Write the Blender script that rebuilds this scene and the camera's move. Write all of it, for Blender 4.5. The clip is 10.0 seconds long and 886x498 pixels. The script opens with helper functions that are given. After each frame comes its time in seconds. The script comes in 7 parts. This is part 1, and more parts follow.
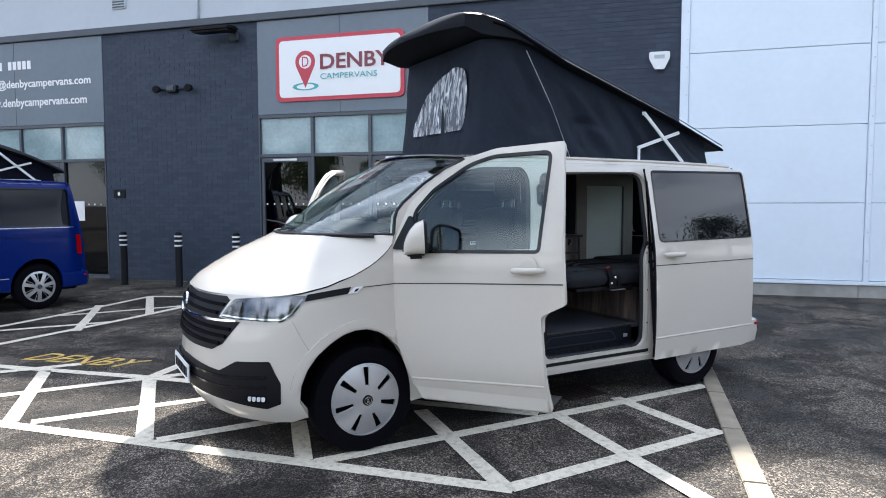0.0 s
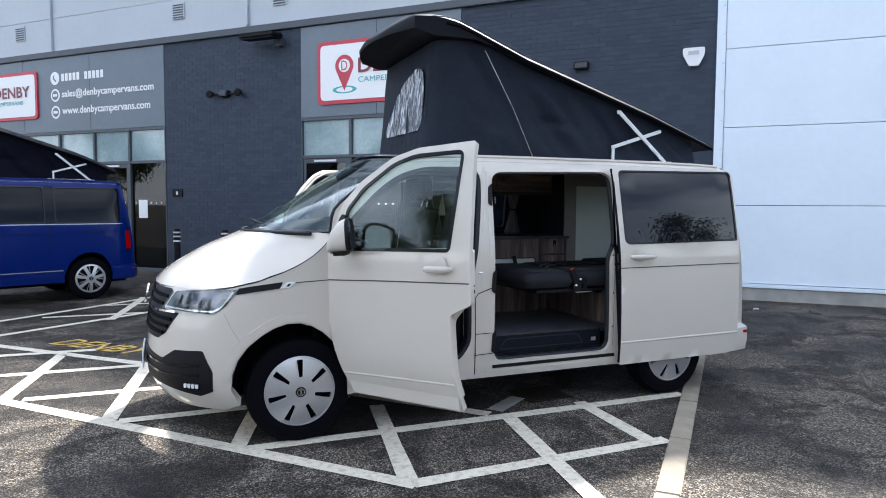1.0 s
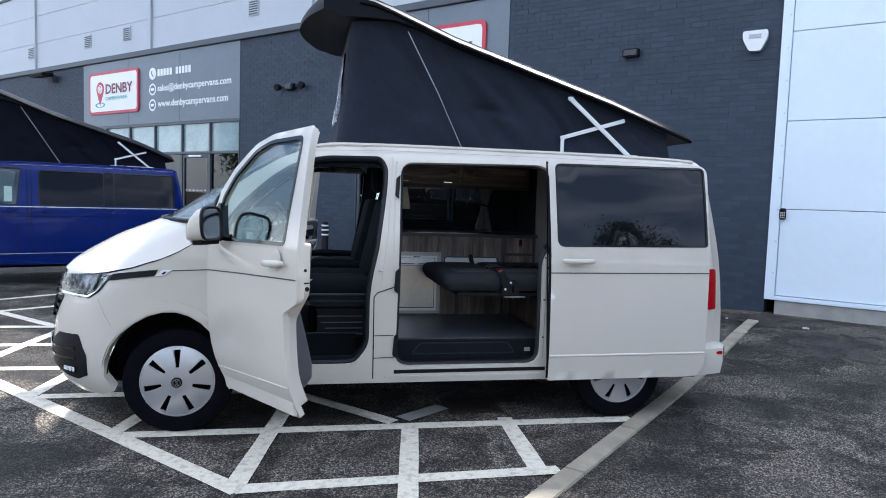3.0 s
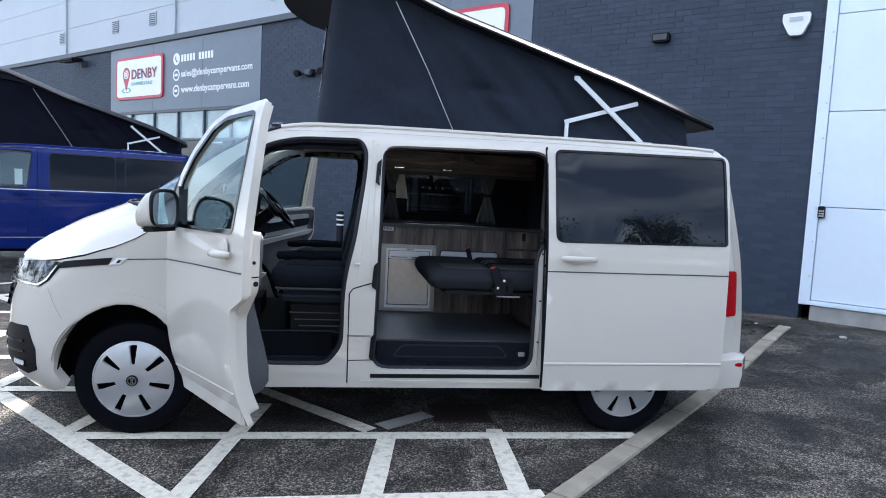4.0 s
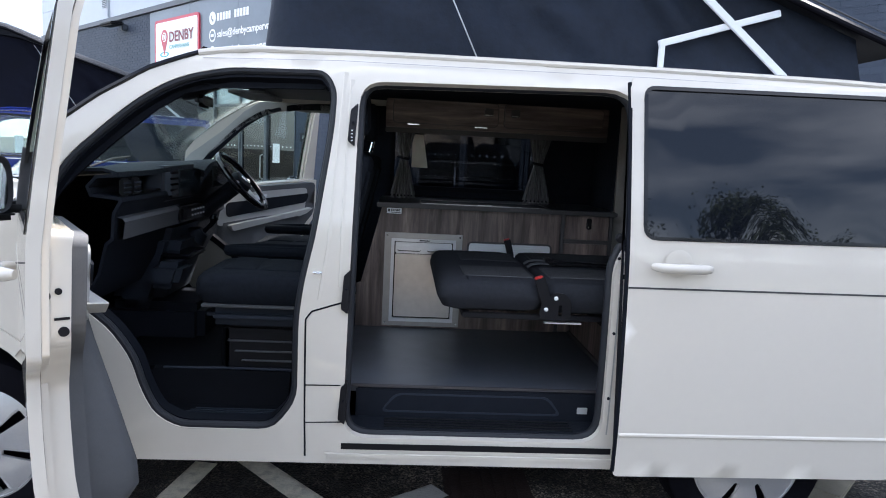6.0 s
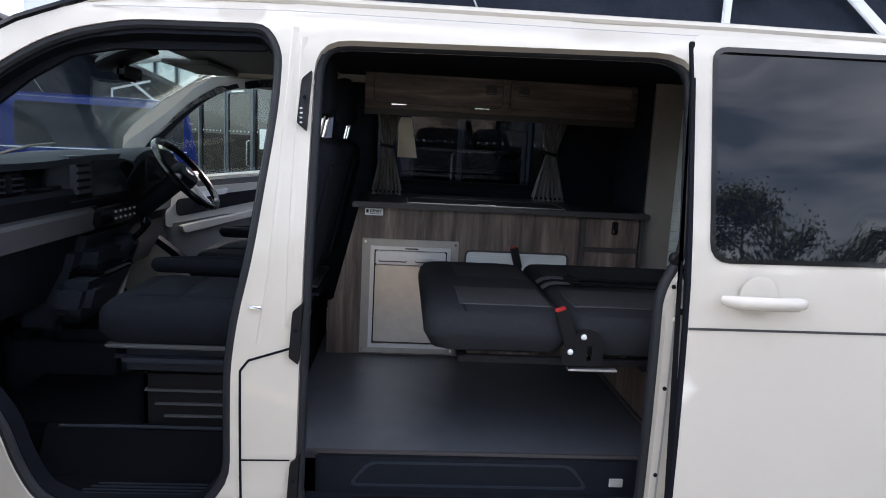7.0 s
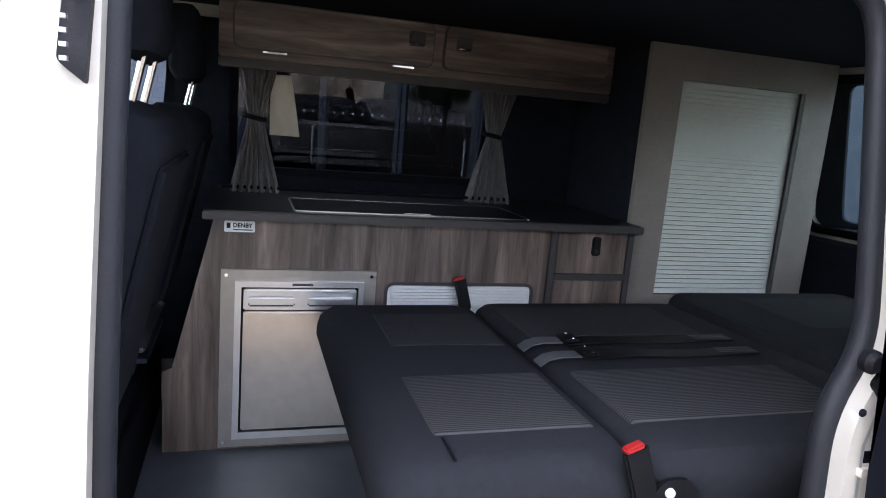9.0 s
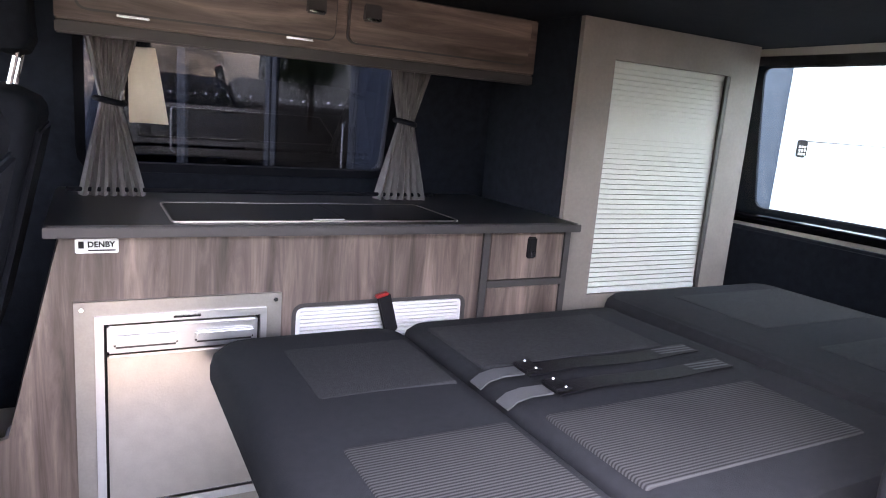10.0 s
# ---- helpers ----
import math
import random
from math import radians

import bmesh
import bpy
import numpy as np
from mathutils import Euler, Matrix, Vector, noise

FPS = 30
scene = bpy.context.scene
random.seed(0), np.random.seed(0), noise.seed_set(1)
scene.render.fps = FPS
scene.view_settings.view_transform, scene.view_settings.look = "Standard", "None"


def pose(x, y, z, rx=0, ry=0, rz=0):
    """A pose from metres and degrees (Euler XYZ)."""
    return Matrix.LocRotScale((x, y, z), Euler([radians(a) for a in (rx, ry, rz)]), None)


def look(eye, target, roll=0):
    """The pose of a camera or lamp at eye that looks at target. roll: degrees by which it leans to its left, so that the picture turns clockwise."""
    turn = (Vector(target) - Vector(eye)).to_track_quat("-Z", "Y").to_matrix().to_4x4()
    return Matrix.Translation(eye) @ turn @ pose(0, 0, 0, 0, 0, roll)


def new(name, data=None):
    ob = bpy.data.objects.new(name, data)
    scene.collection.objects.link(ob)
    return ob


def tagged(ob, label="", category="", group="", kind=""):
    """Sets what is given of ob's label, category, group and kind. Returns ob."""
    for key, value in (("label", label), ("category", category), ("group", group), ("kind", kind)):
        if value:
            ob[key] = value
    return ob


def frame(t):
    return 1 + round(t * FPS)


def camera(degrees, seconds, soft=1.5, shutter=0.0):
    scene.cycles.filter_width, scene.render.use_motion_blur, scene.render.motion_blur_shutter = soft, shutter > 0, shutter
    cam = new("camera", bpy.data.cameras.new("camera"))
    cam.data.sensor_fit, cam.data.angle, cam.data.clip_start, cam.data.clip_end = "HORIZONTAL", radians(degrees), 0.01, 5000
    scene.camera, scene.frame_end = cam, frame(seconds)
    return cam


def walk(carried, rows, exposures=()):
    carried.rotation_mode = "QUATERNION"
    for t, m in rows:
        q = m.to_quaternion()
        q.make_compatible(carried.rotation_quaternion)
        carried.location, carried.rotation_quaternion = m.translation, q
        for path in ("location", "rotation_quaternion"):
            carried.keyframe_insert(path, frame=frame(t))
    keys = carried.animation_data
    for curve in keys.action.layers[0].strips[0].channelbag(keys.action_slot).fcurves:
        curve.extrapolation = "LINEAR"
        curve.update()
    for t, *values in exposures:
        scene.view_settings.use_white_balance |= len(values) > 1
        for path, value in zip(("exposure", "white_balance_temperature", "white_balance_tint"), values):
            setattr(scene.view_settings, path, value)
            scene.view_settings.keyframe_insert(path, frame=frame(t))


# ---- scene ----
cam = camera(67.3, 10.0, soft=1.0)
PATH = [
    (0, (-1.619, -3.675, 1.53), (-0.616, -1.95, 1.398), -0.1),
    (0.5, (-1.207, -3.971, 1.535), (-0.323, -2.182, 1.403), 0.0),
    (1, (-0.787, -4.157, 1.519), (-0.013, -2.317, 1.39), 0.3),
    (1.5, (-0.344, -4.263, 1.522), (0.325, -2.383, 1.388), 0.5),
    (2, (0.065, -4.353, 1.527), (0.634, -2.441, 1.388), 0.9),
    (2.5, (0.441, -4.328, 1.525), (0.922, -2.392, 1.381), 1.3),
    (3, (0.765, -4.291, 1.526), (1.173, -2.338, 1.378), 1.9),
    (4.5, (1.289, -3.616, 1.505), (1.554, -1.643, 1.309), 3.2),
    (5, (1.423, -3.244, 1.508), (1.642, -1.268, 1.285), 3.2),
    (5.5, (1.478, -2.826, 1.508), (1.645, -0.849, 1.255), 3.0),
    (5.7, (1.513, -2.665, 1.501), (1.657, -0.687, 1.241), 2.9),
    (6.8, (1.632, -1.856, 1.492), (1.741, 0.118, 1.19), 2.9),
    (7, (1.63, -1.728, 1.505), (1.761, 0.244, 1.195), 3.0),
    (7.5, (1.648, -1.451, 1.525), (1.812, 0.511, 1.173), 3.3),
    (8, (1.65, -1.171, 1.537), (1.853, 0.781, 1.154), 3.4),
    (8.5, (1.558, -0.903, 1.535), (1.942, 1.023, 1.155), 4.3),
    (9, (1.522, -0.662, 1.511), (2.099, 1.218, 1.145), 4.7),
    (9.5, (1.53, -0.48, 1.508), (2.23, 1.356, 1.138), 4.0),
    (10, (1.505, -0.314, 1.512), (2.437, 1.412, 1.123), 4.6),
]
walk(cam, [(t, look(eye, target, roll)) for t, eye, target, roll in PATH],
     exposures=[(0.0, 2.9, 6350, 12), (2.0, 2.95, 6200, 12), (4.5, 3.25, 6000, 12), (5.5, 3.45, 6150, 13), (7.0, 3.55, 6800, 16), (8.0, 3.95, 6900, 18), (8.5, 4.05, 6900, 18), (9.0, 4.55, 6800, 18), (9.5, 5.55, 6800, 19), (10.0, 6.1, 7300, 28)])

# ---- sky and sun ----
SUN_AZ, SUN_EL = radians(44), radians(47.8)
world = bpy.data.worlds.new("overcast_sky")
scene.world = world
world.use_nodes = True
wt = world.node_tree
wt.nodes.clear()
w_out = wt.nodes.new("ShaderNodeOutputWorld")
w_bg = wt.nodes.new("ShaderNodeBackground")
w_sky = wt.nodes.new("ShaderNodeTexSky")
w_sky.sky_type, w_sky.sun_disc = "NISHITA", False
w_sky.sun_elevation, w_sky.sun_rotation = SUN_EL, SUN_AZ
w_co = wt.nodes.new("ShaderNodeTexCoord")
w_map = wt.nodes.new("ShaderNodeMapping")
w_map.inputs["Scale"].default_value = (1.0, 1.0, 2.6)
w_noise = wt.nodes.new("ShaderNodeTexNoise")
w_noise.inputs["Scale"].default_value, w_noise.inputs["Detail"].default_value = 2.2, 6
w_ramp = wt.nodes.new("ShaderNodeValToRGB")
w_ramp.color_ramp.elements[0].position, w_ramp.color_ramp.elements[0].color = 0.40, (0.55, 0.70, 0.98, 1)
w_ramp.color_ramp.elements[1].position, w_ramp.color_ramp.elements[1].color = 0.63, (5.0, 5.3, 5.7, 1)
w_mix = wt.nodes.new("ShaderNodeMix")
w_mix.data_type = "RGBA"
w_mix.inputs["Factor"].default_value = 0.75
wt.links.new(w_co.outputs["Generated"], w_map.inputs["Vector"])
wt.links.new(w_map.outputs["Vector"], w_noise.inputs["Vector"])
wt.links.new(w_noise.outputs["Fac"], w_ramp.inputs["Fac"])
wt.links.new(w_sky.outputs["Color"], w_mix.inputs["A"])
wt.links.new(w_ramp.outputs["Color"], w_mix.inputs["B"])
wt.links.new(w_mix.outputs["Result"], w_bg.inputs["Color"])
w_bg.inputs["Strength"].default_value = 0.08
wt.links.new(w_bg.outputs["Background"], w_out.inputs["Surface"])

sun = new("sun", bpy.data.lights.new("sun", "SUN"))
sun.data.energy, sun.data.angle, sun.data.color = 1.75, radians(2.5), (1.0, 0.95, 0.87)
SUN_DIR = Vector((math.sin(SUN_AZ) * math.cos(SUN_EL), math.cos(SUN_AZ) * math.cos(SUN_EL), math.sin(SUN_EL)))
sun.matrix_world = look(SUN_DIR * 60, (0, 0, 0))


# ---- materials ----
def material(name, colour, rough=0.5, metal=0.0, vary=0.12, scale=6.0, bump=0.0, bump_scale=80.0, coat=0.0, spec=0.5, second=None, second_amount=0.0, rand=0.0, alpha=1.0, sheen=0.0):
    """A surface with two scales of tone variation, optional fine relief, clear coat and per-object change of tone."""
    m = bpy.data.materials.new(name)
    m.use_nodes = True
    nt = m.node_tree
    b = nt.nodes["Principled BSDF"]
    b.inputs["Roughness"].default_value, b.inputs["Metallic"].default_value = rough, metal
    b.inputs["Coat Weight"].default_value, b.inputs["Specular IOR Level"].default_value = coat, spec
    b.inputs["Coat Roughness"].default_value = 0.02
    b.inputs["Sheen Weight"].default_value = sheen
    co = nt.nodes.new("ShaderNodeTexCoord")
    n1 = nt.nodes.new("ShaderNodeTexNoise")
    n1.inputs["Scale"].default_value, n1.inputs["Detail"].default_value = scale, 5
    nt.links.new(co.outputs["Object"], n1.inputs["Vector"])
    n2 = nt.nodes.new("ShaderNodeTexNoise")
    n2.inputs["Scale"].default_value, n2.inputs["Detail"].default_value = scale * 11, 3
    nt.links.new(co.outputs["Object"], n2.inputs["Vector"])
    mr = nt.nodes.new("ShaderNodeMath")
    mr.operation = "MULTIPLY_ADD"
    nt.links.new(n2.outputs["Fac"], mr.inputs[0])
    mr.inputs[1].default_value = 0.5
    nt.links.new(n1.outputs["Fac"], mr.inputs[2])
    ramp = nt.nodes.new("ShaderNodeMapRange")
    ramp.inputs["From Min"].default_value, ramp.inputs["From Max"].default_value = 0.45, 1.05
    ramp.inputs["To Min"].default_value, ramp.inputs["To Max"].default_value = 1 - vary, 1 + vary
    nt.links.new(mr.outputs[0], ramp.inputs["Value"])
    last = ramp.outputs["Result"]
    if rand:
        oi = nt.nodes.new("ShaderNodeObjectInfo")
        rr = nt.nodes.new("ShaderNodeMapRange")
        rr.inputs["To Min"].default_value, rr.inputs["To Max"].default_value = 1 - rand, 1 + rand
        nt.links.new(oi.outputs["Random"], rr.inputs["Value"])
        mm = nt.nodes.new("ShaderNodeMath")
        mm.operation = "MULTIPLY"
        nt.links.new(last, mm.inputs[0])
        nt.links.new(rr.outputs["Result"], mm.inputs[1])
        last = mm.outputs[0]
    vm = nt.nodes.new("ShaderNodeVectorMath")
    vm.operation = "SCALE"
    vm.inputs[0].default_value = colour[:3]
    nt.links.new(last, vm.inputs["Scale"])
    col = vm.outputs["Vector"]
    if second:
        n3 = nt.nodes.new("ShaderNodeTexNoise")
        n3.inputs["Scale"].default_value, n3.inputs["Detail"].default_value = scale * 0.35, 6
        nt.links.new(co.outputs["Object"], n3.inputs["Vector"])
        r3 = nt.nodes.new("ShaderNodeMapRange")
        r3.inputs["From Min"].default_value, r3.inputs["From Max"].default_value = 0.5, 0.68
        r3.inputs["To Max"].default_value = second_amount
        nt.links.new(n3.outputs["Fac"], r3.inputs["Value"])
        mx = nt.nodes.new("ShaderNodeMix")
        mx.data_type = "RGBA"
        nt.links.new(r3.outputs["Result"], mx.inputs["Factor"])
        nt.links.new(col, mx.inputs["A"])
        mx.inputs["B"].default_value = (*second, 1)
        col = mx.outputs["Result"]
    nt.links.new(col, b.inputs["Base Color"])
    if bump:
        nb = nt.nodes.new("ShaderNodeTexNoise")
        nb.inputs["Scale"].default_value, nb.inputs["Detail"].default_value = bump_scale, 4
        nt.links.new(co.outputs["Object"], nb.inputs["Vector"])
        bp = nt.nodes.new("ShaderNodeBump")
        bp.inputs["Strength"].default_value, bp.inputs["Distance"].default_value = bump, 0.01
        nt.links.new(nb.outputs["Fac"], bp.inputs["Height"])
        nt.links.new(bp.outputs["Normal"], b.inputs["Normal"])
    if alpha < 1:
        b.inputs["Alpha"].default_value = alpha
    return m


def glass(name, colour, through_part, gloss=0.5):
    """A thin pane: part clear see-through, the rest a gloss mirror by Fresnel."""
    m = bpy.data.materials.new(name)
    m.use_nodes = True
    nt = m.node_tree
    nt.nodes.clear()
    out = nt.nodes.new("ShaderNodeOutputMaterial")
    tr = nt.nodes.new("ShaderNodeBsdfTransparent")
    tr.inputs["Color"].default_value = (*[c * through_part for c in colour], 1)
    gl = nt.nodes.new("ShaderNodeBsdfGlossy")
    gl.inputs["Roughness"].default_value = 0.01
    gl.inputs["Color"].default_value = (0.95, 0.97, 1.0, 1)
    lw = nt.nodes.new("ShaderNodeLayerWeight")
    lw.inputs["Blend"].default_value = 0.5
    pw = nt.nodes.new("ShaderNodeMath")
    pw.operation = "POWER"
    pw.inputs[1].default_value = 3.5
    nt.links.new(lw.outputs["Facing"], pw.inputs[0])
    fr = nt.nodes.new("ShaderNodeMath")
    fr.operation = "MULTIPLY_ADD"
    fr.inputs[1].default_value, fr.inputs[2].default_value = gloss, 0.045
    nt.links.new(pw.outputs[0], fr.inputs[0])
    mx = nt.nodes.new("ShaderNodeMixShader")
    nt.links.new(fr.outputs[0], mx.inputs["Fac"])
    nt.links.new(tr.outputs["BSDF"], mx.inputs[1])
    nt.links.new(gl.outputs["BSDF"], mx.inputs[2])
    nt.links.new(mx.outputs["Shader"], out.inputs["Surface"])
    return m


def asphalt_material():
    """Worn tarmac: chippings, dark damp patches and pale dusty ones."""
    m = bpy.data.materials.new("worn_asphalt")
    m.use_nodes = True
    nt = m.node_tree
    b = nt.nodes["Principled BSDF"]
    co = nt.nodes.new("ShaderNodeTexCoord")
    fine = nt.nodes.new("ShaderNodeTexVoronoi")
    fine.inputs["Scale"].default_value = 115
    nt.links.new(co.outputs["Object"], fine.inputs["Vector"])
    grain = nt.nodes.new("ShaderNodeValToRGB")
    grain.color_ramp.elements[0].color, grain.color_ramp.elements[0].position = (0.009, 0.009, 0.010, 1), 0.0
    grain.color_ramp.elements[1].color, grain.color_ramp.elements[1].position = (0.36, 0.305, 0.238, 1), 1.0
    e = grain.color_ramp.elements.new(0.55)
    e.color = (0.054, 0.0485, 0.043, 1)
    nt.links.new(fine.outputs["Color"], grain.inputs["Fac"])
    big = nt.nodes.new("ShaderNodeTexNoise")
    big.inputs["Scale"].default_value, big.inputs["Detail"].default_value, big.inputs["Roughness"].default_value = 0.75, 7, 0.62
    nt.links.new(co.outputs["Object"], big.inputs["Vector"])
    r = nt.nodes.new("ShaderNodeMapRange")
    r.inputs["From Min"].default_value, r.inputs["From Max"].default_value = 0.43, 0.57
    r.inputs["To Min"].default_value, r.inputs["To Max"].default_value = 0.36, 1.3
    nt.links.new(big.outputs["Fac"], r.inputs["Value"])
    mid = nt.nodes.new("ShaderNodeTexNoise")
    mid.inputs["Scale"].default_value, mid.inputs["Detail"].default_value, mid.inputs["Roughness"].default_value = 2.1, 8, 0.7
    mid.inputs["Distortion"].default_value = 0.8
    nt.links.new(co.outputs["Object"], mid.inputs["Vector"])
    r2 = nt.nodes.new("ShaderNodeMapRange")
    r2.inputs["From Min"].default_value, r2.inputs["From Max"].default_value = 0.44, 0.53
    r2.inputs["To Min"].default_value, r2.inputs["To Max"].default_value = 0.42, 1.08
    nt.links.new(mid.outputs["Fac"], r2.inputs["Value"])
    both = nt.nodes.new("ShaderNodeMath")
    both.operation = "MULTIPLY"
    nt.links.new(r.outputs["Result"], both.inputs[0])
    nt.links.new(r2.outputs["Result"], both.inputs[1])
    vm = nt.nodes.new("ShaderNodeVectorMath")
    vm.operation = "SCALE"
    nt.links.new(grain.outputs["Color"], vm.inputs[0])
    nt.links.new(both.outputs[0], vm.inputs["Scale"])
    nt.links.new(vm.outputs["Vector"], b.inputs["Base Color"])
    rr = nt.nodes.new("ShaderNodeMapRange")
    rr.inputs["From Min"].default_value, rr.inputs["From Max"].default_value = 0.40, 0.60
    rr.inputs["To Min"].default_value, rr.inputs["To Max"].default_value = 0.55, 0.9
    nt.links.new(big.outputs["Fac"], rr.inputs["Value"])
    nt.links.new(rr.outputs["Result"], b.inputs["Roughness"])
    b.inputs["Specular IOR Level"].default_value = 0.25
    bp = nt.nodes.new("ShaderNodeBump")
    bp.inputs["Strength"].default_value, bp.inputs["Distance"].default_value = 1.0, 0.008
    nt.links.new(fine.outputs["Distance"], bp.inputs["Height"])
    nt.links.new(bp.outputs["Normal"], b.inputs["Normal"])
    return m


def wood_material(name="grey_brown_oak_laminate", along="Z"):
    """Weathered grey-brown oak decor: boards of differing tone with stretched grain."""
    m = bpy.data.materials.new(name)
    m.use_nodes = True
    nt = m.node_tree
    b = nt.nodes["Principled BSDF"]
    b.inputs["Roughness"].default_value = 0.48
    co = nt.nodes.new("ShaderNodeTexCoord")
    mp = nt.nodes.new("ShaderNodeMapping")
    mp.inputs["Scale"].default_value = (14, 14, 1.3) if along == "Z" else (1.3, 14, 14)
    nt.links.new(co.outputs["Object"], mp.inputs["Vector"])
    n = nt.nodes.new("ShaderNodeTexNoise")
    n.inputs["Scale"].default_value, n.inputs["Detail"].default_value, n.inputs["Roughness"].default_value = 2.2, 8, 0.65
    n.inputs["Distortion"].default_value = 0.6
    nt.links.new(mp.outputs["Vector"], n.inputs["Vector"])
    ramp = nt.nodes.new("ShaderNodeValToRGB")
    ramp.color_ramp.elements[0].color, ramp.color_ramp.elements[0].position = (0.046, 0.032, 0.028, 1), 0.28
    ramp.color_ramp.elements[1].color, ramp.color_ramp.elements[1].position = (0.27, 0.205, 0.178, 1), 0.74
    e = ramp.color_ramp.elements.new(0.5)
    e.color = (0.130, 0.096, 0.084, 1)
    nt.links.new(n.outputs["Fac"], ramp.inputs["Fac"])
    n2 = nt.nodes.new("ShaderNodeTexNoise")
    n2.inputs["Scale"].default_value, n2.inputs["Detail"].default_value = 0.9, 3
    nt.links.new(mp.outputs["Vector"], n2.inputs["Vector"])
    r = nt.nodes.new("ShaderNodeMapRange")
    r.inputs["From Min"].default_value, r.inputs["From Max"].default_value = 0.35, 0.65
    r.inputs["To Min"].default_value, r.inputs["To Max"].default_value = 0.5, 1.35
    nt.links.new(n2.outputs["Fac"], r.inputs["Value"])
    vm = nt.nodes.new("ShaderNodeVectorMath")
    vm.operation = "SCALE"
    nt.links.new(ramp.outputs["Color"], vm.inputs[0])
    nt.links.new(r.outputs["Result"], vm.inputs["Scale"])
    nt.links.new(vm.outputs["Vector"], b.inputs["Base Color"])
    bp = nt.nodes.new("ShaderNodeBump")
    bp.inputs["Strength"].default_value, bp.inputs["Distance"].default_value = 0.15, 0.003
    nt.links.new(n.outputs["Fac"], bp.inputs["Height"])
    nt.links.new(bp.outputs["Normal"], b.inputs["Normal"])
    return m


M_GREY = material("pale_grey_car_paint", (0.555, 0.516, 0.455), 0.5, 0, 0.02, 3, coat=1.0, spec=0.15)
M_BLUE = material("deep_blue_car_paint", (0.0003, 0.012, 0.120), 0.25, 0.0, 0.04, 3, coat=0.18, spec=0.15)
M_BLACKPL = material("black_textured_plastic", (0.006, 0.006, 0.008), 0.55, 0, 0.2, 20, 0.15, 300, spec=0.2)
M_GLOSSBLK = material("gloss_black_trim", (0.004, 0.004, 0.006), 0.12, 0, 0.05, 5, spec=0.35)
M_RUBBER = material("black_rubber", (0.003, 0.003, 0.005), 0.8, 0, 0.2, 12, 0.1, 120, spec=0.06)
M_SEAL = material("dark_door_seal", (0.005, 0.0062, 0.010), 0.7, 0, 0.15, 15, spec=0.12)
M_SILVER = material("silver_wheel_paint", (0.52, 0.52, 0.53), 0.26, 0.60, 0.06, 8)
M_CHROME = material("chrome", (0.75, 0.76, 0.78), 0.12, 1.0, 0.03, 8)
M_STEEL = material("brushed_stainless_steel", (0.52, 0.49, 0.46), 0.30, 1.0, 0.08, 30, 0.05, 200)
M_ALU = material("anodised_aluminium", (0.62, 0.63, 0.65), 0.35, 0.9, 0.06, 20)
M_SURROUND = material("dull_brushed_aluminium", (0.36, 0.345, 0.33), 0.42, 0.9, 0.1, 18, 0.05, 200)
M_WHITEPL = material("white_plastic", (0.75, 0.76, 0.77), 0.4, 0, 0.04, 8)
M_CANVAS = material("black_tent_canvas", (0.0068, 0.0115, 0.0220), 0.66, 0, 0.35, 3, 0.9, 11, spec=0.22)
# Same tent canvas, its colour darkened for the shaded side of the blue van
M_CANVAS_SHADE = material("shade_darkened_tent_canvas", (0.0022, 0.0030, 0.0085), 0.7, 0, 0.3, 3, 0.6, 11, spec=0.10)
M_ROOFBLK = material("black_roof_skin", (0.008, 0.009, 0.012), 0.42, 0, 0.15, 6, 0.05, 100, spec=0.07)
M_TARNISH = material("white_strut_paint", (0.72, 0.74, 0.76), 0.4, 0.1, 0.05, 12)
M_SEAT = material("charcoal_seat_fabric", (0.021, 0.0225, 0.027), 0.9, 0, 0.14, 60, 0.3, 700, spec=0.12)
# The charcoal seat fabric again, darkened in colour for the shaded cab
M_CABSEAT = material("shaded_cab_seat_fabric", (0.0095, 0.0115, 0.016), 0.9, 0, 0.25, 60, 0.3, 700, spec=0.1)
M_SEATMID = material("grey_woven_seat_insert", (0.036, 0.037, 0.041), 0.9, 0, 0.35, 160, 0.5, 500, spec=0.12)
M_STRIPE = M_SEATMID.copy()
M_STRIPE.name = "grey_ribbed_seat_weave"
_nt = M_STRIPE.node_tree
_co = _nt.nodes.new("ShaderNodeTexCoord")
_wv = _nt.nodes.new("ShaderNodeTexWave")
_wv.bands_direction = "Y"
_wv.inputs["Scale"].default_value, _wv.inputs["Distortion"].default_value = 46.0, 0.2
_nt.links.new(_co.outputs["Object"], _wv.inputs["Vector"])
_rp = _nt.nodes.new("ShaderNodeValToRGB")
_rp.color_ramp.elements[0].color, _rp.color_ramp.elements[1].color = (0.020, 0.020, 0.023, 1), (0.072, 0.073, 0.077, 1)
_nt.links.new(_wv.outputs["Fac"], _rp.inputs["Fac"])
_nt.links.new(_rp.outputs["Color"], _nt.nodes["Principled BSDF"].inputs["Base Color"])
M_DASH = material("charcoal_dashboard_plastic", (0.011, 0.013, 0.018), 0.55, 0, 0.12, 14, 0.2, 400, spec=0.06)
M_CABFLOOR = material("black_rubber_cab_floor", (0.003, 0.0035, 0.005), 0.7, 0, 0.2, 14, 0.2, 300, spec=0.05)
M_CONSOLE = material("slate_console_plastic", (0.017, 0.022, 0.032), 0.6, 0, 0.1, 14, 0.15, 300, spec=0.2)
M_DASHMID = material("mid_grey_dashboard_trim", (0.075, 0.078, 0.085), 0.6, 0, 0.08, 14, 0.1, 300, spec=0.25)
# Light grey cloth, with the shadow under the cab roof put into its colour
M_HEADLIN = material("shade_darkened_headlining_cloth", (0.15, 0.155, 0.16), 0.9, 0, 0.08, 40, 0.15, 500)
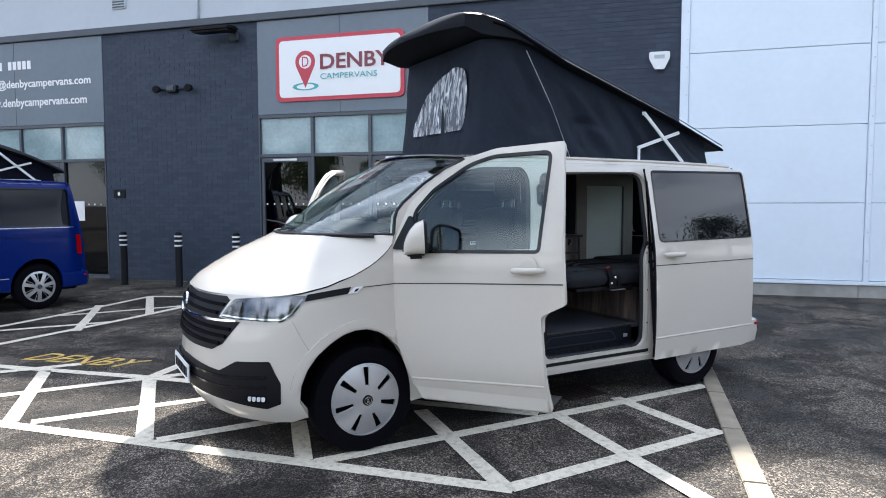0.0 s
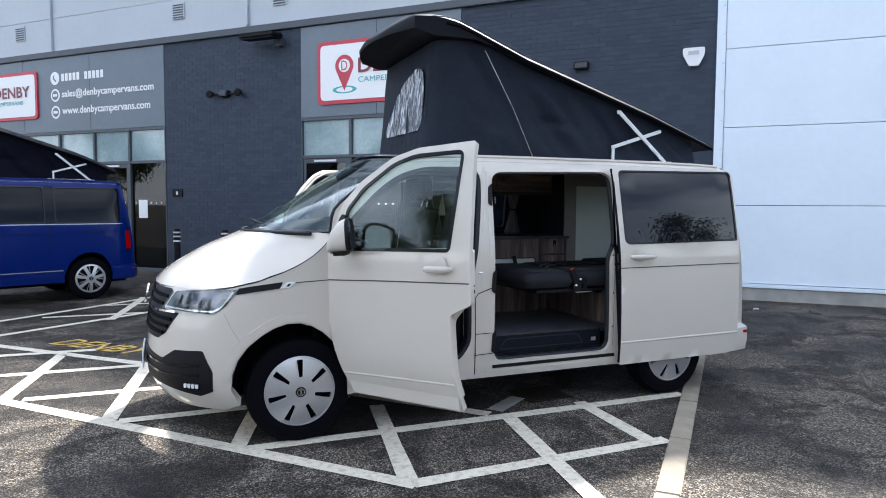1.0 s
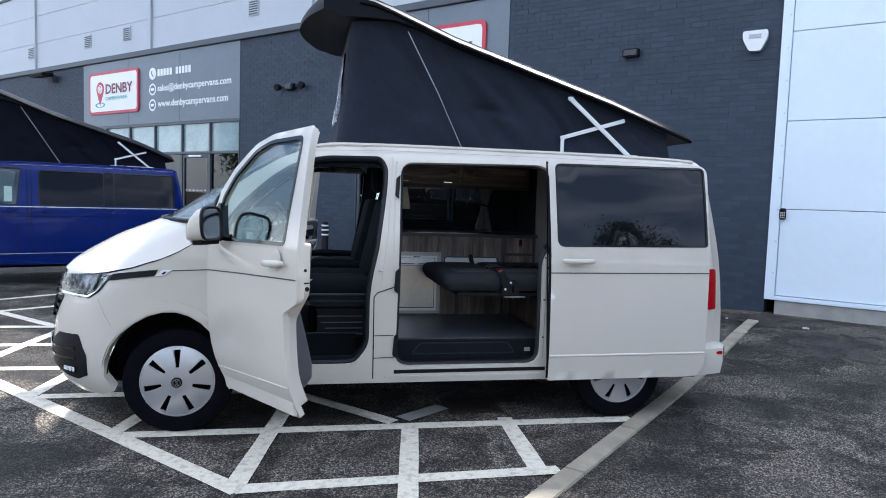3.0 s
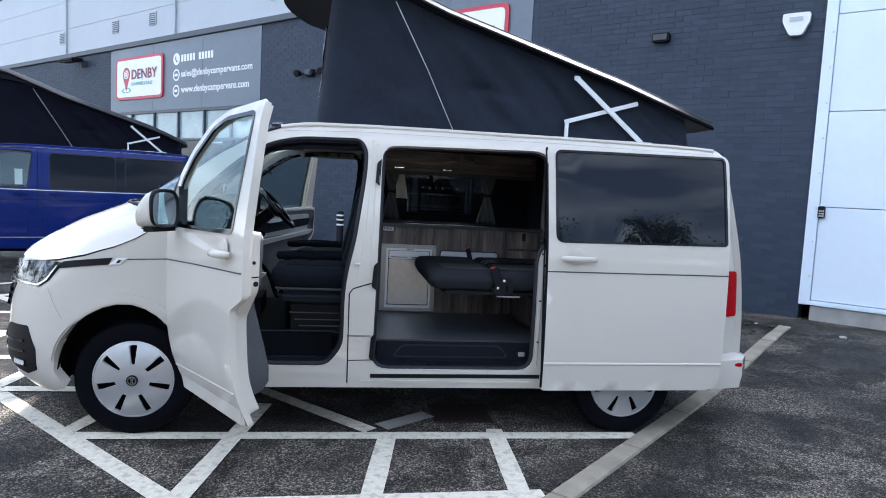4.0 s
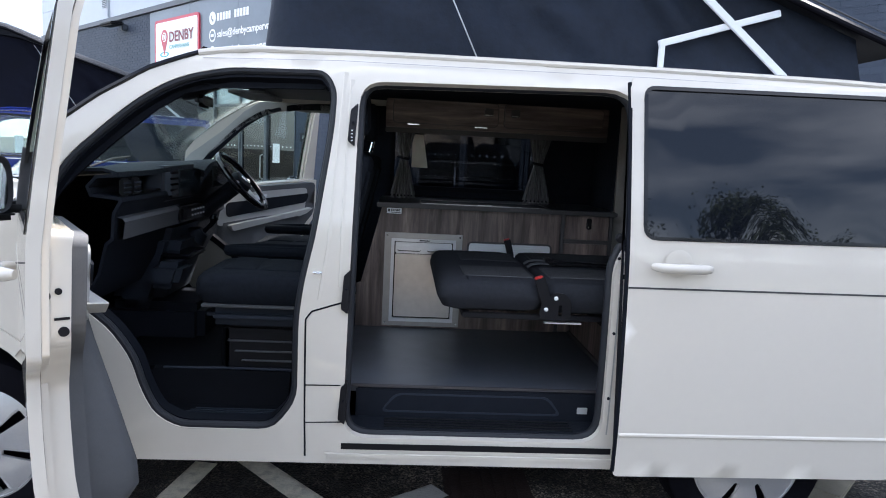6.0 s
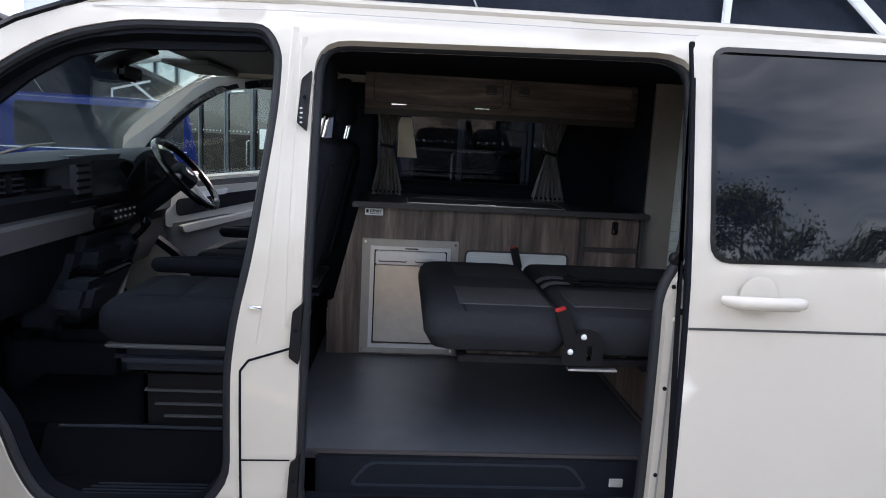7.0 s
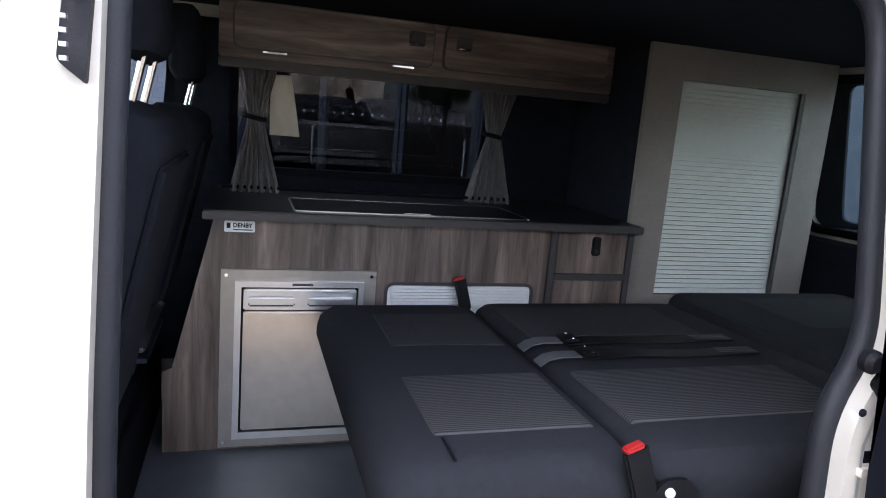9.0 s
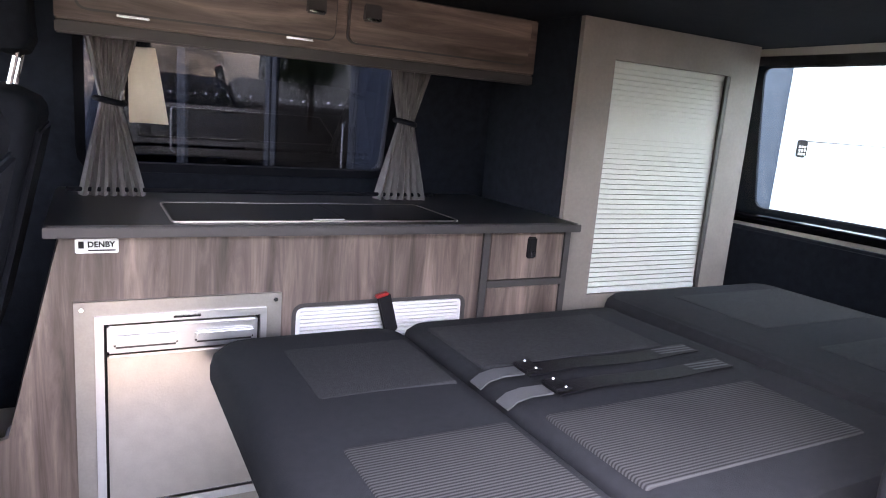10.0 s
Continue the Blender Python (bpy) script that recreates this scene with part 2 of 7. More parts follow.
M_TRIMPALE = material("pale_grey_interior_trim", (0.36, 0.36, 0.35), 0.6, 0, 0.06, 8, 0.1, 300)
M_PANELTRIM = material("slate_blue_centre_trim", (0.040, 0.047, 0.060), 0.4, 0, 0.08, 14, 0.05, 300, spec=0.3)
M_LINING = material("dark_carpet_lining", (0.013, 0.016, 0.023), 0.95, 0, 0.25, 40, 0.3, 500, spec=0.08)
M_VINYL = material("charcoal_vinyl_floor", (0.060, 0.068, 0.082), 0.38, 0, 0.22, 9, 0.1, 500)
M_WOOD = wood_material()
M_WOODH = wood_material("grey_brown_oak_laminate_lengthwise", "X")
M_TRIMWOOD = material("pale_grey_brown_frame", (0.22, 0.195, 0.178), 0.5, 0, 0.15, 8)
M_TOP = material("black_worktop", (0.018, 0.018, 0.020), 0.35, 0, 0.2, 30)
M_EDGE = material("dark_grey_edging", (0.045, 0.042, 0.044), 0.5, 0, 0.1, 20)
M_CURTAIN = material("grey_curtain_cloth", (0.10, 0.095, 0.10), 0.95, 0, 0.2, 40, 0.2, 600, sheen=0.3)
M_RED = material("red_buckle_plastic", (0.36, 0.018, 0.018), 0.35, 0, 0.05, 20)
M_TAIL = material("red_tail_lamp", (0.34, 0.001, 0.003), 0.3, 0, 0.25, 22, spec=0.05)
M_REFL = material("headlamp_reflector", (0.13, 0.135, 0.145), 0.10, 0.95, 0.2, 30)
M_LENS = glass("clear_lamp_lens", (1.0, 1.0, 1.0), 0.98, 0.03)
# Dark ribbon colour that paints the shade of the pressed body crease
M_CREASE_SHADE = material("painted_crease_shade", (0.035, 0.035, 0.037), 0.6, 0, 0.05, 10)
M_ASPHALT = asphalt_material()


def single_brick_material(name, source, out):
    """One dark engineering brick: its tone by chance, a little mottled."""
    m = material(name, (0.037, 0.050, 0.074), 0.55, 0, 0.18, 6, 0.35, 60, spec=0.25)
    nt = m.node_tree
    b = nt.nodes["Principled BSDF"]
    src = nt.nodes.new(source)
    ramp = nt.nodes.new("ShaderNodeValToRGB")
    ramp.color_ramp.elements[0].color, ramp.color_ramp.elements[1].color = (0.028, 0.039, 0.060, 1), (0.045, 0.059, 0.086, 1)
    nt.links.new(src.outputs[out], ramp.inputs["Fac"])
    old = b.inputs["Base Color"].links[0].from_socket
    mx = nt.nodes.new("ShaderNodeMix")
    mx.data_type = "RGBA"
    mx.inputs["Factor"].default_value = 0.6
    nt.links.new(old, mx.inputs["A"])
    nt.links.new(ramp.outputs["Color"], mx.inputs["B"])
    nt.links.new(mx.outputs["Result"], b.inputs["Base Color"])
    return m


M_BRICK_ONE = single_brick_material("dark_engineering_brick", "ShaderNodeObjectInfo", "Random")
M_BRICK_ALL = single_brick_material("dark_engineering_bricks", "ShaderNodeNewGeometry", "Random Per Island")
M_MORTAR = material("dark_grey_mortar", (0.043, 0.056, 0.079), 0.9, 0, 0.2, 8, 0.4, 80, spec=0.2)
M_CLAD = material("white_wall_cladding", (0.43, 0.465, 0.505), 0.45, 0, 0.05, 0.8, second=(0.48, 0.51, 0.53), second_amount=0.3)
M_DOORWHITE = material("white_sectional_door", (0.70, 0.78, 0.86), 0.4, 0, 0.04, 1.0)
M_FASCIA = material("slate_grey_fascia", (0.052, 0.062, 0.078), 0.45, 0, 0.1, 2)
M_PANEL = material("grey_composite_panel", (0.125, 0.152, 0.182), 0.35, 0.1, 0.12, 0.7)
M_FRAME = material("slate_grey_window_frame", (0.06, 0.07, 0.085), 0.4, 0, 0.08, 5)
M_WIN = glass("tinted_window_glass", (0.40, 0.66, 0.76), 0.16, 0.25)
M_PRIVD = material("dark_privacy_glass", (0.004, 0.005, 0.008), 0.02, 0, 0.0, 3, spec=0.40)
M_CARGLASS = glass("green_tinted_car_glass", (0.86, 0.94, 0.91), 0.92, 0.42)
M_PRIV = glass("privacy_glass", (0.62, 0.66, 0.72), 0.35)
# Opaque pale teal: the sky's reflection in the top lights, put into the colour
M_SKYPANE = material("pane_with_painted_sky_reflection", (0.26, 0.35, 0.365), 0.06, 0, 0.25, 1.6, spec=0.7)
M_CONC = material("pale_concrete", (0.33, 0.32, 0.30), 0.85, 0, 0.2, 6, 0.4, 90, second=(0.20, 0.19, 0.17), second_amount=0.6)
M_KERB = material("buff_concrete_kerb", (0.30, 0.262, 0.20), 0.85, 0, 0.18, 8, 0.4, 120, second=(0.20, 0.18, 0.15), second_amount=0.5, rand=0.12)
M_PAINT = material("worn_white_road_paint", (0.70, 0.645, 0.53), 0.7, 0, 0.16, 60, 0.5, 140, second=(0.16, 0.15, 0.13), second_amount=0.42)
M_YELLOW = material("worn_yellow_road_paint", (0.60, 0.40, 0.10), 0.7, 0, 0.25, 22, 0.4, 140, second=(0.14, 0.11, 0.07), second_amount=0.7)
M_SIGNW = material("white_sign_face", (0.80, 0.80, 0.80), 0.35, 0, 0.02, 3)
M_SIGNR = material("crimson_sign_print", (0.50, 0.035, 0.06), 0.4, 0, 0.03, 3)
M_SIGNT = material("teal_sign_print", (0.06, 0.38, 0.38), 0.4, 0, 0.03, 3)
M_SIGNDK = material("dark_red_sign_letters", (0.20, 0.025, 0.04), 0.4, 0, 0.03, 3)
M_SCREEN = material("dark_display_glass", (0.012, 0.016, 0.020), 0.16, 0, 0.05, 5, spec=0.25)
M_HOB = material("smoked_hob_glass", (0.009, 0.010, 0.012), 0.42, 0, 0.1, 6, spec=0.10)
M_BLIND = material("white_ribbed_tambour", (0.62, 0.66, 0.63), 0.5, 0, 0.05, 6)
# Near-black colour stands for the dimness of the unlit showroom
M_INSIDE = material("showroom_dimness_in_colour", (0.03, 0.032, 0.036), 0.8, 0, 0.2, 1)
M_LEAF = material("green_leaves", (0.035, 0.060, 0.018), 0.6, 0, 0.5, 3)
M_BARK = material("grey_brown_bark", (0.09, 0.07, 0.055), 0.9, 0, 0.3, 8, 0.5, 40)
M_GRASSY = material("rough_grass_verge", (0.05, 0.065, 0.025), 0.95, 0, 0.5, 5, 0.6, 60)


# ---- building blocks ----
def finish(bm, mat, smooth=True, angle=35):
    me = bpy.data.meshes.new("mesh")
    bmesh.ops.recalc_face_normals(bm, faces=bm.faces[:])
    if smooth:
        lim = radians(angle)
        for f in bm.faces:
            f.smooth = True
        for e in bm.edges:
            if len(e.link_faces) == 2 and e.calc_face_angle(0) > lim:
                e.smooth = False
    bm.to_mesh(me)
    bm.free()
    me.materials.append(mat)
    return me


def part(name, bm, mat, parent=None, label="", smooth=True, angle=35):
    """Links a bmesh as ONE mesh object, under a thing or a part."""
    ob = new(name, finish(bm, mat, smooth, angle))
    if parent is not None:
        ob.parent = parent
    if label:
        ob["label"] = label
    return ob


def thing(name, label, category, group="", kind="", m=None):
    ob = new(name)
    ob.empty_display_size = 0.2
    if m is not None:
        ob.matrix_world = m
    return tagged(ob, label, category, group, kind)


def box(bm, x0, x1, y0, y1, z0, z1, bevel=0.0, m=None):
    vs = [bm.verts.new((x, y, z)) for z in (z0, z1) for y in (y0, y1) for x in (x0, x1)]
    fs = [bm.faces.new([vs[i] for i in q]) for q in ((0, 2, 3, 1), (4, 5, 7, 6), (0, 1, 5, 4), (2, 6, 7, 3), (0, 4, 6, 2), (1, 3, 7, 5))]
    if bevel:
        es = list({e for f in fs for e in f.edges})
        r = bmesh.ops.bevel(bm, geom=es, offset=bevel, segments=2, affect="EDGES")
        vs = list({v for f in r["faces"] for v in f.verts} | {v for v in vs if v.is_valid})
    if m is not None:
        for v in vs:
            v.co = m @ v.co
    return bm


def boxed(*a, **k):
    return box(bmesh.new(), *a, **k)


def tube(bm, pts, r, sides=8, closed=False):
    """A round bar along a line of points."""
    pts = [Vector(p) for p in pts]
    rings = []
    n = len(pts)
    up = None
    for i, p in enumerate(pts):
        a = pts[i - 1] if (i > 0 or closed) else p
        c = pts[(i + 1) % n] if (i < n - 1 or closed) else p
        d = (c - a).normalized()
        if up is None:
            up = d.orthogonal().normalized()
        up = (up - d * up.dot(d)).normalized()
        side = d.cross(up)
        rr = r[i] if isinstance(r, (list, tuple)) else r
        rings.append([bm.verts.new(p + (up * math.cos(2 * math.pi * k / sides) + side * math.sin(2 * math.pi * k / sides)) * rr) for k in range(sides)])
    for i in range(n if closed else n - 1):
        a, c = rings[i], rings[(i + 1) % n]
        for k in range(sides):
            bm.faces.new((a[k], a[(k + 1) % sides], c[(k + 1) % sides], c[k]))
    if not closed:
        bm.faces.new(rings[0][::-1])
        bm.faces.new(rings[-1])
    return bm


def lathe(bm, prof, sides=32, m=None, caps=True):
    """Turns a profile of (radius, height) round the local z axis."""
    rings = [[bm.verts.new((r * math.cos(2 * math.pi * k / sides), r * math.sin(2 * math.pi * k / sides), h)) for k in range(sides)] for r, h in prof]
    for a, c in zip(rings, rings[1:]):
        for k in range(sides):
            bm.faces.new((a[k], a[(k + 1) % sides], c[(k + 1) % sides], c[k]))
    if caps:
        bm.faces.new(rings[0][::-1])
        bm.faces.new(rings[-1])
    if m is not None:
        for ring in rings:
            for v in ring:
                v.co = m @ v.co
    return bm


def loft(bm, rows, closed=False):
    """Joins rows of points into a sheet."""
    vs = [[bm.verts.new(p) for p in row] for row in rows]
    n = len(rows[0])
    for a, c in zip(vs, vs[1:]):
        for k in range(n if closed else n - 1):
            bm.faces.new((a[k], a[(k + 1) % n], c[(k + 1) % n], c[k]))
    return vs


def thicken(bm, d):
    """Gives an open sheet a thickness d against its normals."""
    bmesh.ops.recalc_face_normals(bm, faces=bm.faces[:])
    bmesh.ops.solidify(bm, geom=bm.faces[:], thickness=d)
    return bm


def inside(p, poly):
    x, y = p
    c = False
    for (x0, y0), (x1, y1) in zip(poly, poly[1:] + poly[:1]):
        if (y0 > y) != (y1 > y) and x < (x1 - x0) * (y - y0) / (y1 - y0) + x0:
            c = not c
    return c


def dense(poly, step):
    out = []
    for (x0, y0), (x1, y1) in zip(poly, poly[1:] + poly[:1]):
        n = max(1, int(math.hypot(x1 - x0, y1 - y0) / step))
        out += [(x0 + (x1 - x0) * i / n, y0 + (y1 - y0) * i / n) for i in range(n)]
    return out


def rounded(poly, r, seg=4):
    """A polygon with its corners rounded; r is one radius or one for each corner."""
    out = []
    n = len(poly)
    for i in range(n):
        p, a, c = Vector(poly[i]), Vector(poly[i - 1]), Vector(poly[(i + 1) % n])
        ri = r[i] if isinstance(r, (list, tuple)) else r
        da, dc = (a - p), (c - p)
        k = min(ri, da.length * 0.45, dc.length * 0.45)
        s, e = p + da.normalized() * k, p + dc.normalized() * k
        for j in range(seg + 1):
            t = j / seg
            q = s * (1 - t) ** 2 + p * 2 * t * (1 - t) + e * t * t
            out.append((q.x, q.y))
    return out


def rect(x0, x1, y0, y1, r=0.0, seg=4):
    p = [(x0, y0), (x1, y0), (x1, y1), (x0, y1)]
    return rounded(p, r, seg) if r else p


def skin(outer, holes, surface, thick, step=0.06, lift=0.0):
    """A curved sheet with holes: outlines in the surface's own two coordinates, thick metres deep."""
    from mathutils.geometry import delaunay_2d_cdt
    loops = [dense(outer, step)] + [dense(h, step) for h in holes]
    pts, edges = [], []
    for lp in loops:
        b = len(pts)
        pts += [Vector(p) for p in lp]
        edges += [(b + i, b + (i + 1) % len(lp)) for i in range(len(lp))]
    xs, ys = [p[0] for p in loops[0]], [p[1] for p in loops[0]]
    nx, ny = int((max(xs) - min(xs)) / step), int((max(ys) - min(ys)) / step)
    for i in range(1, nx):
        for j in range(1, ny):
            q = (min(xs) + (max(xs) - min(xs)) * (i + 0.5 * (j % 2)) / nx, min(ys) + (max(ys) - min(ys)) * j / ny)
            if inside(q, loops[0]) and not any(inside(q, h) for h in loops[1:]):
                if min((q[0] - p.x) ** 2 + (q[1] - p.y) ** 2 for p in pts[:sum(len(l) for l in loops)]) > (step * 0.45) ** 2:
                    pts.append(Vector(q))
    v2, e2, f2, *_ = delaunay_2d_cdt(pts, edges, [], 0, 1e-6)
    bm = bmesh.new()
    h = 1e-3
    top, low = [], []
    for p in v2:
        a = Vector(surface(p.x, p.y))
        n = (Vector(surface(p.x + h, p.y)) - a).cross(Vector(surface(p.x, p.y + h)) - a).normalized()
        top.append(a + n * lift)
        low.append(a + n * (lift - thick))
    tv, lv = [bm.verts.new(p) for p in top], [bm.verts.new(p) for p in low]
    count = {}
    for f in f2:
        c = sum((v2[i] for i in f), Vector((0, 0))) / len(f)
        if inside(c, loops[0]) and not any(inside(c, hh) for hh in loops[1:]):
            bm.faces.new([tv[i] for i in f])
            bm.faces.new([lv[i] for i in reversed(f)])
            for a, b in zip(f, f[1:] + f[:1]):
                count[(a, b)] = 1
    for a, b in count:
        if (b, a) not in count:
            bm.faces.new((tv[a], lv[a], lv[b], tv[b]))
    for v in [v for v in bm.verts if not v.link_faces]:
        bm.verts.remove(v)
    return bm


def interp(x, xs, ys):
    return float(np.interp(x, xs, ys))


def text_mesh(body, size, mat_depth=0.002, bold=0.0):
    """Letters of the built-in font as a bmesh lying in the local xy plane."""
    cu = bpy.data.curves.new("letters", "FONT")
    cu.body, cu.size, cu.extrude, cu.offset = body, size, mat_depth, bold
    cu.resolution_u = 3
    ob = bpy.data.objects.new("letters", cu)
    me = bpy.data.meshes.new_from_object(ob)
    bm = bmesh.new()
    bm.from_mesh(me)
    bpy.data.objects.remove(ob)
    bpy.data.curves.remove(cu)
    bpy.data.meshes.remove(me)
    return bm


def fit_text(bm, x0, x1, z0, z1, m):
    """Stretches letters into a rectangle of the local xy plane and lays them by m."""
    xs, ys = [v.co.x for v in bm.verts], [v.co.y for v in bm.verts]
    ax, ay = min(xs), min(ys)
    sx, sy = (x1 - x0) / (max(xs) - ax), (z1 - z0) / (max(ys) - ay)
    for v in bm.verts:
        v.co = m @ Vector((x0 + (v.co.x - ax) * sx, z0 + (v.co.y - ay) * sy, v.co.z))
    return bm


# ---- ground ----
NX, NY, FD = 0.7229, 0.6909, 7.40
FAC = Matrix(((NY, NX, 0, NX * FD), (-NX, NY, 0, NY * FD), (0, 0, 1, 0), (0, 0, 0, 1)))


def ground_z(x, y):
    """The yard rises a little towards the wall beside the white door."""
    d, s = NX * x + NY * y, NY * x - NX * y
    a = min(1, max(0, (d - 3.2) / 3.6))
    b = min(1, max(0, (s + 5.0) / 7.0))
    return 0.15 * a * a * (3 - 2 * a) * (0.3 + 0.7 * b)


gx = [-1500, -400, -120, -50, -30] + [-22 + 0.25 * i for i in range(177)] + [30, 50, 120, 400, 1500]
bm = bmesh.new()
loft(bm, [[(x, y, ground_z(x, y)) for x in gx] for y in gx])
ground = part("ground", bm, M_ASPHALT, None, "", smooth=True)
tagged(ground, "worn dark grey tarmac car park with damp patches", "ground", kind="structure")


def stripe(bm, pts, width, z=0.004):
    for (x0, y0), (x1, y1) in zip(pts, pts[1:]):
        d = Vector((x1 - x0, y1 - y0)).normalized()
        n = Vector((-d.y, d.x)) * width / 2
        k = max(1, int(math.hypot(x1 - x0, y1 - y0) / 0.25))
        rows = []
        for i in range(k + 1):
            x, y = x0 + (x1 - x0) * i / k, y0 + (y1 - y0) * i / k
            w = 1 + 0.10 * noise.noise((x * 3, y * 3, 1))
            rows.append([(x + n.x * w * s, y + n.y * w * s, ground_z(x, y) + z) for s in (-1, 1)])
        loft(bm, rows)
    return bm


markings = thing("parking_bay_markings", "worn white painted hatching of parking bays on tarmac", "road marking", kind="structure")
LINES = [
    # the long bay edge beside the roadway and its hatching
    ((-4.2, 4.25), (0.46, -0.85)), ((-0.33, 0.05), (3.08, 0.0)), ((0.44, -0.83), (2.22, -0.80)),
    ((0.68, 0.62), (0.43, -0.80)), ((1.48, 0.02), (1.22, -1.55)), ((2.17, 0.13), (2.10, -0.78)),
    ((-0.18, 0.84), (-0.38, 0.12)), ((-0.94, 2.72), (-1.17, 0.98)), ((-1.75, 3.42), (-1.95, 1.84)),
    ((-1.10, 0.92), (0.55, 0.92)), ((-1.82, 1.78), (-0.2, 1.74)), ((-2.6, 2.70), (-0.4, 2.64)), ((-3.2, 3.62), (-1.45, 3.56)),
    ((-4.2, 5.9), (-0.96, 2.68)), ((-0.96, 2.68), (1.38, 0.10)), ((-0.96, 2.66), (-0.3, 3.42)),
    # the second bay by the blue van
    ((-4.6, 4.2), (-2.27, 6.36)), ((-2.27, 6.36), (-0.32, 8.17)), ((-0.32, 8.17), (0.9, 7.2)), ((-3.6, 3.95), (0.9, 7.5)),
    ((-0.32, 8.17), (-0.52, 6.45)), ((-1.09, 7.63), (-1.45, 5.52)), ((-2.3, 6.02), (-1.0, 6.0)), ((-1.6, 6.9), (0.3, 6.86)),
]
for k, ln in enumerate(LINES):
    part("painted_line", stripe(bmesh.new(), ln, 0.11, 0.004 + 0.0012 * (k % 5)), M_PAINT, markings)
bm = text_mesh("DENBY", 0.3)
m_txt = Matrix.Translation((-1.96, 4.08, 0.006)) @ Matrix(((NY, NX, 0, 0), (-NX, NY, 0, 0), (0, 0, 1, 0), (0, 0, 0, 1)))
fit_text(bm, 0.0, 1.22, 0.0, 0.30, m_txt @ Matrix(((1, 0.25, 0, 0), (0, 1, 0, 0), (0, 0, 1, 0), (0, 0, 0, 1))))
letters = part("painted_letters", bm, M_YELLOW, None)
tagged(letters, "worn yellow painted letters on the tarmac", "road marking", kind="structure")

# flush concrete edging between the bays and the plain tarmac
edging = thing("kerb_edging", "flush buff concrete edging stones in the tarmac", "kerb", kind="structure")
e0, ed = Vector((-0.347, -3.37)), Vector((0.7219, 0.6920))
en = Vector((-ed.y, ed.x))
stone = bmesh.new()
box(stone, 0.004, 0.908, -0.065, 0.065, -0.05, 0.012, 0.006)
stone_me = finish(stone, M_KERB)
for i in range(10):
    p = e0 + ed * (0.915 * i)
    ob = new("edging_stone", stone_me)
    ob.parent = edging
    q = p + ed * 0.915
    za, zb = ground_z(p.x, p.y), ground_z(q.x, q.y)
    ob.matrix_world = Matrix.Translation((p.x, p.y, za + 0.004)) @ Matrix.Rotation(math.atan2(ed.y, ed.x), 4, "Z") @ Matrix.Rotation(-math.atan2(zb - za, 0.915), 4, "Y")
# drain cover and litter
bm = bmesh.new()
box(bm, 1.80, 2.20, 0.25, 0.62, -0.02, 0.008, 0.004)
M_RUST = material("rusty_iron", (0.026, 0.014, 0.011), 0.8, 0.3, 0.3, 20, 0.4, 90)
drain = part("drain_cover", bm, M_RUST, None)
for i in range(7):
    part("grate_bar", boxed(1.83 + 0.05 * i, 1.855 + 0.05 * i, 0.28, 0.59, 0.006, 0.014), M_RUST, drain)
tagged(drain, "rusty cast iron drain cover in the tarmac", "drain cover")
bm = bmesh.new()
stripe(bm, ((1.45, 0.16), (1.78, 0.40)), 0.13, 0.009)
tagged(part("paint_patch", bm, M_CONC, markings), "")


# ---- the building ----
def fpart(name, bm, mat, parent=None, label="", smooth=False):
    ob = part(name, bm, mat, parent, label, smooth)
    if parent is None:
        ob.matrix_world = FAC
    return ob


def fthing(name, label, category, group="", kind=""):
    return thing(name, label, category, group, kind, FAC)


TOP = 7.30
wall = fthing("wall_facade", "dark blue-grey brick front wall of an industrial unit", "wall", kind="structure")
for a, b in ((-24.2, -15.5), (-8.75, -5.25), (-1.92, 2.17)):
    fpart("mortar_backing", boxed(a, b, 0.002, 0.3, -0.1, 4.92), M_MORTAR, wall)
upper = fthing("wall_upper", "white metal cladding of the upper storey", "wall", kind="structure")
joints = [-24.2, -18.2, -12.17, -6.5, -0.6, 2.17]
for a, b in zip(joints, joints[1:]):
    for z0, z1 in ((5.05, 5.80), (5.80, 6.60), (6.60, TOP)):
        fpart("cladding_panel", boxed(a + 0.004, b - 0.004, -0.03, 0.3, z0 + 0.003, z1 - 0.003, 0.004), M_CLAD, upper)
for s in joints[1:-1]:
    fpart("cover_strip", boxed(s - 0.05, s + 0.05, -0.055, -0.029, 5.06, TOP, 0.006), M_CLAD, upper)
    fpart("downpipe_strip", tube(bmesh.new(), [(s + 0.03, -0.075, 5.08), (s + 0.03, -0.075, TOP)], 0.022), M_CLAD, upper, smooth=True)
fpart("parapet_capping", boxed(-24.3, 12, -0.08, 0.5, TOP, TOP + 0.08, 0.01), M_FASCIA, upper)
fpart("fascia", boxed(-24.25, 2.17, -0.07, 0.2, 4.92, 5.05, 0.008), M_FASCIA, wall)
# the rest of the shed, so that its shadow and light are right
shell = fthing("building_shell", "plain grey metal shed behind the front wall", "building", kind="structure")
fpart("roof", boxed(-24.2, 12, 0.3, 14, TOP - 0.1, TOP - 0.02), M_CLAD, shell)
fpart("side_wall", boxed(-24.2, -24.0, 0.3, 14, 0, TOP - 0.1), M_CLAD, shell)
fpart("side_wall", boxed(11.8, 12, 0.3, 14, 0, TOP - 0.1), M_CLAD, shell)
fpart("back_wall", boxed(-24.2, 12, 13.8, 14, 0, TOP - 0.1), M_CLAD, shell)
# unseen room surfaces, coloured near black so the panes read dark
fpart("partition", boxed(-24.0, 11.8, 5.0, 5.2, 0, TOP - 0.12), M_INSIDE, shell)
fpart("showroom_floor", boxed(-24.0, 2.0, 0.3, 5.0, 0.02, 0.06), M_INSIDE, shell)
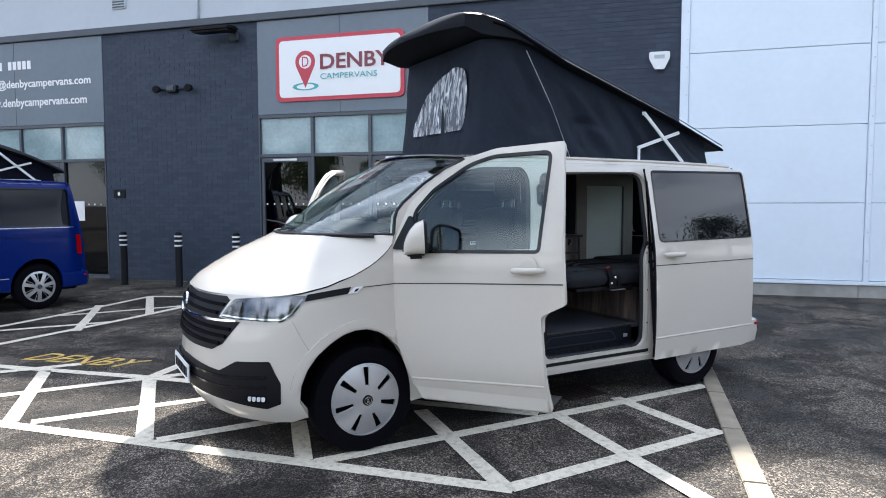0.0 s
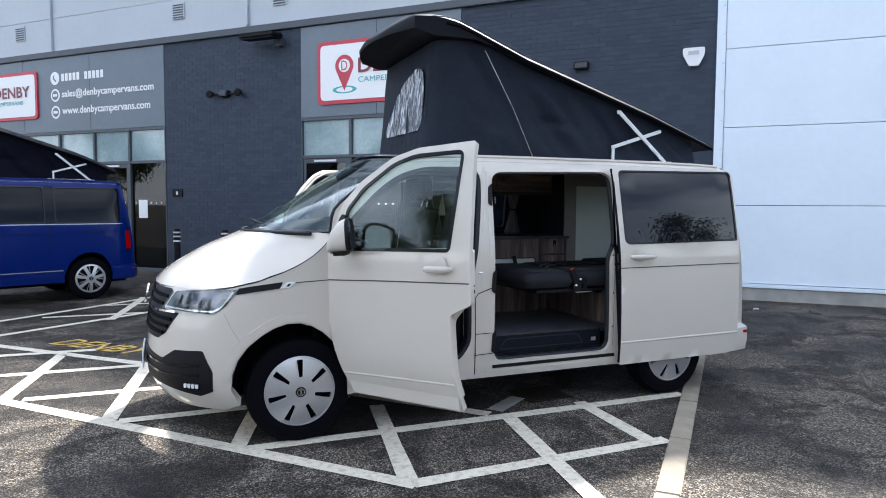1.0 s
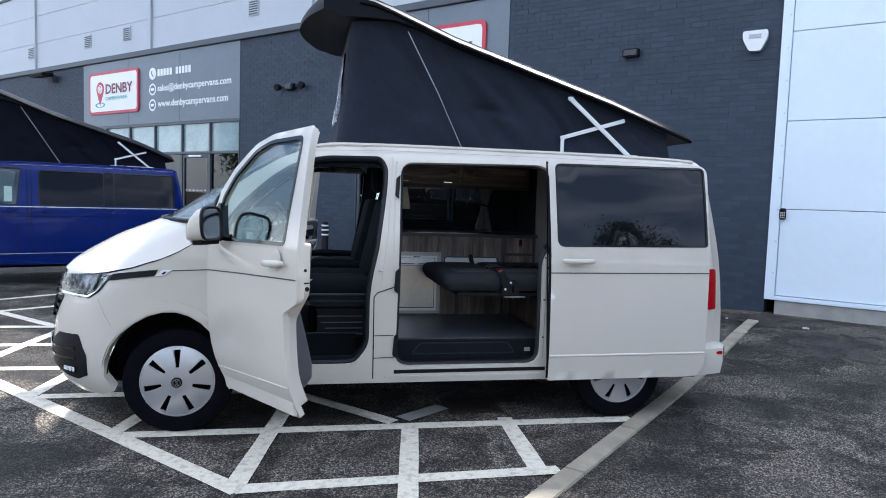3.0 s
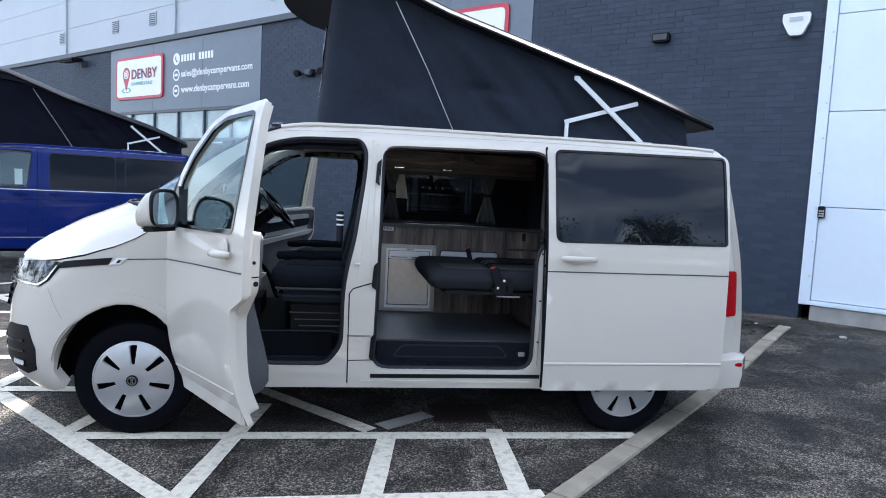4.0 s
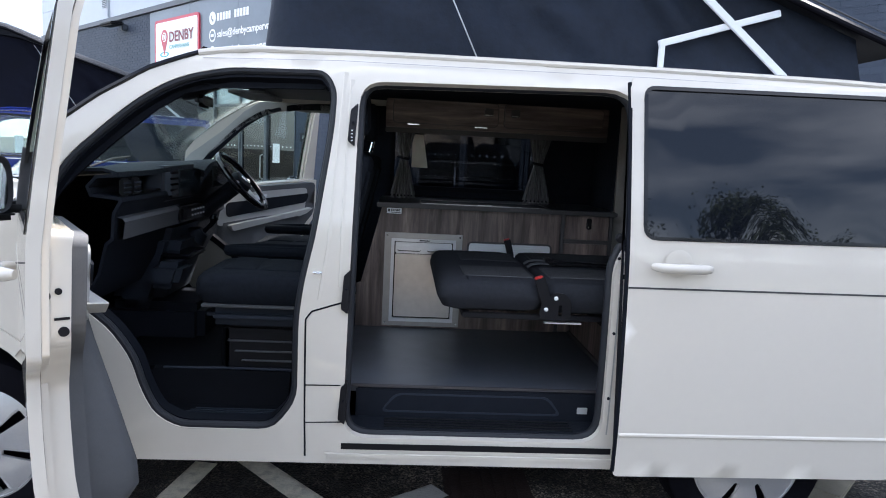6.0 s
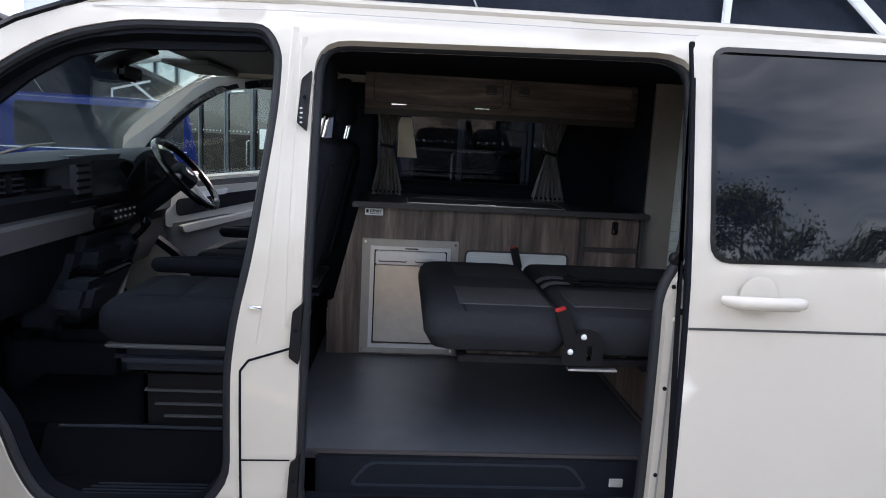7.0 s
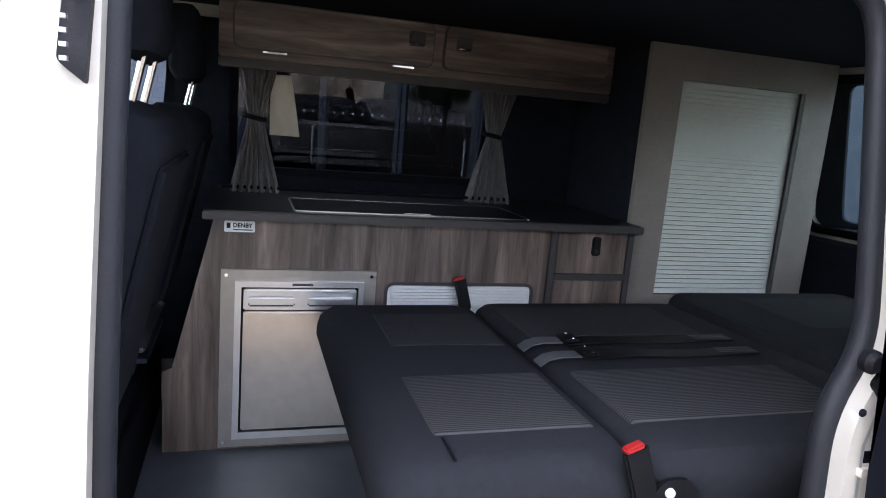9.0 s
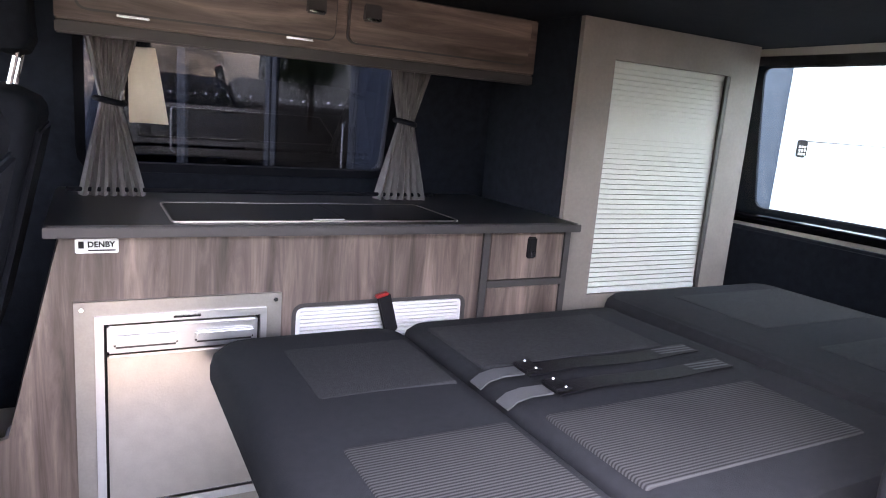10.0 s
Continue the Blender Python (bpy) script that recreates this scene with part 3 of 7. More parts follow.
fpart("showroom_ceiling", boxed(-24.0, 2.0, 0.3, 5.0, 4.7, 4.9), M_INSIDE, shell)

# white sectional cladding beside the brick
loading = fthing("wall_white", "tall white sectional panels with thin grey joints", "wall", kind="structure")
for a, b in ((2.30, 4.76), (4.84, 8.4), (8.48, 12)):
    for k in range(6):
        z0, z1 = 0.40 + 1.15 * k, min(TOP, 0.40 + 1.15 * (k + 1))
        fpart("sectional_panel", boxed(a, b, -0.02, 0.3, z0 + 0.004, z1 - 0.004, 0.005), M_DOORWHITE, loading)
for a, b in ((2.17, 2.295), (4.765, 4.835), (8.405, 8.475)):
    fpart("edge_trim", boxed(a, b, -0.05, 0.3, 0.34, TOP, 0.006), M_DOORWHITE, loading)
    for z in np.arange(0.7, 6.3, 0.42):
        fpart("fixing_bolt", lathe(bmesh.new(), [(0.012, 0), (0.012, 0.006), (0.004, 0.01)], 8, pose(b - 0.03, -0.05, float(z), 90)), M_ALU, loading)
fpart("bottom_trim", boxed(2.296, 12, -0.06, 0.3, 0.34, 0.395, 0.006), M_DOORWHITE, loading)
for k, a in enumerate((2.30, 4.72, 7.14, 9.56)):
    fpart("plinth_block", boxed(a, a + 2.41, -0.03, 0.3, -0.1, 0.335, 0.008), M_CONC, loading)
keypad = fthing("keypad", "small black entry keypad on white panels", "keypad")
fpart("case", boxed(2.29, 2.37, -0.09, -0.051, 1.41, 1.56, 0.012), M_BLACKPL, keypad)
for i in range(3):
    for j in range(3):
        fpart("button", boxed(2.305 + 0.02 * i, 2.318 + 0.02 * i, -0.094, -0.089, 1.43 + 0.03 * j, 1.45 + 0.03 * j), M_ALU, keypad)


# ---- glazed shopfronts ----
def shopfront(name, s0, s1, mulls, doors, label):
    sf = fthing(name, label, "window", kind="structure")
    fpart("frame_head", boxed(s0, s1, -0.01, 0.11, 3.14, 3.20, 0.004), M_FRAME, sf)
    fpart("frame_transom", boxed(s0, s1, -0.012, 0.11, 2.42, 2.48, 0.004), M_FRAME, sf)
    fpart("frame_sill", boxed(s0, s1, -0.01, 0.11, 0.03, 0.12, 0.004), M_FRAME, sf)
    edges = [s0] + mulls + [s1]
    for k, a in enumerate(edges):
        w = 0.03
        fpart("mullion", boxed(max(s0, a - w), min(s1, a + w), -0.016, 0.11, 0.125, 3.136, 0.004), M_FRAME, sf)
    for a, b in zip(edges, edges[1:]):
        fpart("top_light", boxed(a + 0.03, b - 0.03, 0.04, 0.052, 2.48, 3.14), M_SKYPANE, sf)
        if (a, b) in doors:
            d = fpart("door_leaf", boxed(a + 0.04, a + 0.10, 0.0, 0.07, 0.13, 2.41, 0.004), M_FRAME, sf)
            fpart("door_stile", boxed(b - 0.10, b - 0.04, 0.0, 0.07, 0.13, 2.41, 0.004), M_FRAME, sf)
            fpart("door_rail", boxed(a + 0.10, b - 0.10, 0.0, 0.07, 2.33, 2.41, 0.004), M_FRAME, sf)
            fpart("door_rail", boxed(a + 0.10, b - 0.10, 0.0, 0.07, 0.13, 0.30, 0.004), M_FRAME, sf)
            fpart("pull_handle", tube(bmesh.new(), [(b - 0.13, -0.0, 0.85), (b - 0.13, -0.06, 0.88), (b - 0.13, -0.06, 1.35), (b - 0.13, 0.0, 1.38)], 0.014), M_ALU, sf, smooth=True)
            fpart("closer", boxed(a + 0.3, b - 0.3, -0.03, 0.0, 2.35, 2.39, 0.006), M_ALU, sf)
            fpart("door_pane", boxed(a + 0.10, b - 0.10, 0.03, 0.038, 0.30, 2.33), M_WIN, sf)
        else:
            fpart("pane", boxed(a + 0.03, b - 0.03, 0.04, 0.05, 0.12, 2.42), M_WIN, sf)
        for j in range(6):
            fpart("manifestation_dot", boxed(a + 0.12 + 0.15 * j, a + 0.15 + 0.15 * j, 0.026, 0.029, 1.54, 1.57), M_SIGNW, sf)
    cols = np.linspace(s0, s1, 4 if s1 - s0 > 5 else 3)
    for a, b in zip(cols, cols[1:]):
        fpart("sign_panel", boxed(float(a) + 0.003, float(b) - 0.003, -0.012, 0.11, 3.205, 4.915, 0.003), M_PANEL, sf)
    return sf


shopfront("window_1", -15.5, -8.75, [-14.35, -13.20, -12.06, -10.92, -9.83], [(-10.92, -9.83)], "grey framed shopfront glazing with pale sky-reflecting top lights and a door")
shopfront("window_2", -5.25, -1.92, [-4.15, -3.02], [(-5.25, -4.15), (-3.02, -1.92)], "grey framed entrance glazing with pale sky-reflecting top lights")


def sign(s0, s1, z0, z1):
    sg = fthing("shop_sign", "white rounded shop sign with crimson border and red lettering", "sign", "shop signs")
    m = Matrix(((1, 0, 0, 0), (0, 0, -1, -0.012), (0, 1, 0, 0), (0, 0, 0, 1)))
    flat = lambda y: (lambda a, b: (a, y, b))
    w, h = s1 - s0, z1 - z0
    fpart("border", skin(rect(s0, s1, z0, z1, 0.12), [], flat(-0.052), 0.04, 0.3), M_SIGNR, sg)
    fpart("face", skin(rect(s0 + 0.07, s1 - 0.07, z0 + 0.07, z1 - 0.07, 0.09), [], flat(-0.056), 0.004, 0.3), M_SIGNW, sg)
    cx, cz, r = s0 + 0.24 * w, z0 + 0.60 * h, 0.17 * h
    pin = [(cx + r * math.cos(a), cz + r * math.sin(a)) for a in np.linspace(-0.45, math.pi + 0.45, 22)] + [(cx, z0 + 0.20 * h)]
    fpart("map_pin", skin(pin, [], flat(-0.060), 0.004, 0.2), M_SIGNR, sg)
    fpart("map_pin_disc", skin([(cx + 0.62 * r * math.cos(a), cz + 0.62 * r * math.sin(a)) for a in np.linspace(0, 6.1, 20)], [], flat(-0.063), 0.003, 0.2), M_SIGNW, sg)
    md = Matrix(((1, 0, 0, 0), (0, 0, -1, -0.066), (0, 1, 0, 0), (0, 0, 0, 1)))
    fpart("map_pin_mark", fit_text(text_mesh("D", 0.2, 0.001), cx - 0.06, cx + 0.07, cz - 0.09, cz + 0.09, md), M_SIGNR, sg)
    ring = lambda f: [(cx + f * 0.105 * w * math.cos(a), z0 + 0.22 * h + f * 0.06 * h * math.sin(a)) for a in np.linspace(0, 2 * math.pi, 25)[:-1]]
    fpart("ground_ring", skin(ring(1.0), [ring(0.68)], flat(-0.058), 0.002, 0.2), M_SIGNT, sg)
    fpart("letters", fit_text(text_mesh("DENBY", 0.3, 0.001, 0.006), s0 + 0.36 * w, s0 + 0.90 * w, z0 + 0.47 * h, z0 + 0.70 * h, md), M_SIGNDK, sg)
    fpart("letters", fit_text(text_mesh("CAMPERVANS", 0.2, 0.001), s0 + 0.36 * w, s0 + 0.80 * w, z0 + 0.32 * h, z0 + 0.405 * h, md), M_SIGNT, sg)
    return sg


sign(-15.12, -12.72, 3.53, 4.65)
sign(-4.84, -2.35, 3.42, 4.58)
lettering = fthing("contact_lettering", "white contact lettering on the grey panel", "lettering")
md = Matrix(((1, 0, 0, 0), (0, 0, -1, -0.016), (0, 1, 0, 0), (0, 0, 0, 1)))
flat16 = lambda a, b: (a, -0.016, b)
for z, body, s1 in ((4.36, None, -10.54), (3.97, "sales@denbycampervans.com", -9.05), (3.58, "www.denbycampervans.com", -9.16)):
    disc = [(-12.14 + 0.15 * math.cos(a), z + 0.08 + 0.15 * math.sin(a)) for a in np.linspace(0, 6.1, 20)]
    icon = fpart("round_icon", skin(disc, [], flat16, 0.003, 0.2), M_SIGNW, lettering)
    if body:
        fpart("icon_mark", skin([(-12.14 + (p[0] + 12.14) * 0.72, z + 0.08 + (p[1] - z - 0.08) * 0.72) for p in disc], [], lambda a, b: (a, -0.019, b), 0.002, 0.2), M_PANEL, icon)
        fpart("icon_bar", boxed(-12.21, -12.07, -0.023, -0.0205, z + 0.05, z + 0.11), M_SIGNW, icon)
    else:
        fpart("icon_mark", skin(rounded([(-12.20, z + 0.14), (-12.15, z + 0.15), (-12.16, z + 0.08), (-12.09, z + 0.02), (-12.07, z + 0.05), (-12.11, z - 0.01), (-12.19, z + 0.06)][::-1], 0.01), [], lambda a, b: (a, -0.019, b), 0.002, 0.2), M_PANEL, icon)
    if body:
        fpart("letters", fit_text(text_mesh(body, 0.2, 0.001, 0.004), -11.92, s1, z - 0.03, z + 0.19, md), M_SIGNW, lettering)
    else:
        for k in range(11):
            if k != 5:
                fpart("bar", boxed(-11.92 + 0.127 * k, -11.83 + 0.127 * k, -0.019, -0.014, z, z + 0.17), M_SIGNW, lettering)


notice = fthing("door_notice", "small white paper notice taped inside the glass", "notice")
fpart("paper", boxed(-9.62, -9.36, 0.030, 0.034, 1.22, 1.62), M_SIGNW, notice)


def vent(s, z):
    v = fthing("wall_vent", "white louvred vent in the cladding", "vent", "wall vents")
    fpart("frame", boxed(s - 0.17, s + 0.17, -0.055, -0.031, z - 0.17, z + 0.17, 0.006), M_CLAD, v)
    for k in range(6):
        fpart("slat", boxed(s - 0.14, s + 0.14, -0.062, -0.056, z - 0.145 + 0.05 * k, z - 0.118 + 0.05 * k), M_FASCIA, v)


for s in (-15.2, -13.25, -8.28, -5.7, -18.5):
    vent(s, 5.55)


def flood(s, z):
    f = fthing("facade_lamp", "dark grey overhanging floodlight under the fascia", "lamp", "facade lamps")
    fpart("head", box(bmesh.new(), -0.42, 0.42, -0.50, -0.12, -0.05, 0.05, 0.04, pose(s, 0, z, 6)), M_BLACKPL, f, smooth=True)
    fpart("arm", boxed(s + 0.20, s + 0.34, -0.15, 0.0, z - 0.20, z - 0.02, 0.02), M_FASCIA, f)


flood(-5.95, 4.78)
flood(-17.3, 4.78)
cam_unit = fthing("security_floodlight", "black twin spotlight with sensor on the brick", "lamp")
fpart("bracket", boxed(-7.20, -6.98, -0.06, 0.0, 3.70, 3.84, 0.01), M_BLACKPL, cam_unit)
for s in (-7.40, -6.68):
    fpart("spot", lathe(bmesh.new(), [(0.03, 0), (0.06, 0.03), (0.075, 0.12), (0.06, 0.14)], 14, pose(s, -0.05, 3.78, 100, 0, 10)), M_BLACKPL, cam_unit, smooth=True)
    fpart("arm", tube(bmesh.new(), [(s, -0.05, 3.77), (-7.09, -0.04, 3.76)], 0.015), M_BLACKPL, cam_unit, smooth=True)
fpart("lamp_head", boxed(-7.19, -6.99, -0.13, -0.06, 3.72, 3.83, 0.02), M_FASCIA, cam_unit)
plate = fthing("number_plaque", "small black wall plaque with white bar", "sign")
fpart("board", boxed(-8.58, -8.30, -0.02, 0.0, 1.68, 1.85, 0.004), M_BLACKPL, plate)
fpart("bar", boxed(-8.47, -8.42, -0.024, -0.020, 1.73, 1.80), M_SIGNW, plate)
alarm = fthing("alarm_box", "white shield-shaped alarm box on the brick wall", "alarm box")
sh = rounded([(1.70, 3.90), (1.70, 3.80), (1.79, 3.63), (1.93, 3.63), (2.01, 3.80), (2.01, 3.90)], 0.03)
fpart("case", skin(sh[::-1], [], lambda a, b: (a, -0.09 + 0.25 * (a - 1.855) ** 2, b), 0.088, 0.05), M_WHITEPL, alarm, smooth=True)
fpart("badge", boxed(1.78, 1.93, -0.097, -0.086, 3.80, 3.85), M_CLAD, alarm)
bulk = fthing("bulkhead_light", "small black framed wall light on the brick", "lamp")
fpart("frame", boxed(0.05, 0.29, -0.10, 0.0, 3.71, 3.83, 0.015), M_BLACKPL, bulk)
fpart("lens", boxed(0.075, 0.265, -0.106, -0.099, 3.73, 3.81), M_DASHMID, bulk)


def bollard(x, y):
    b = thing("bollard", "black round bollard with two white bands", "bollard", "bollards by the wall", m=Matrix.Translation((x, y, ground_z(x, y))))
    part("post", lathe(bmesh.new(), [(0.075, -0.02), (0.065, 0.0), (0.065, 0.94), (0.058, 0.985), (0.03, 1.0)], 20), M_BLACKPL, b)
    for z in (0.74, 0.83, 0.91):
        part("band", lathe(bmesh.new(), [(0.066, z), (0.0675, z), (0.0675, z + 0.03), (0.066, z + 0.03)], 20), M_WHITEPL, b)


for i in range(3):
    bollard(-0.54 + 0.84 * i, 10.07 - 0.84 * i)


# windblown bits by the foot of the wall
M_LITTER = material("grey_crumpled_litter", (0.42, 0.40, 0.36), 0.8, 0, 0.3, 30)
rnd = random.Random(12)
for k in range(9):
    x, y = 6.1 + rnd.uniform(-0.55, 0.55), 2.85 + rnd.uniform(-0.5, 0.4)
    if NX * x + NY * y > FD - 0.25:
        continue
    bm = bmesh.new()
    bmesh.ops.create_icosphere(bm, subdivisions=2, radius=rnd.uniform(0.018, 0.04))
    for v in bm.verts:
        v.co *= 1 + 0.5 * noise.noise(v.co * 60 + Vector((k, 0, 0)))
        v.co.z *= 0.45
    bit = part("paper_scrap", bm, M_LITTER if k % 2 else M_LEAF, None, "", True, 20)
    bit.matrix_world = Matrix.Translation((x, y, ground_z(x, y) + 0.012))
    tagged(bit, "small crumpled scrap on the tarmac by the wall", "litter", "scraps by the wall")


# ---- van body form ----
YC = 0.952
W_Z = [0.20, 0.30, 0.50, 0.75, 1.00, 1.20, 1.35, 1.75, 1.82, 1.86, 1.89]
W_V = [0.86, 0.915, 0.932, 0.935, 0.930, 0.918, 0.895, 0.825, 0.80, 0.765, 0.70]
F_Z = [0.20, 0.30, 0.40, 0.55, 0.70, 0.87, 0.98, 1.08, 1.30]
F_X = [-0.76, -0.86, -0.905, -0.908, -0.895, -0.865, -0.83, -0.76, -0.50]


def body_at(s, z):
    """The van's outer skin: s runs along the flank like x and wraps round the nose to its middle at -1.40."""
    flip = 1
    if s < -1.40:
        s, flip = -2.80 - s, -1
    w = interp(z, W_Z, W_V)
    xf = interp(z, F_Z, F_X)
    if s < -0.28:
        f = math.pi / 2 * (s + 1.40) / 1.12
        x = xf + 0.62 * (1 - max(0.0, math.cos(f)) ** 0.87)
        v = w * max(0.0, math.sin(f)) ** 0.87
    else:
        x = s + (xf + 0.90) * max(0.0, 1 - (s + 0.28) / 0.5)
        v = w
        if s > 3.45:
            v *= 1 - 0.13 * ((s - 3.45) / 0.35) ** 2
    return (x, YC - flip * v, z)


def mirror(bm):
    for v in bm.verts:
        v.co.y = 2 * YC - v.co.y
    return bm


def ribbon(pts, width, surface, lift=0.002, thick=0.0):
    """A narrow strip along a line on a surface."""
    bm = bmesh.new()
    pts = [Vector(p) for p in pts]
    line = []
    for a, b in zip(pts, pts[1:]):
        k = max(1, int((b - a).length / 0.05))
        line += [a + (b - a) * i / k for i in range(k)]
    line.append(pts[-1])
    rows, h = [], 1e-3
    for i, p in enumerate(line):
        d = (line[min(i + 1, len(line) - 1)] - line[max(i - 1, 0)]).normalized()
        n2 = Vector((-d.y, d.x)) * width / 2
        row = []
        for q in (p - n2, p + n2):
            a = Vector(surface(q.x, q.y))
            n = (Vector(surface(q.x + h, q.y)) - a).cross(Vector(surface(q.x, q.y + h)) - a).normalized()
            row.append(a + n * lift)
        rows.append(row)
    loft(bm, rows)
    if thick:
        thicken(bm, thick)
    return bm


def bead(pts, r, surface, sink=0.45):
    """A half-sunk round ridge pressed along a line on a surface."""
    line = []
    for a, b in zip(pts, pts[1:]):
        k = max(1, int(math.hypot(b[0] - a[0], b[1] - a[1]) / 0.05))
        line += [(a[0] + (b[0] - a[0]) * i / k, a[1] + (b[1] - a[1]) * i / k) for i in range(k)]
    line.append(pts[-1])
    return tube(bmesh.new(), [Vector(surface(*p)) + Vector((0, r * sink, 0)) for p in line], r, 10)


def arch(cx, cz, rx, rz, z0, n=16):
    """The points of a wheel arch from its rear foot to its front foot."""
    a0 = math.asin(max(-1, (z0 - cz) / rz))
    return [(cx + rx * math.cos(a), cz + rz * math.sin(a)) for a in np.linspace(a0, math.pi - a0, n)]


SEAM = [(-0.62, 1.00), (-0.50, 1.015), (-0.36, 1.05), (-0.16, 1.155), (0.04, 1.285), (0.10, 1.345)]
PILLAR = [(0.10, 1.345), (0.27, 1.535), (0.43, 1.66), (0.62, 1.775), (0.80, 1.845), (0.95, 1.872)]
REAR = [(3.55, 1.855), (3.58, 1.79), (3.64, 1.50), (3.725, 1.10), (3.77, 0.80), (3.79, 0.55), (3.79, 0.29)]
HALF = [(-1.40, 1.00)] + SEAM + PILLAR[1:] + [(1.6, 1.882), (2.6, 1.884), (3.3, 1.876)] + REAR
LOW = arch(3.0, 0.33, 0.385, 0.42, 0.29) + [(2.4, 0.30), (0.45, 0.30)] + arch(-0.055, 0.33, 0.365, 0.45, 0.28) + [(-0.55, 0.245), (-0.9, 0.25), (-1.40, 0.27)]
DOOR_AP = rounded([(0.23, 1.26), (0.34, 1.44), (0.48, 1.576), (0.57, 1.655), (0.67, 1.72), (0.76, 1.758), (0.895, 1.79), (1.255, 1.80), (1.30, 1.73), (1.297, 1.60), (1.282, 1.47), (1.245, 1.19), (1.208, 1.02), (1.19, 0.88), (1.19, 0.56), (1.10, 0.435), (0.74, 0.435), (0.655, 0.49), (0.605, 0.592), (0.575, 0.70), (0.50, 0.81), (0.36, 0.92), (0.23, 1.00)], 0.055, 3)
SLIDE_AP = rounded([(1.365, 0.41), (2.375, 0.41), (2.375, 1.13), (2.44, 1.24), (2.44, 1.79), (1.385, 1.765)], [0.10, 0.10, 0.06, 0.06, 0.12, 0.09], 5)
DOOR = rounded([(0.20, 1.27), (0.20, 0.74), (0.335, 0.31), (1.192, 0.308), (1.176, 0.872), (1.322, 0.938), (1.316, 1.20), (1.312, 1.828), (0.90, 1.824), (0.72, 1.785), (0.47, 1.655), (0.32, 1.53)], 0.02, 3)
DOOR_WIN = rounded([(0.355, 1.235), (1.178, 1.222), (1.246, 1.780), (0.89, 1.784), (0.73, 1.745), (0.49, 1.612), (0.355, 1.48)], [0.04, 0.03, 0.05, 0.05, 0.05, 0.04, 0.04], 4)
WIN_MID = rect(1.47, 2.38, 1.22, 1.765, 0.06)
WIN_FAR = rect(1.47, 2.40, 1.30, 1.765, 0.06)
WIN_REAR = rect(2.52, 3.55, 1.22, 1.765, 0.06)


def flipped(poly):
    return [(-2.80 - s, z) for s, z in poly]


def inset(poly, d):
    """The outline moved inwards by d."""
    n = len(poly)
    area = sum(a[0] * b[1] - b[0] * a[1] for a, b in zip(poly, poly[1:] + poly[:1]))
    sg = 1 if area > 0 else -1
    out = []
    for i in range(n):
        a, p, c = Vector(poly[i - 1]), Vector(poly[i]), Vector(poly[(i + 1) % n])
        t = (c - a)
        t = t.normalized() if t.length > 1e-9 else Vector((1, 0))
        q = p + Vector((-t.y, t.x)) * d * sg
        out.append((q.x, q.y))
    return out


def edge_row(line, n):
    """n points evenly along a line of (s, z) on the body."""
    L = [0.0]
    for a, b in zip(line, line[1:]):
        L.append(L[-1] + math.hypot(b[0] - a[0], b[1] - a[1]))
    return [(interp(t, L, [p[0] for p in line]), interp(t, L, [p[1] for p in line])) for t in np.linspace(0, L[-1], n)]


def crown(edge, centre, nq=17, px=2.4, pz=2.2):
    """A sheet across the van between an edge line and its mirror, with the middle line given."""
    bm = bmesh.new()
    rows = []
    for e, c in zip(edge, centre):
        row = []
        for q in np.linspace(-1, 1, nq):
            a = abs(q)
            row.append((c[0] + (e[0] - c[0]) * a ** px, YC + q * (YC - e[1]), c[1] + (e[2] - c[1]) * a ** pz))
        rows.append(row)
    loft(bm, rows)
    return bm


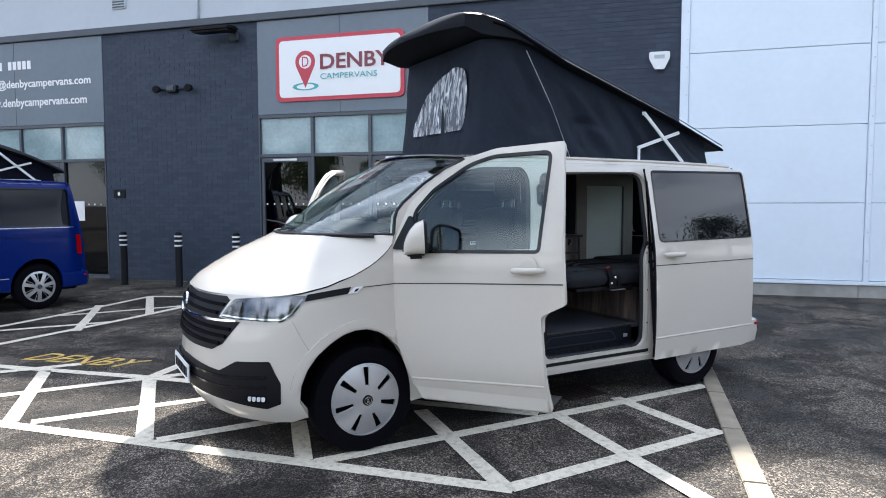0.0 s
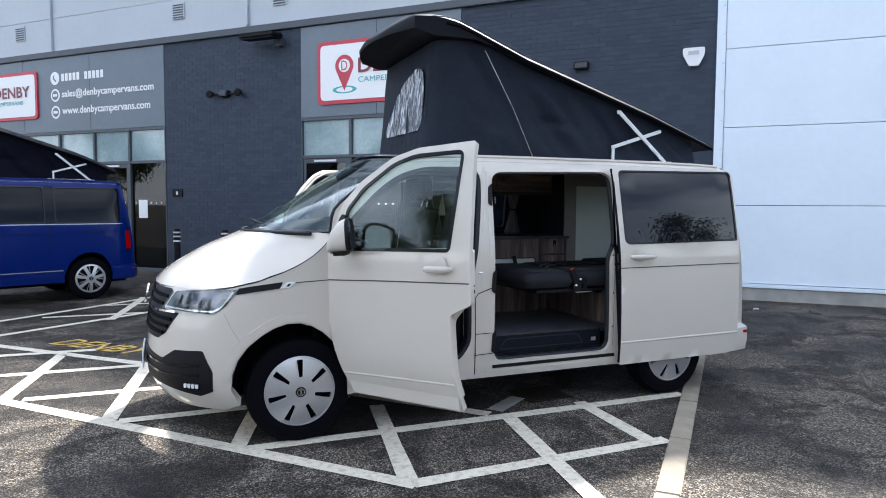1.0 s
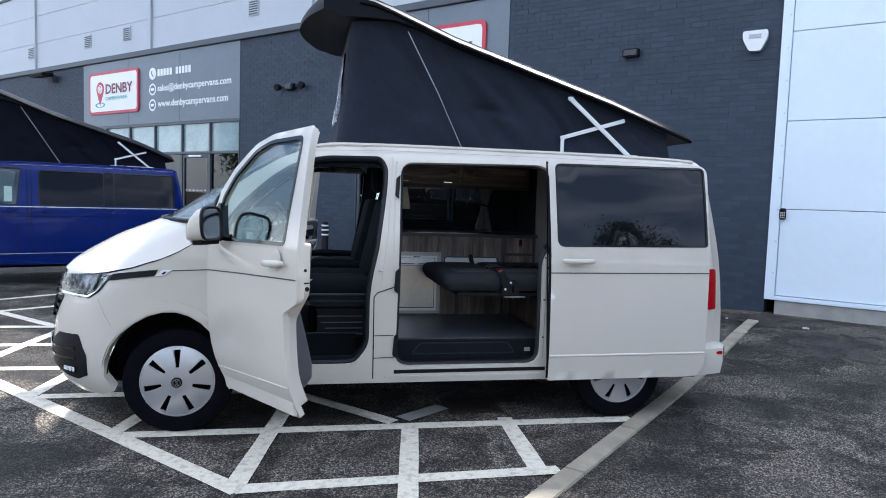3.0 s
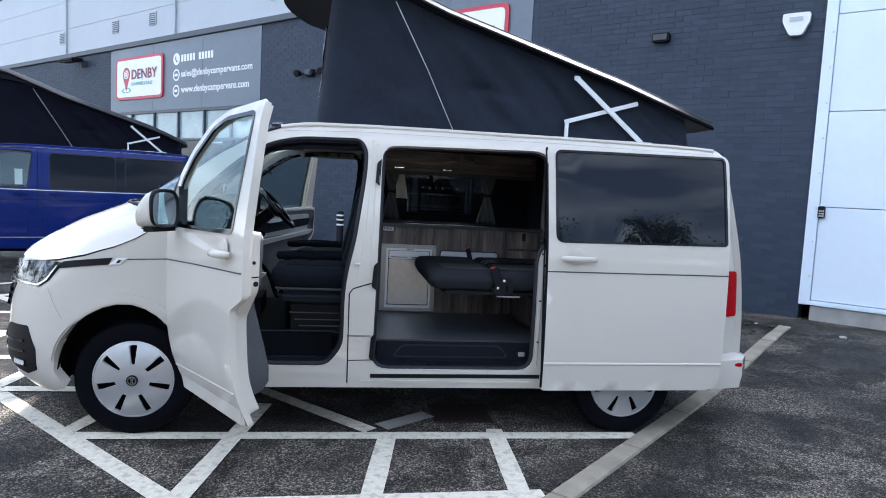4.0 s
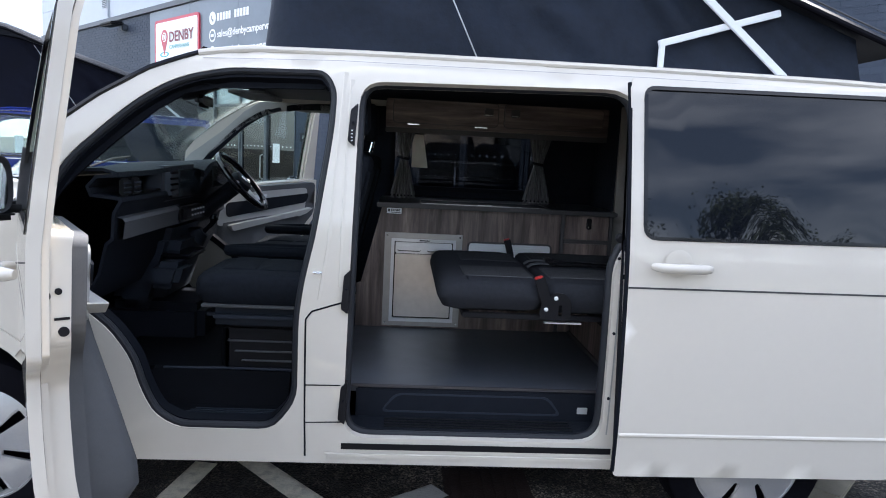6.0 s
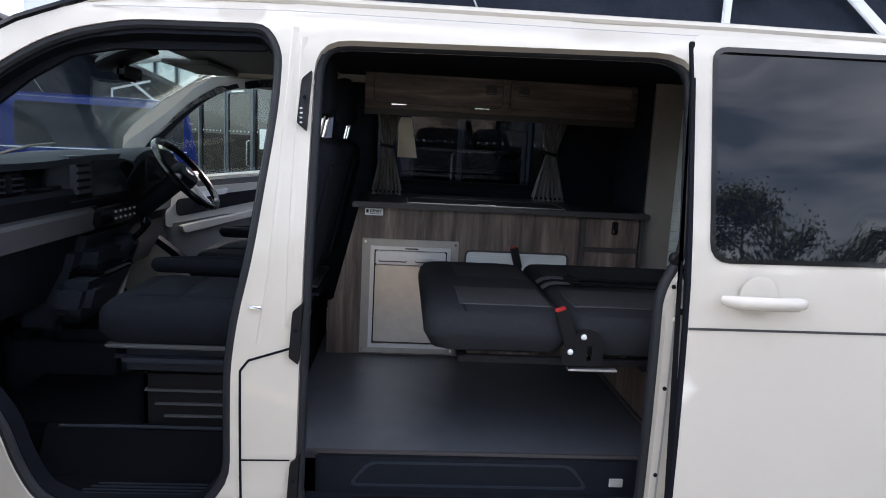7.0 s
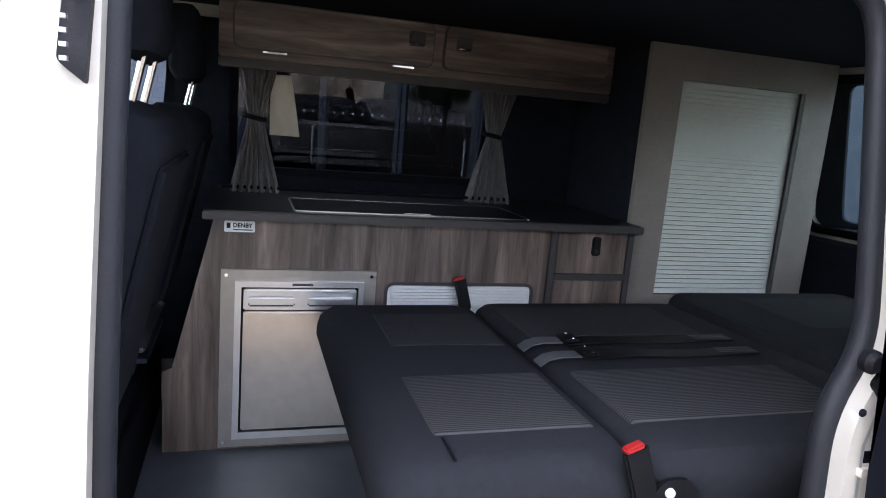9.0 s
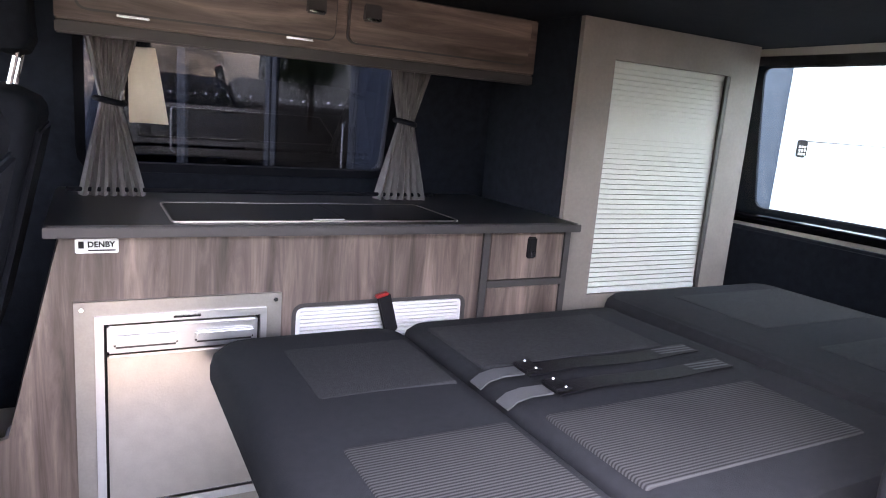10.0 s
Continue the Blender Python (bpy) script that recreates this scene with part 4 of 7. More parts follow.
def wheel(van, x, side, style, steer=0):
    """A tyre with a seven-slot silver cover; side -1 is the van's left."""
    y = 0.055 if side < 0 else 2 * YC - 0.055
    m = Matrix.Translation((x, y, 0.333)) @ Matrix.Rotation(radians(90 if side < 0 else -90), 4, "X") @ pose(0, 0, 0, 0, 0, steer)
    tyre = part("wheel", lathe(bmesh.new(), [(0.20, -0.20), (0.30, -0.205), (0.325, -0.19), (0.334, -0.16), (0.334, -0.05), (0.325, -0.018), (0.30, -0.004), (0.255, 0.0), (0.225, -0.006), (0.21, -0.03), (0.20, -0.05)], 56, m), M_RUBBER, van, "black road wheel with silver cover")
    part("rim", lathe(bmesh.new(), [(0.05, -0.10), (0.215, -0.09), (0.222, -0.03), (0.222, -0.012)], 48, m, caps=False), M_BLACKPL, tyre)
    rad = lambda r, a: (r * math.cos(a), r * math.sin(a))
    n = 7
    outer = [rad(0.216, a) for a in np.linspace(0, 2 * math.pi, 57)[:-1]]
    holes = []
    for k in range(n):
        a0 = math.pi / 2 + 2 * math.pi * k / n
        if style == "cover":
            w0, w1 = 0.012, 0.019
            pts = [(0.094, -w0), (0.203, -w1), (0.203, w1), (0.094, w0)]
        else:
            pts = [(0.075, -0.012), (0.190, -0.062), (0.198, 0.0), (0.190, 0.062), (0.075, 0.012)]
        holes.append(rounded([(r * math.cos(a0) - t * math.sin(a0), r * math.sin(a0) + t * math.cos(a0)) for r, t in pts], 0.006, 2))
    dome = lambda a, b: tuple(m @ Vector((a, b, 0.022 - 0.62 * (a * a + b * b))))
    cover = part("wheel_cover" if style == "cover" else "alloy_face", skin(outer, holes, dome, 0.012, 0.025), M_SILVER, tyre, "silver wheel trim", angle=25)
    part("lip", lathe(bmesh.new(), [(0.212, -0.016), (0.218, -0.004), (0.226, -0.006), (0.228, -0.018)], 56, m, caps=False), M_SILVER, tyre)
    part("centre_cap", lathe(bmesh.new(), [(0.034, 0.008), (0.033, 0.025), (0.028, 0.028)], 24, m), M_GLOSSBLK, tyre)
    part("badge_ring", lathe(bmesh.new(), [(0.025, 0.0275), (0.025, 0.030), (0.020, 0.030), (0.020, 0.0275)], 24, m, caps=False), M_CHROME, tyre)
    for d in (-1, 1):
        part("badge_stroke", box(bmesh.new(), -0.003, 0.003, -0.018, 0.018, 0.0275, 0.0295, 0.0, m @ Matrix.Rotation(radians(24 * d), 4, "Z")), M_CHROME, tyre)
    for k in range(n):
        a0 = math.pi / 2 + 2 * math.pi * (k + 0.5) / n
        part("spoke_edge", box(bmesh.new(), 0.085, 0.205, -0.004, 0.004, 0.0, 0.007, 0.002, m @ Matrix.Translation((0, 0, 0.001)) @ Matrix.Rotation(a0 - 0.33, 4, "Z")), M_SILVER, tyre)


def mirror_unit(parent, side):
    """A door mirror: body-coloured shell, black base and glass."""
    f = (lambda b: b) if side < 0 else mirror
    base = part("mirror_base", f(skin(rounded([(0.21, 1.255), (0.43, 1.245), (0.35, 1.455), (0.325, 1.455)], 0.015), [], body_at, 0.05, 0.05, 0.012)), M_GLOSSBLK, parent, "black mirror foot")
    part("mirror_arm", f(box(bmesh.new(), 0.34, 0.43, -0.06, 0.06, 1.235, 1.275, 0.012)), M_BLACKPL, parent)
    part("mirror_foot", f(box(bmesh.new(), 0.355, 0.455, -0.185, 0.01, 1.212, 1.250, 0.016, Matrix.Translation((0.40, -0.01, 0)) @ Matrix.Rotation(radians(34), 4, "Z") @ Matrix.Translation((-0.40, 0.01, 0)))), M_BLACKPL, parent, "black underside of the mirror")
    head = Matrix.Translation((0.40, -0.01, 0)) @ Matrix.Rotation(radians(34), 4, "Z") @ Matrix.Translation((-0.40, 0.01, 0))

    def oval(x, k, kz, n=28):
        row = []
        for a in np.linspace(0, 2 * math.pi, n + 1)[:-1]:
            c, d = math.cos(a), math.sin(a)
            c, d = math.copysign(abs(c) ** 0.6, c), math.copysign(abs(d) ** 0.6, d)
            row.append(tuple(head @ Vector((x, -0.115 + 0.105 * c * k, 1.235 + 0.10 * (1 + d) * kz))))
        return row
    sh = bmesh.new()
    loft(sh, [oval(x, k, kz) for x, k, kz in ((0.335, 0.30, 0.20), (0.338, 0.62, 0.34), (0.352, 0.82, 0.52), (0.378, 0.94, 0.74), (0.415, 1.0, 0.92), (0.458, 1.0, 1.0), (0.468, 0.985, 0.99))], closed=True)
    bmesh.ops.contextual_create(sh, geom=[e for e in sh.edges if e.is_boundary and (head.inverted() @ e.verts[0].co).x < 0.345])
    part("mirror_shell", f(sh), MIRROR_PAINT[0], parent, "body-coloured mirror shell", angle=50)
    rm = bmesh.new()
    loft(rm, [oval(0.456, 1.008, 1.002), oval(0.468, 1.005, 1.0), oval(0.475, 0.95, 0.97), oval(0.463, 0.83, 0.91)], closed=True)
    part("mirror_rim", f(rm), M_BLACKPL, parent, "black mirror rim")
    gl = bmesh.new()
    gl.faces.new([gl.verts.new(p) for p in oval(0.464, 0.85, 0.92)])
    part("mirror_glass", f(gl), M_MIRROR, parent, "mirror glass", smooth=False)


M_MIRROR = material("mirror_silver", (0.85, 0.87, 0.88), 0.02, 1.0, 0.0, 1)
MIRROR_PAINT = [M_GREY]
M_CONSOLE2 = material("smoked_lamp_chamber", (0.02, 0.022, 0.028), 0.2, 0.3, 0.2, 20)
# Soft grey for thin seams and for painted shade along the jamb fold
M_SOFT = material("grey_fold_shade_and_seam", (0.28, 0.28, 0.27), 0.5, 0, 0.02, 5)


def grip(x0, x1, y, z):
    """A smooth bar handle standing off the skin at both ends."""
    w = x1 - x0
    bm = tube(bmesh.new(), [(x0, y, z), (x0 + 0.012, y - 0.018, z), (x0 + 0.035, y - 0.032, z), (x0 + w * 0.5, y - 0.037, z), (x1 - 0.035, y - 0.032, z), (x1 - 0.012, y - 0.018, z), (x1, y, z)], [0.010, 0.014, 0.016, 0.016, 0.016, 0.014, 0.010], 12)
    for v in bm.verts:
        v.co.z = z + (v.co.z - z) * 1.15
    return bm


def door_at(s, z):
    """The front door's skin: the flank, tucked in towards the sill."""
    x, y, z = body_at(s, z)
    return (x, y + 0.06 * max(0.0, (0.62 - z) / 0.31) ** 2, z)


def door_unit(van, paint, side, angle, detail=True):
    """A front door in its closed place, then swung about its hinge."""
    f = (lambda b: b) if side < 0 else mirror
    hinge = Vector((0.196, 0.04, 0.75) if side < 0 else (0.20, 2 * YC - 0.03, 0.75))
    piv = part("door", f(skin(DOOR, [DOOR_WIN], door_at, 0.03, 0.06)), paint, van, "front door with body-coloured frame")
    part("door_inner", f(skin(rounded([(0.222, 1.245), (0.222, 0.75), (0.35, 0.335), (1.15, 0.335), (1.145, 0.83), (1.286, 0.975), (1.284, 1.20), (1.285, 1.245)], 0.03), [], door_at, 0.062, 0.05, -0.031)), paint, piv, "painted door shut face")
    part("frame_inner", f(skin(inset(DOOR, 0.014), [inset(DOOR_WIN, -0.012)], body_at, 0.016, 0.08, -0.031)), paint, piv, "painted window frame")
    part("door_trim", f(skin(rounded([(0.30, 1.235), (0.28, 0.80), (0.36, 0.42), (1.09, 0.40), (1.08, 0.88), (1.22, 0.99), (1.235, 1.235)], 0.04), [], body_at, 0.036, 0.08, -0.095)), M_DASHMID, piv, "grey moulded door lining")
    part("trim_insert", f(skin(rounded([(0.34, 1.19), (0.33, 0.98), (1.10, 0.98), (1.14, 1.19)], 0.04), [], body_at, 0.008, 0.08, -0.139)), M_TRIMPALE, piv, "pale door insert")
    part("armrest", f(skin(rounded([(0.40, 0.985), (0.42, 0.945), (1.08, 1.005), (1.16, 1.045)], 0.02), [], body_at, 0.05, 0.08, -0.139)), M_TRIMPALE, piv, "pale padded armrest")
    part("upper_recess", f(skin(rounded([(0.40, 1.135), (0.40, 1.04), (1.12, 1.085), (1.15, 1.150)], 0.03), [], body_at, 0.006, 0.08, -0.1475)), M_DASH, piv, "dark door card recess")
    part("inner_pull", f(skin(rounded([(0.56, 1.165), (0.57, 1.135), (0.72, 1.140), (0.74, 1.170)], 0.012), [], body_at, 0.012, 0.04, -0.150)), M_ALU, piv, "silver inside door handle")
    bag = bmesh.new()
    lv = ((1.10, 0.140, 0.36, 1.10), (1.06, 0.156, 0.35, 1.08), (0.92, 0.186, 0.34, 1.06), (0.78, 0.222, 0.33, 1.05), (0.64, 0.256, 0.34, 1.045), (0.54, 0.280, 0.36, 1.035), (0.46, 0.285, 0.38, 1.02), (0.415, 0.258, 0.40, 1.005), (0.40, 0.19, 0.41, 1.0))
    loft(bag, [[(x0 - 0.005, 0.12, z), (x0, d - 0.03, z), (x0 + 0.03, d, z), ((x0 + x1) / 2, d + 0.004, z), (x1 - 0.03, d, z), (x1, d - 0.03, z), (x1 + 0.005, 0.12, z)] for z, d, x0, x1 in lv])
    part("door_pocket", f(bag), M_DASHMID, piv, "grey bulging door pocket", angle=50)
    for x in (1.06, 1.10):
        part("shut_rib", f(tube(bmesh.new(), [(x, 0.10, 0.84), (x + 0.005, 0.10, 0.62), (x - 0.005, 0.10, 0.44)], 0.006, 6)), paint, piv)
    part("pane", f(skin(inset(DOOR_WIN, -0.012), [], body_at, 0.004, 0.1, -0.012)), M_CARGLASS, piv, "green-tinted door glass").visible_shadow = False
    part("window_seal", f(skin(inset(DOOR_WIN, -0.004), [inset(DOOR_WIN, 0.016)], body_at, 0.012, 0.1, 0.003)), M_GLOSSBLK, piv, "black window seal")
    # flat dark ribbon: the crease's shade, painted on
    part("crease", f(ribbon([(0.205, 1.045), (0.7, 1.05), (1.31, 1.05)], 0.007, body_at, 0.0025)), M_CREASE_SHADE, piv)
    part("rub_strip", f(bead([(0.30, 0.455), (0.7, 0.465), (1.17, 0.475)], 0.009, door_at)), paint, piv, "raised painted ridge")
    part("handle_cup", f(lathe(bmesh.new(), [(0.050, 0.0), (0.046, 0.0012), (0.02, 0.0012)], 32, Matrix.Translation((1.118, 0.0195, 1.150)) @ pose(0, 0, 0, 90))), paint, piv)
    part("handle", f(grip(1.022, 1.208, 0.012, 1.130)), paint, piv, "body-coloured pull handle")
    if detail:
        for y, z, r in ((0.066, 1.085, 0.012), (0.094, 1.094, 0.008), (0.100, 0.998, 0.012)):
            part("latch_hole", f(lathe(bmesh.new(), [(r, 0.0), (r, 0.004), (r * 0.5, 0.004)], 14, Matrix.Translation((1.2845, y, z)) @ pose(0, 0, 0, 0, 90))), M_BLACKPL, piv)
        part("latch_slot", f(box(bmesh.new(), 1.270, 1.289, 0.078, 0.118, 1.022, 1.036, 0.004)), M_BLACKPL, piv, "dark latch slot")
        part("shut_label", f(boxed(1.284, 1.288, 0.036, 0.046, 1.10, 1.145, 0.001)), M_BLACKPL, piv, "small black sticker")
    mirror_unit(piv, side)
    a = radians(angle) * (-1 if side < 0 else 1)
    lean = radians(3.0 if side < 0 else 3.5)
    piv.matrix_world = Matrix.Translation(hinge) @ Matrix.Rotation(a, 4, Vector((0, -side * math.sin(lean), math.cos(lean)))) @ Matrix.Translation(-hinge)
    return piv


def pop_top(van, tinted, canvas):
    """A raised wedge roof over a black canvas tent, with white scissor struts."""
    def top_z(x):
        return interp(x, [0.665, 0.70, 0.77, 0.86, 0.95, 1.06, 1.20, 1.33, 1.77, 2.31, 2.94, 3.60], [2.745, 2.775, 2.825, 2.875, 2.905, 2.915, 2.90, 2.86, 2.692, 2.53, 2.34, 2.108])

    def half(x):
        return 0.665 * math.sqrt(max(0, min(1, (x - 0.70) / 0.16)))

    def drop(x):
        return interp(x, [0.70, 0.95, 1.3], [0.0, 0.05, 0.075])
    xs = [0.70, 0.702, 0.708, 0.72, 0.74, 0.77, 0.82, 0.86, 0.9, 1.0, 1.1, 1.2, 1.33, 1.5, 1.77, 2.0, 2.31, 2.6, 2.94, 3.2, 3.45, 3.60]
    bm = bmesh.new()
    rows = []
    for x in xs:
        h = max(0.05, half(x))
        rows.append([(x, YC + q * h, top_z(x) - drop(x) * abs(q) ** 6 + 0.03 * (1 - q * q)) for q in np.linspace(-1, 1, 17)])
    vs = loft(bm, rows)
    # the underside, flat and a little deeper at the front lip
    low = []
    for x in xs:
        h = max(0.04, half(x) - 0.004)
        zz = top_z(x) - drop(x) - interp(x, [0.70, 0.8, 1.0, 1.15, 1.4, 3.6], [0.014, 0.06, 0.13, 0.12, 0.035, 0.020])
        low.append([(x + 0.004, YC + q * h, zz) for q in np.linspace(-1, 1, 17)])
    lv = loft(bm, low)
    for i in range(len(xs) - 1):
        for k in (0, 16):
            bm.faces.new((vs[i][k], vs[i + 1][k], lv[i + 1][k], lv[i][k]))
    for i in (0, len(xs) - 1):
        for k in range(16):
            bm.faces.new((vs[i][k], vs[i][k + 1], lv[i][k + 1], lv[i][k]))
    roof = part("raised_roof", bm, tinted, van, "black raised pop-top roof shell", angle=50)
    for sd in (-1, 1):
        part("roof_gutter", tube(bmesh.new(), [(x, YC + sd * (half(x) - 0.004), top_z(x) - 0.05) for x in xs[9:]], 0.004), M_DASHMID, roof, "grey roof edge trim")
        part("roof_edge_seal", tube(bmesh.new(), [(x, YC + sd * (half(x) + 0.002), top_z(x) - 0.092) for x in xs[10:]], 0.010), M_RUBBER, roof)
    # canvas: plan curve at the foot and under the raised roof
    def plan(x_rear, x_front, hw, r):
        pts = [(x_rear + (x_front + r - x_rear) * t, YC - hw) for t in np.linspace(0, 1, 90)]
        pts += [(x_front + r - r * math.sin(a), YC - hw + r - r * math.cos(a)) for a in np.linspace(0, math.pi / 2, 7)[1:]]
        pts += [(x_front, YC - (hw - r) * t) for t in np.linspace(1, 0, 10)[1:]]
        return pts + [(x, 2 * YC - y) for x, y in pts[-2::-1]]
    foot, head = plan(3.46, 0.965, 0.625, 0.11), plan(3.42, 1.05, 0.605, 0.09)
    rows = []
    K = 24
    for k in range(K + 1):
        t = k / K
        row = []
        for (x0, y0), (x1, y1) in zip(foot, head):
            zt = top_z(max(1.33, x1)) - 0.10 if x1 > 1.33 else interp(x1, [1.05, 1.33], [2.715, 2.73])
            x, y, z = x0 + (x1 - x0) * t, y0 + (y1 - y0) * t, 1.872 + (zt - 1.872) * t
            bulge = math.sin(math.pi * t) * (zt - 1.87)
            wr = (0.040 * noise.noise((x * 2.6 + z * 2.2, y * 3, z * 0.5)) + 0.030 * noise.noise((x * 8 + z * 6, y * 8, z * 1.2))) * min(1, 2.5 * bulge)
            fold = noise.noise((x * 2.6 + z * 3.0, z * 1.0 - x * 0.9, y * 2))
            wr -= 0.020 * max(0.0, 1 - abs(fold) * 7) * min(1, 2.5 * bulge)
            wr *= min(1.0, max(0.12, (x - 1.15) / 0.35))
            front = abs(y - YC) < 0.54 and x < 1.1
            o = Vector((-1, 0, 0)) if front else Vector((0, -1 if y < YC else 1, 0))
            row.append((x + o.x * wr * 0.6, y + o.y * (wr - 0.03 * bulge), z))
        rows.append(row)
    bm = bmesh.new()
    loft(bm, rows)
    tent = part("tent_canvas", thicken(bm, 0.004), canvas, van, "creased black canvas tent side", angle=60)
    w = rounded([(-1.30, 2.09), (-0.52, 2.08), (-0.47, 2.33), (-0.52, 2.52), (-0.68, 2.57), (-0.95, 2.50), (-1.17, 2.34)], 0.04, 3)
    wb = skin(w, [], lambda a, b: (0.957 + 0.094 * (b - 1.87) + 0.02 * noise.noise((a * 7 + b * 2, b * 1.5, 0)) + 0.012 * noise.noise((a * 26 + b * 5, b * 4, 3)), -a, b), 0.004, 0.022)
    part("tent_window", wb, M_CLEAR, tent, "crumpled clear plastic tent window", angle=80)
    for sd in (-1, 1):
        y = YC + sd * 0.632
        st = part("strut", boxed(-0.42, 0.42, -0.006, 0.006, -0.016, 0.016, 0.003), M_TARNISH, van, "white roof strut")
        st.matrix_world = Matrix.Translation((2.875, y + 0.012 * sd, 2.085)) @ Matrix.Rotation(radians(39.5), 4, "Y") @ Matrix.Diagonal((0.74, 1, 1, 1))
        st = part("strut", boxed(-0.26, 0.26, -0.006, 0.006, -0.014, 0.014, 0.003), M_TARNISH, van, "white roof strut")
        st.matrix_world = Matrix.Translation((2.82, y, 2.075)) @ Matrix.Rotation(radians(-17), 4, "Y")
        part("strut_link", boxed(2.575, 2.60, y - 0.006, y + 0.006, 1.885, 2.005, 0.003), M_TARNISH, van)
        part("strut_link", boxed(2.62, 2.66, y - 0.006, y + 0.006, 2.27, 2.30, 0.003), M_TARNISH, van)
        part("strut_foot", boxed(2.50, 3.18, y - 0.02, y + 0.02, 1.880, 1.900, 0.003), M_TARNISH, van)
        for k in range(5):
            part("rivet", lathe(bmesh.new(), [(0.008, 0), (0.006, 0.005)], 8, Matrix.Translation((2.52 + 0.15 * k, y + sd * 0.012, 1.90))), M_BLACKPL, van)
        part("guy_cord", tube(bmesh.new(), [(1.44, y + 0.03 * -sd + 0.0, 2.67), (1.655, y + 0.012 * sd, 2.26), (1.84, y + 0.01 * sd, 1.885)], 0.0028, 6), M_ALU, van, "thin pale cord")


M_CLEAR = material("crumpled_plastic_painted_sheen", (0.10, 0.11, 0.13), 0.12, 0.0, 0.3, 8, 0.8, 22)
_nt = M_CLEAR.node_tree
# Stretched pale streaks in the base colour paint the sheen of the crumpled plastic
_co = _nt.nodes.new("ShaderNodeTexCoord")
_mp = _nt.nodes.new("ShaderNodeMapping")
_mp.inputs["Scale"].default_value, _mp.inputs["Rotation"].default_value = (1, 26, 5), (0.25, 0, 0)
_nz = _nt.nodes.new("ShaderNodeTexNoise")
_nz.inputs["Scale"].default_value, _nz.inputs["Detail"].default_value, _nz.inputs["Distortion"].default_value = 1.1, 5, 1.6
_rp = _nt.nodes.new("ShaderNodeValToRGB")
_rp.color_ramp.elements[0].position, _rp.color_ramp.elements[0].color = 0.44, (0.05, 0.056, 0.07, 1)
_rp.color_ramp.elements[1].position, _rp.color_ramp.elements[1].color = 0.68, (0.66, 0.69, 0.72, 1)
_nt.links.new(_co.outputs["Object"], _mp.inputs["Vector"])
_nt.links.new(_mp.outputs["Vector"], _nz.inputs["Vector"])
_nt.links.new(_nz.outputs["Fac"], _rp.inputs["Fac"])
_nt.links.new(_rp.outputs["Color"], _nt.nodes["Principled BSDF"].inputs["Base Color"])


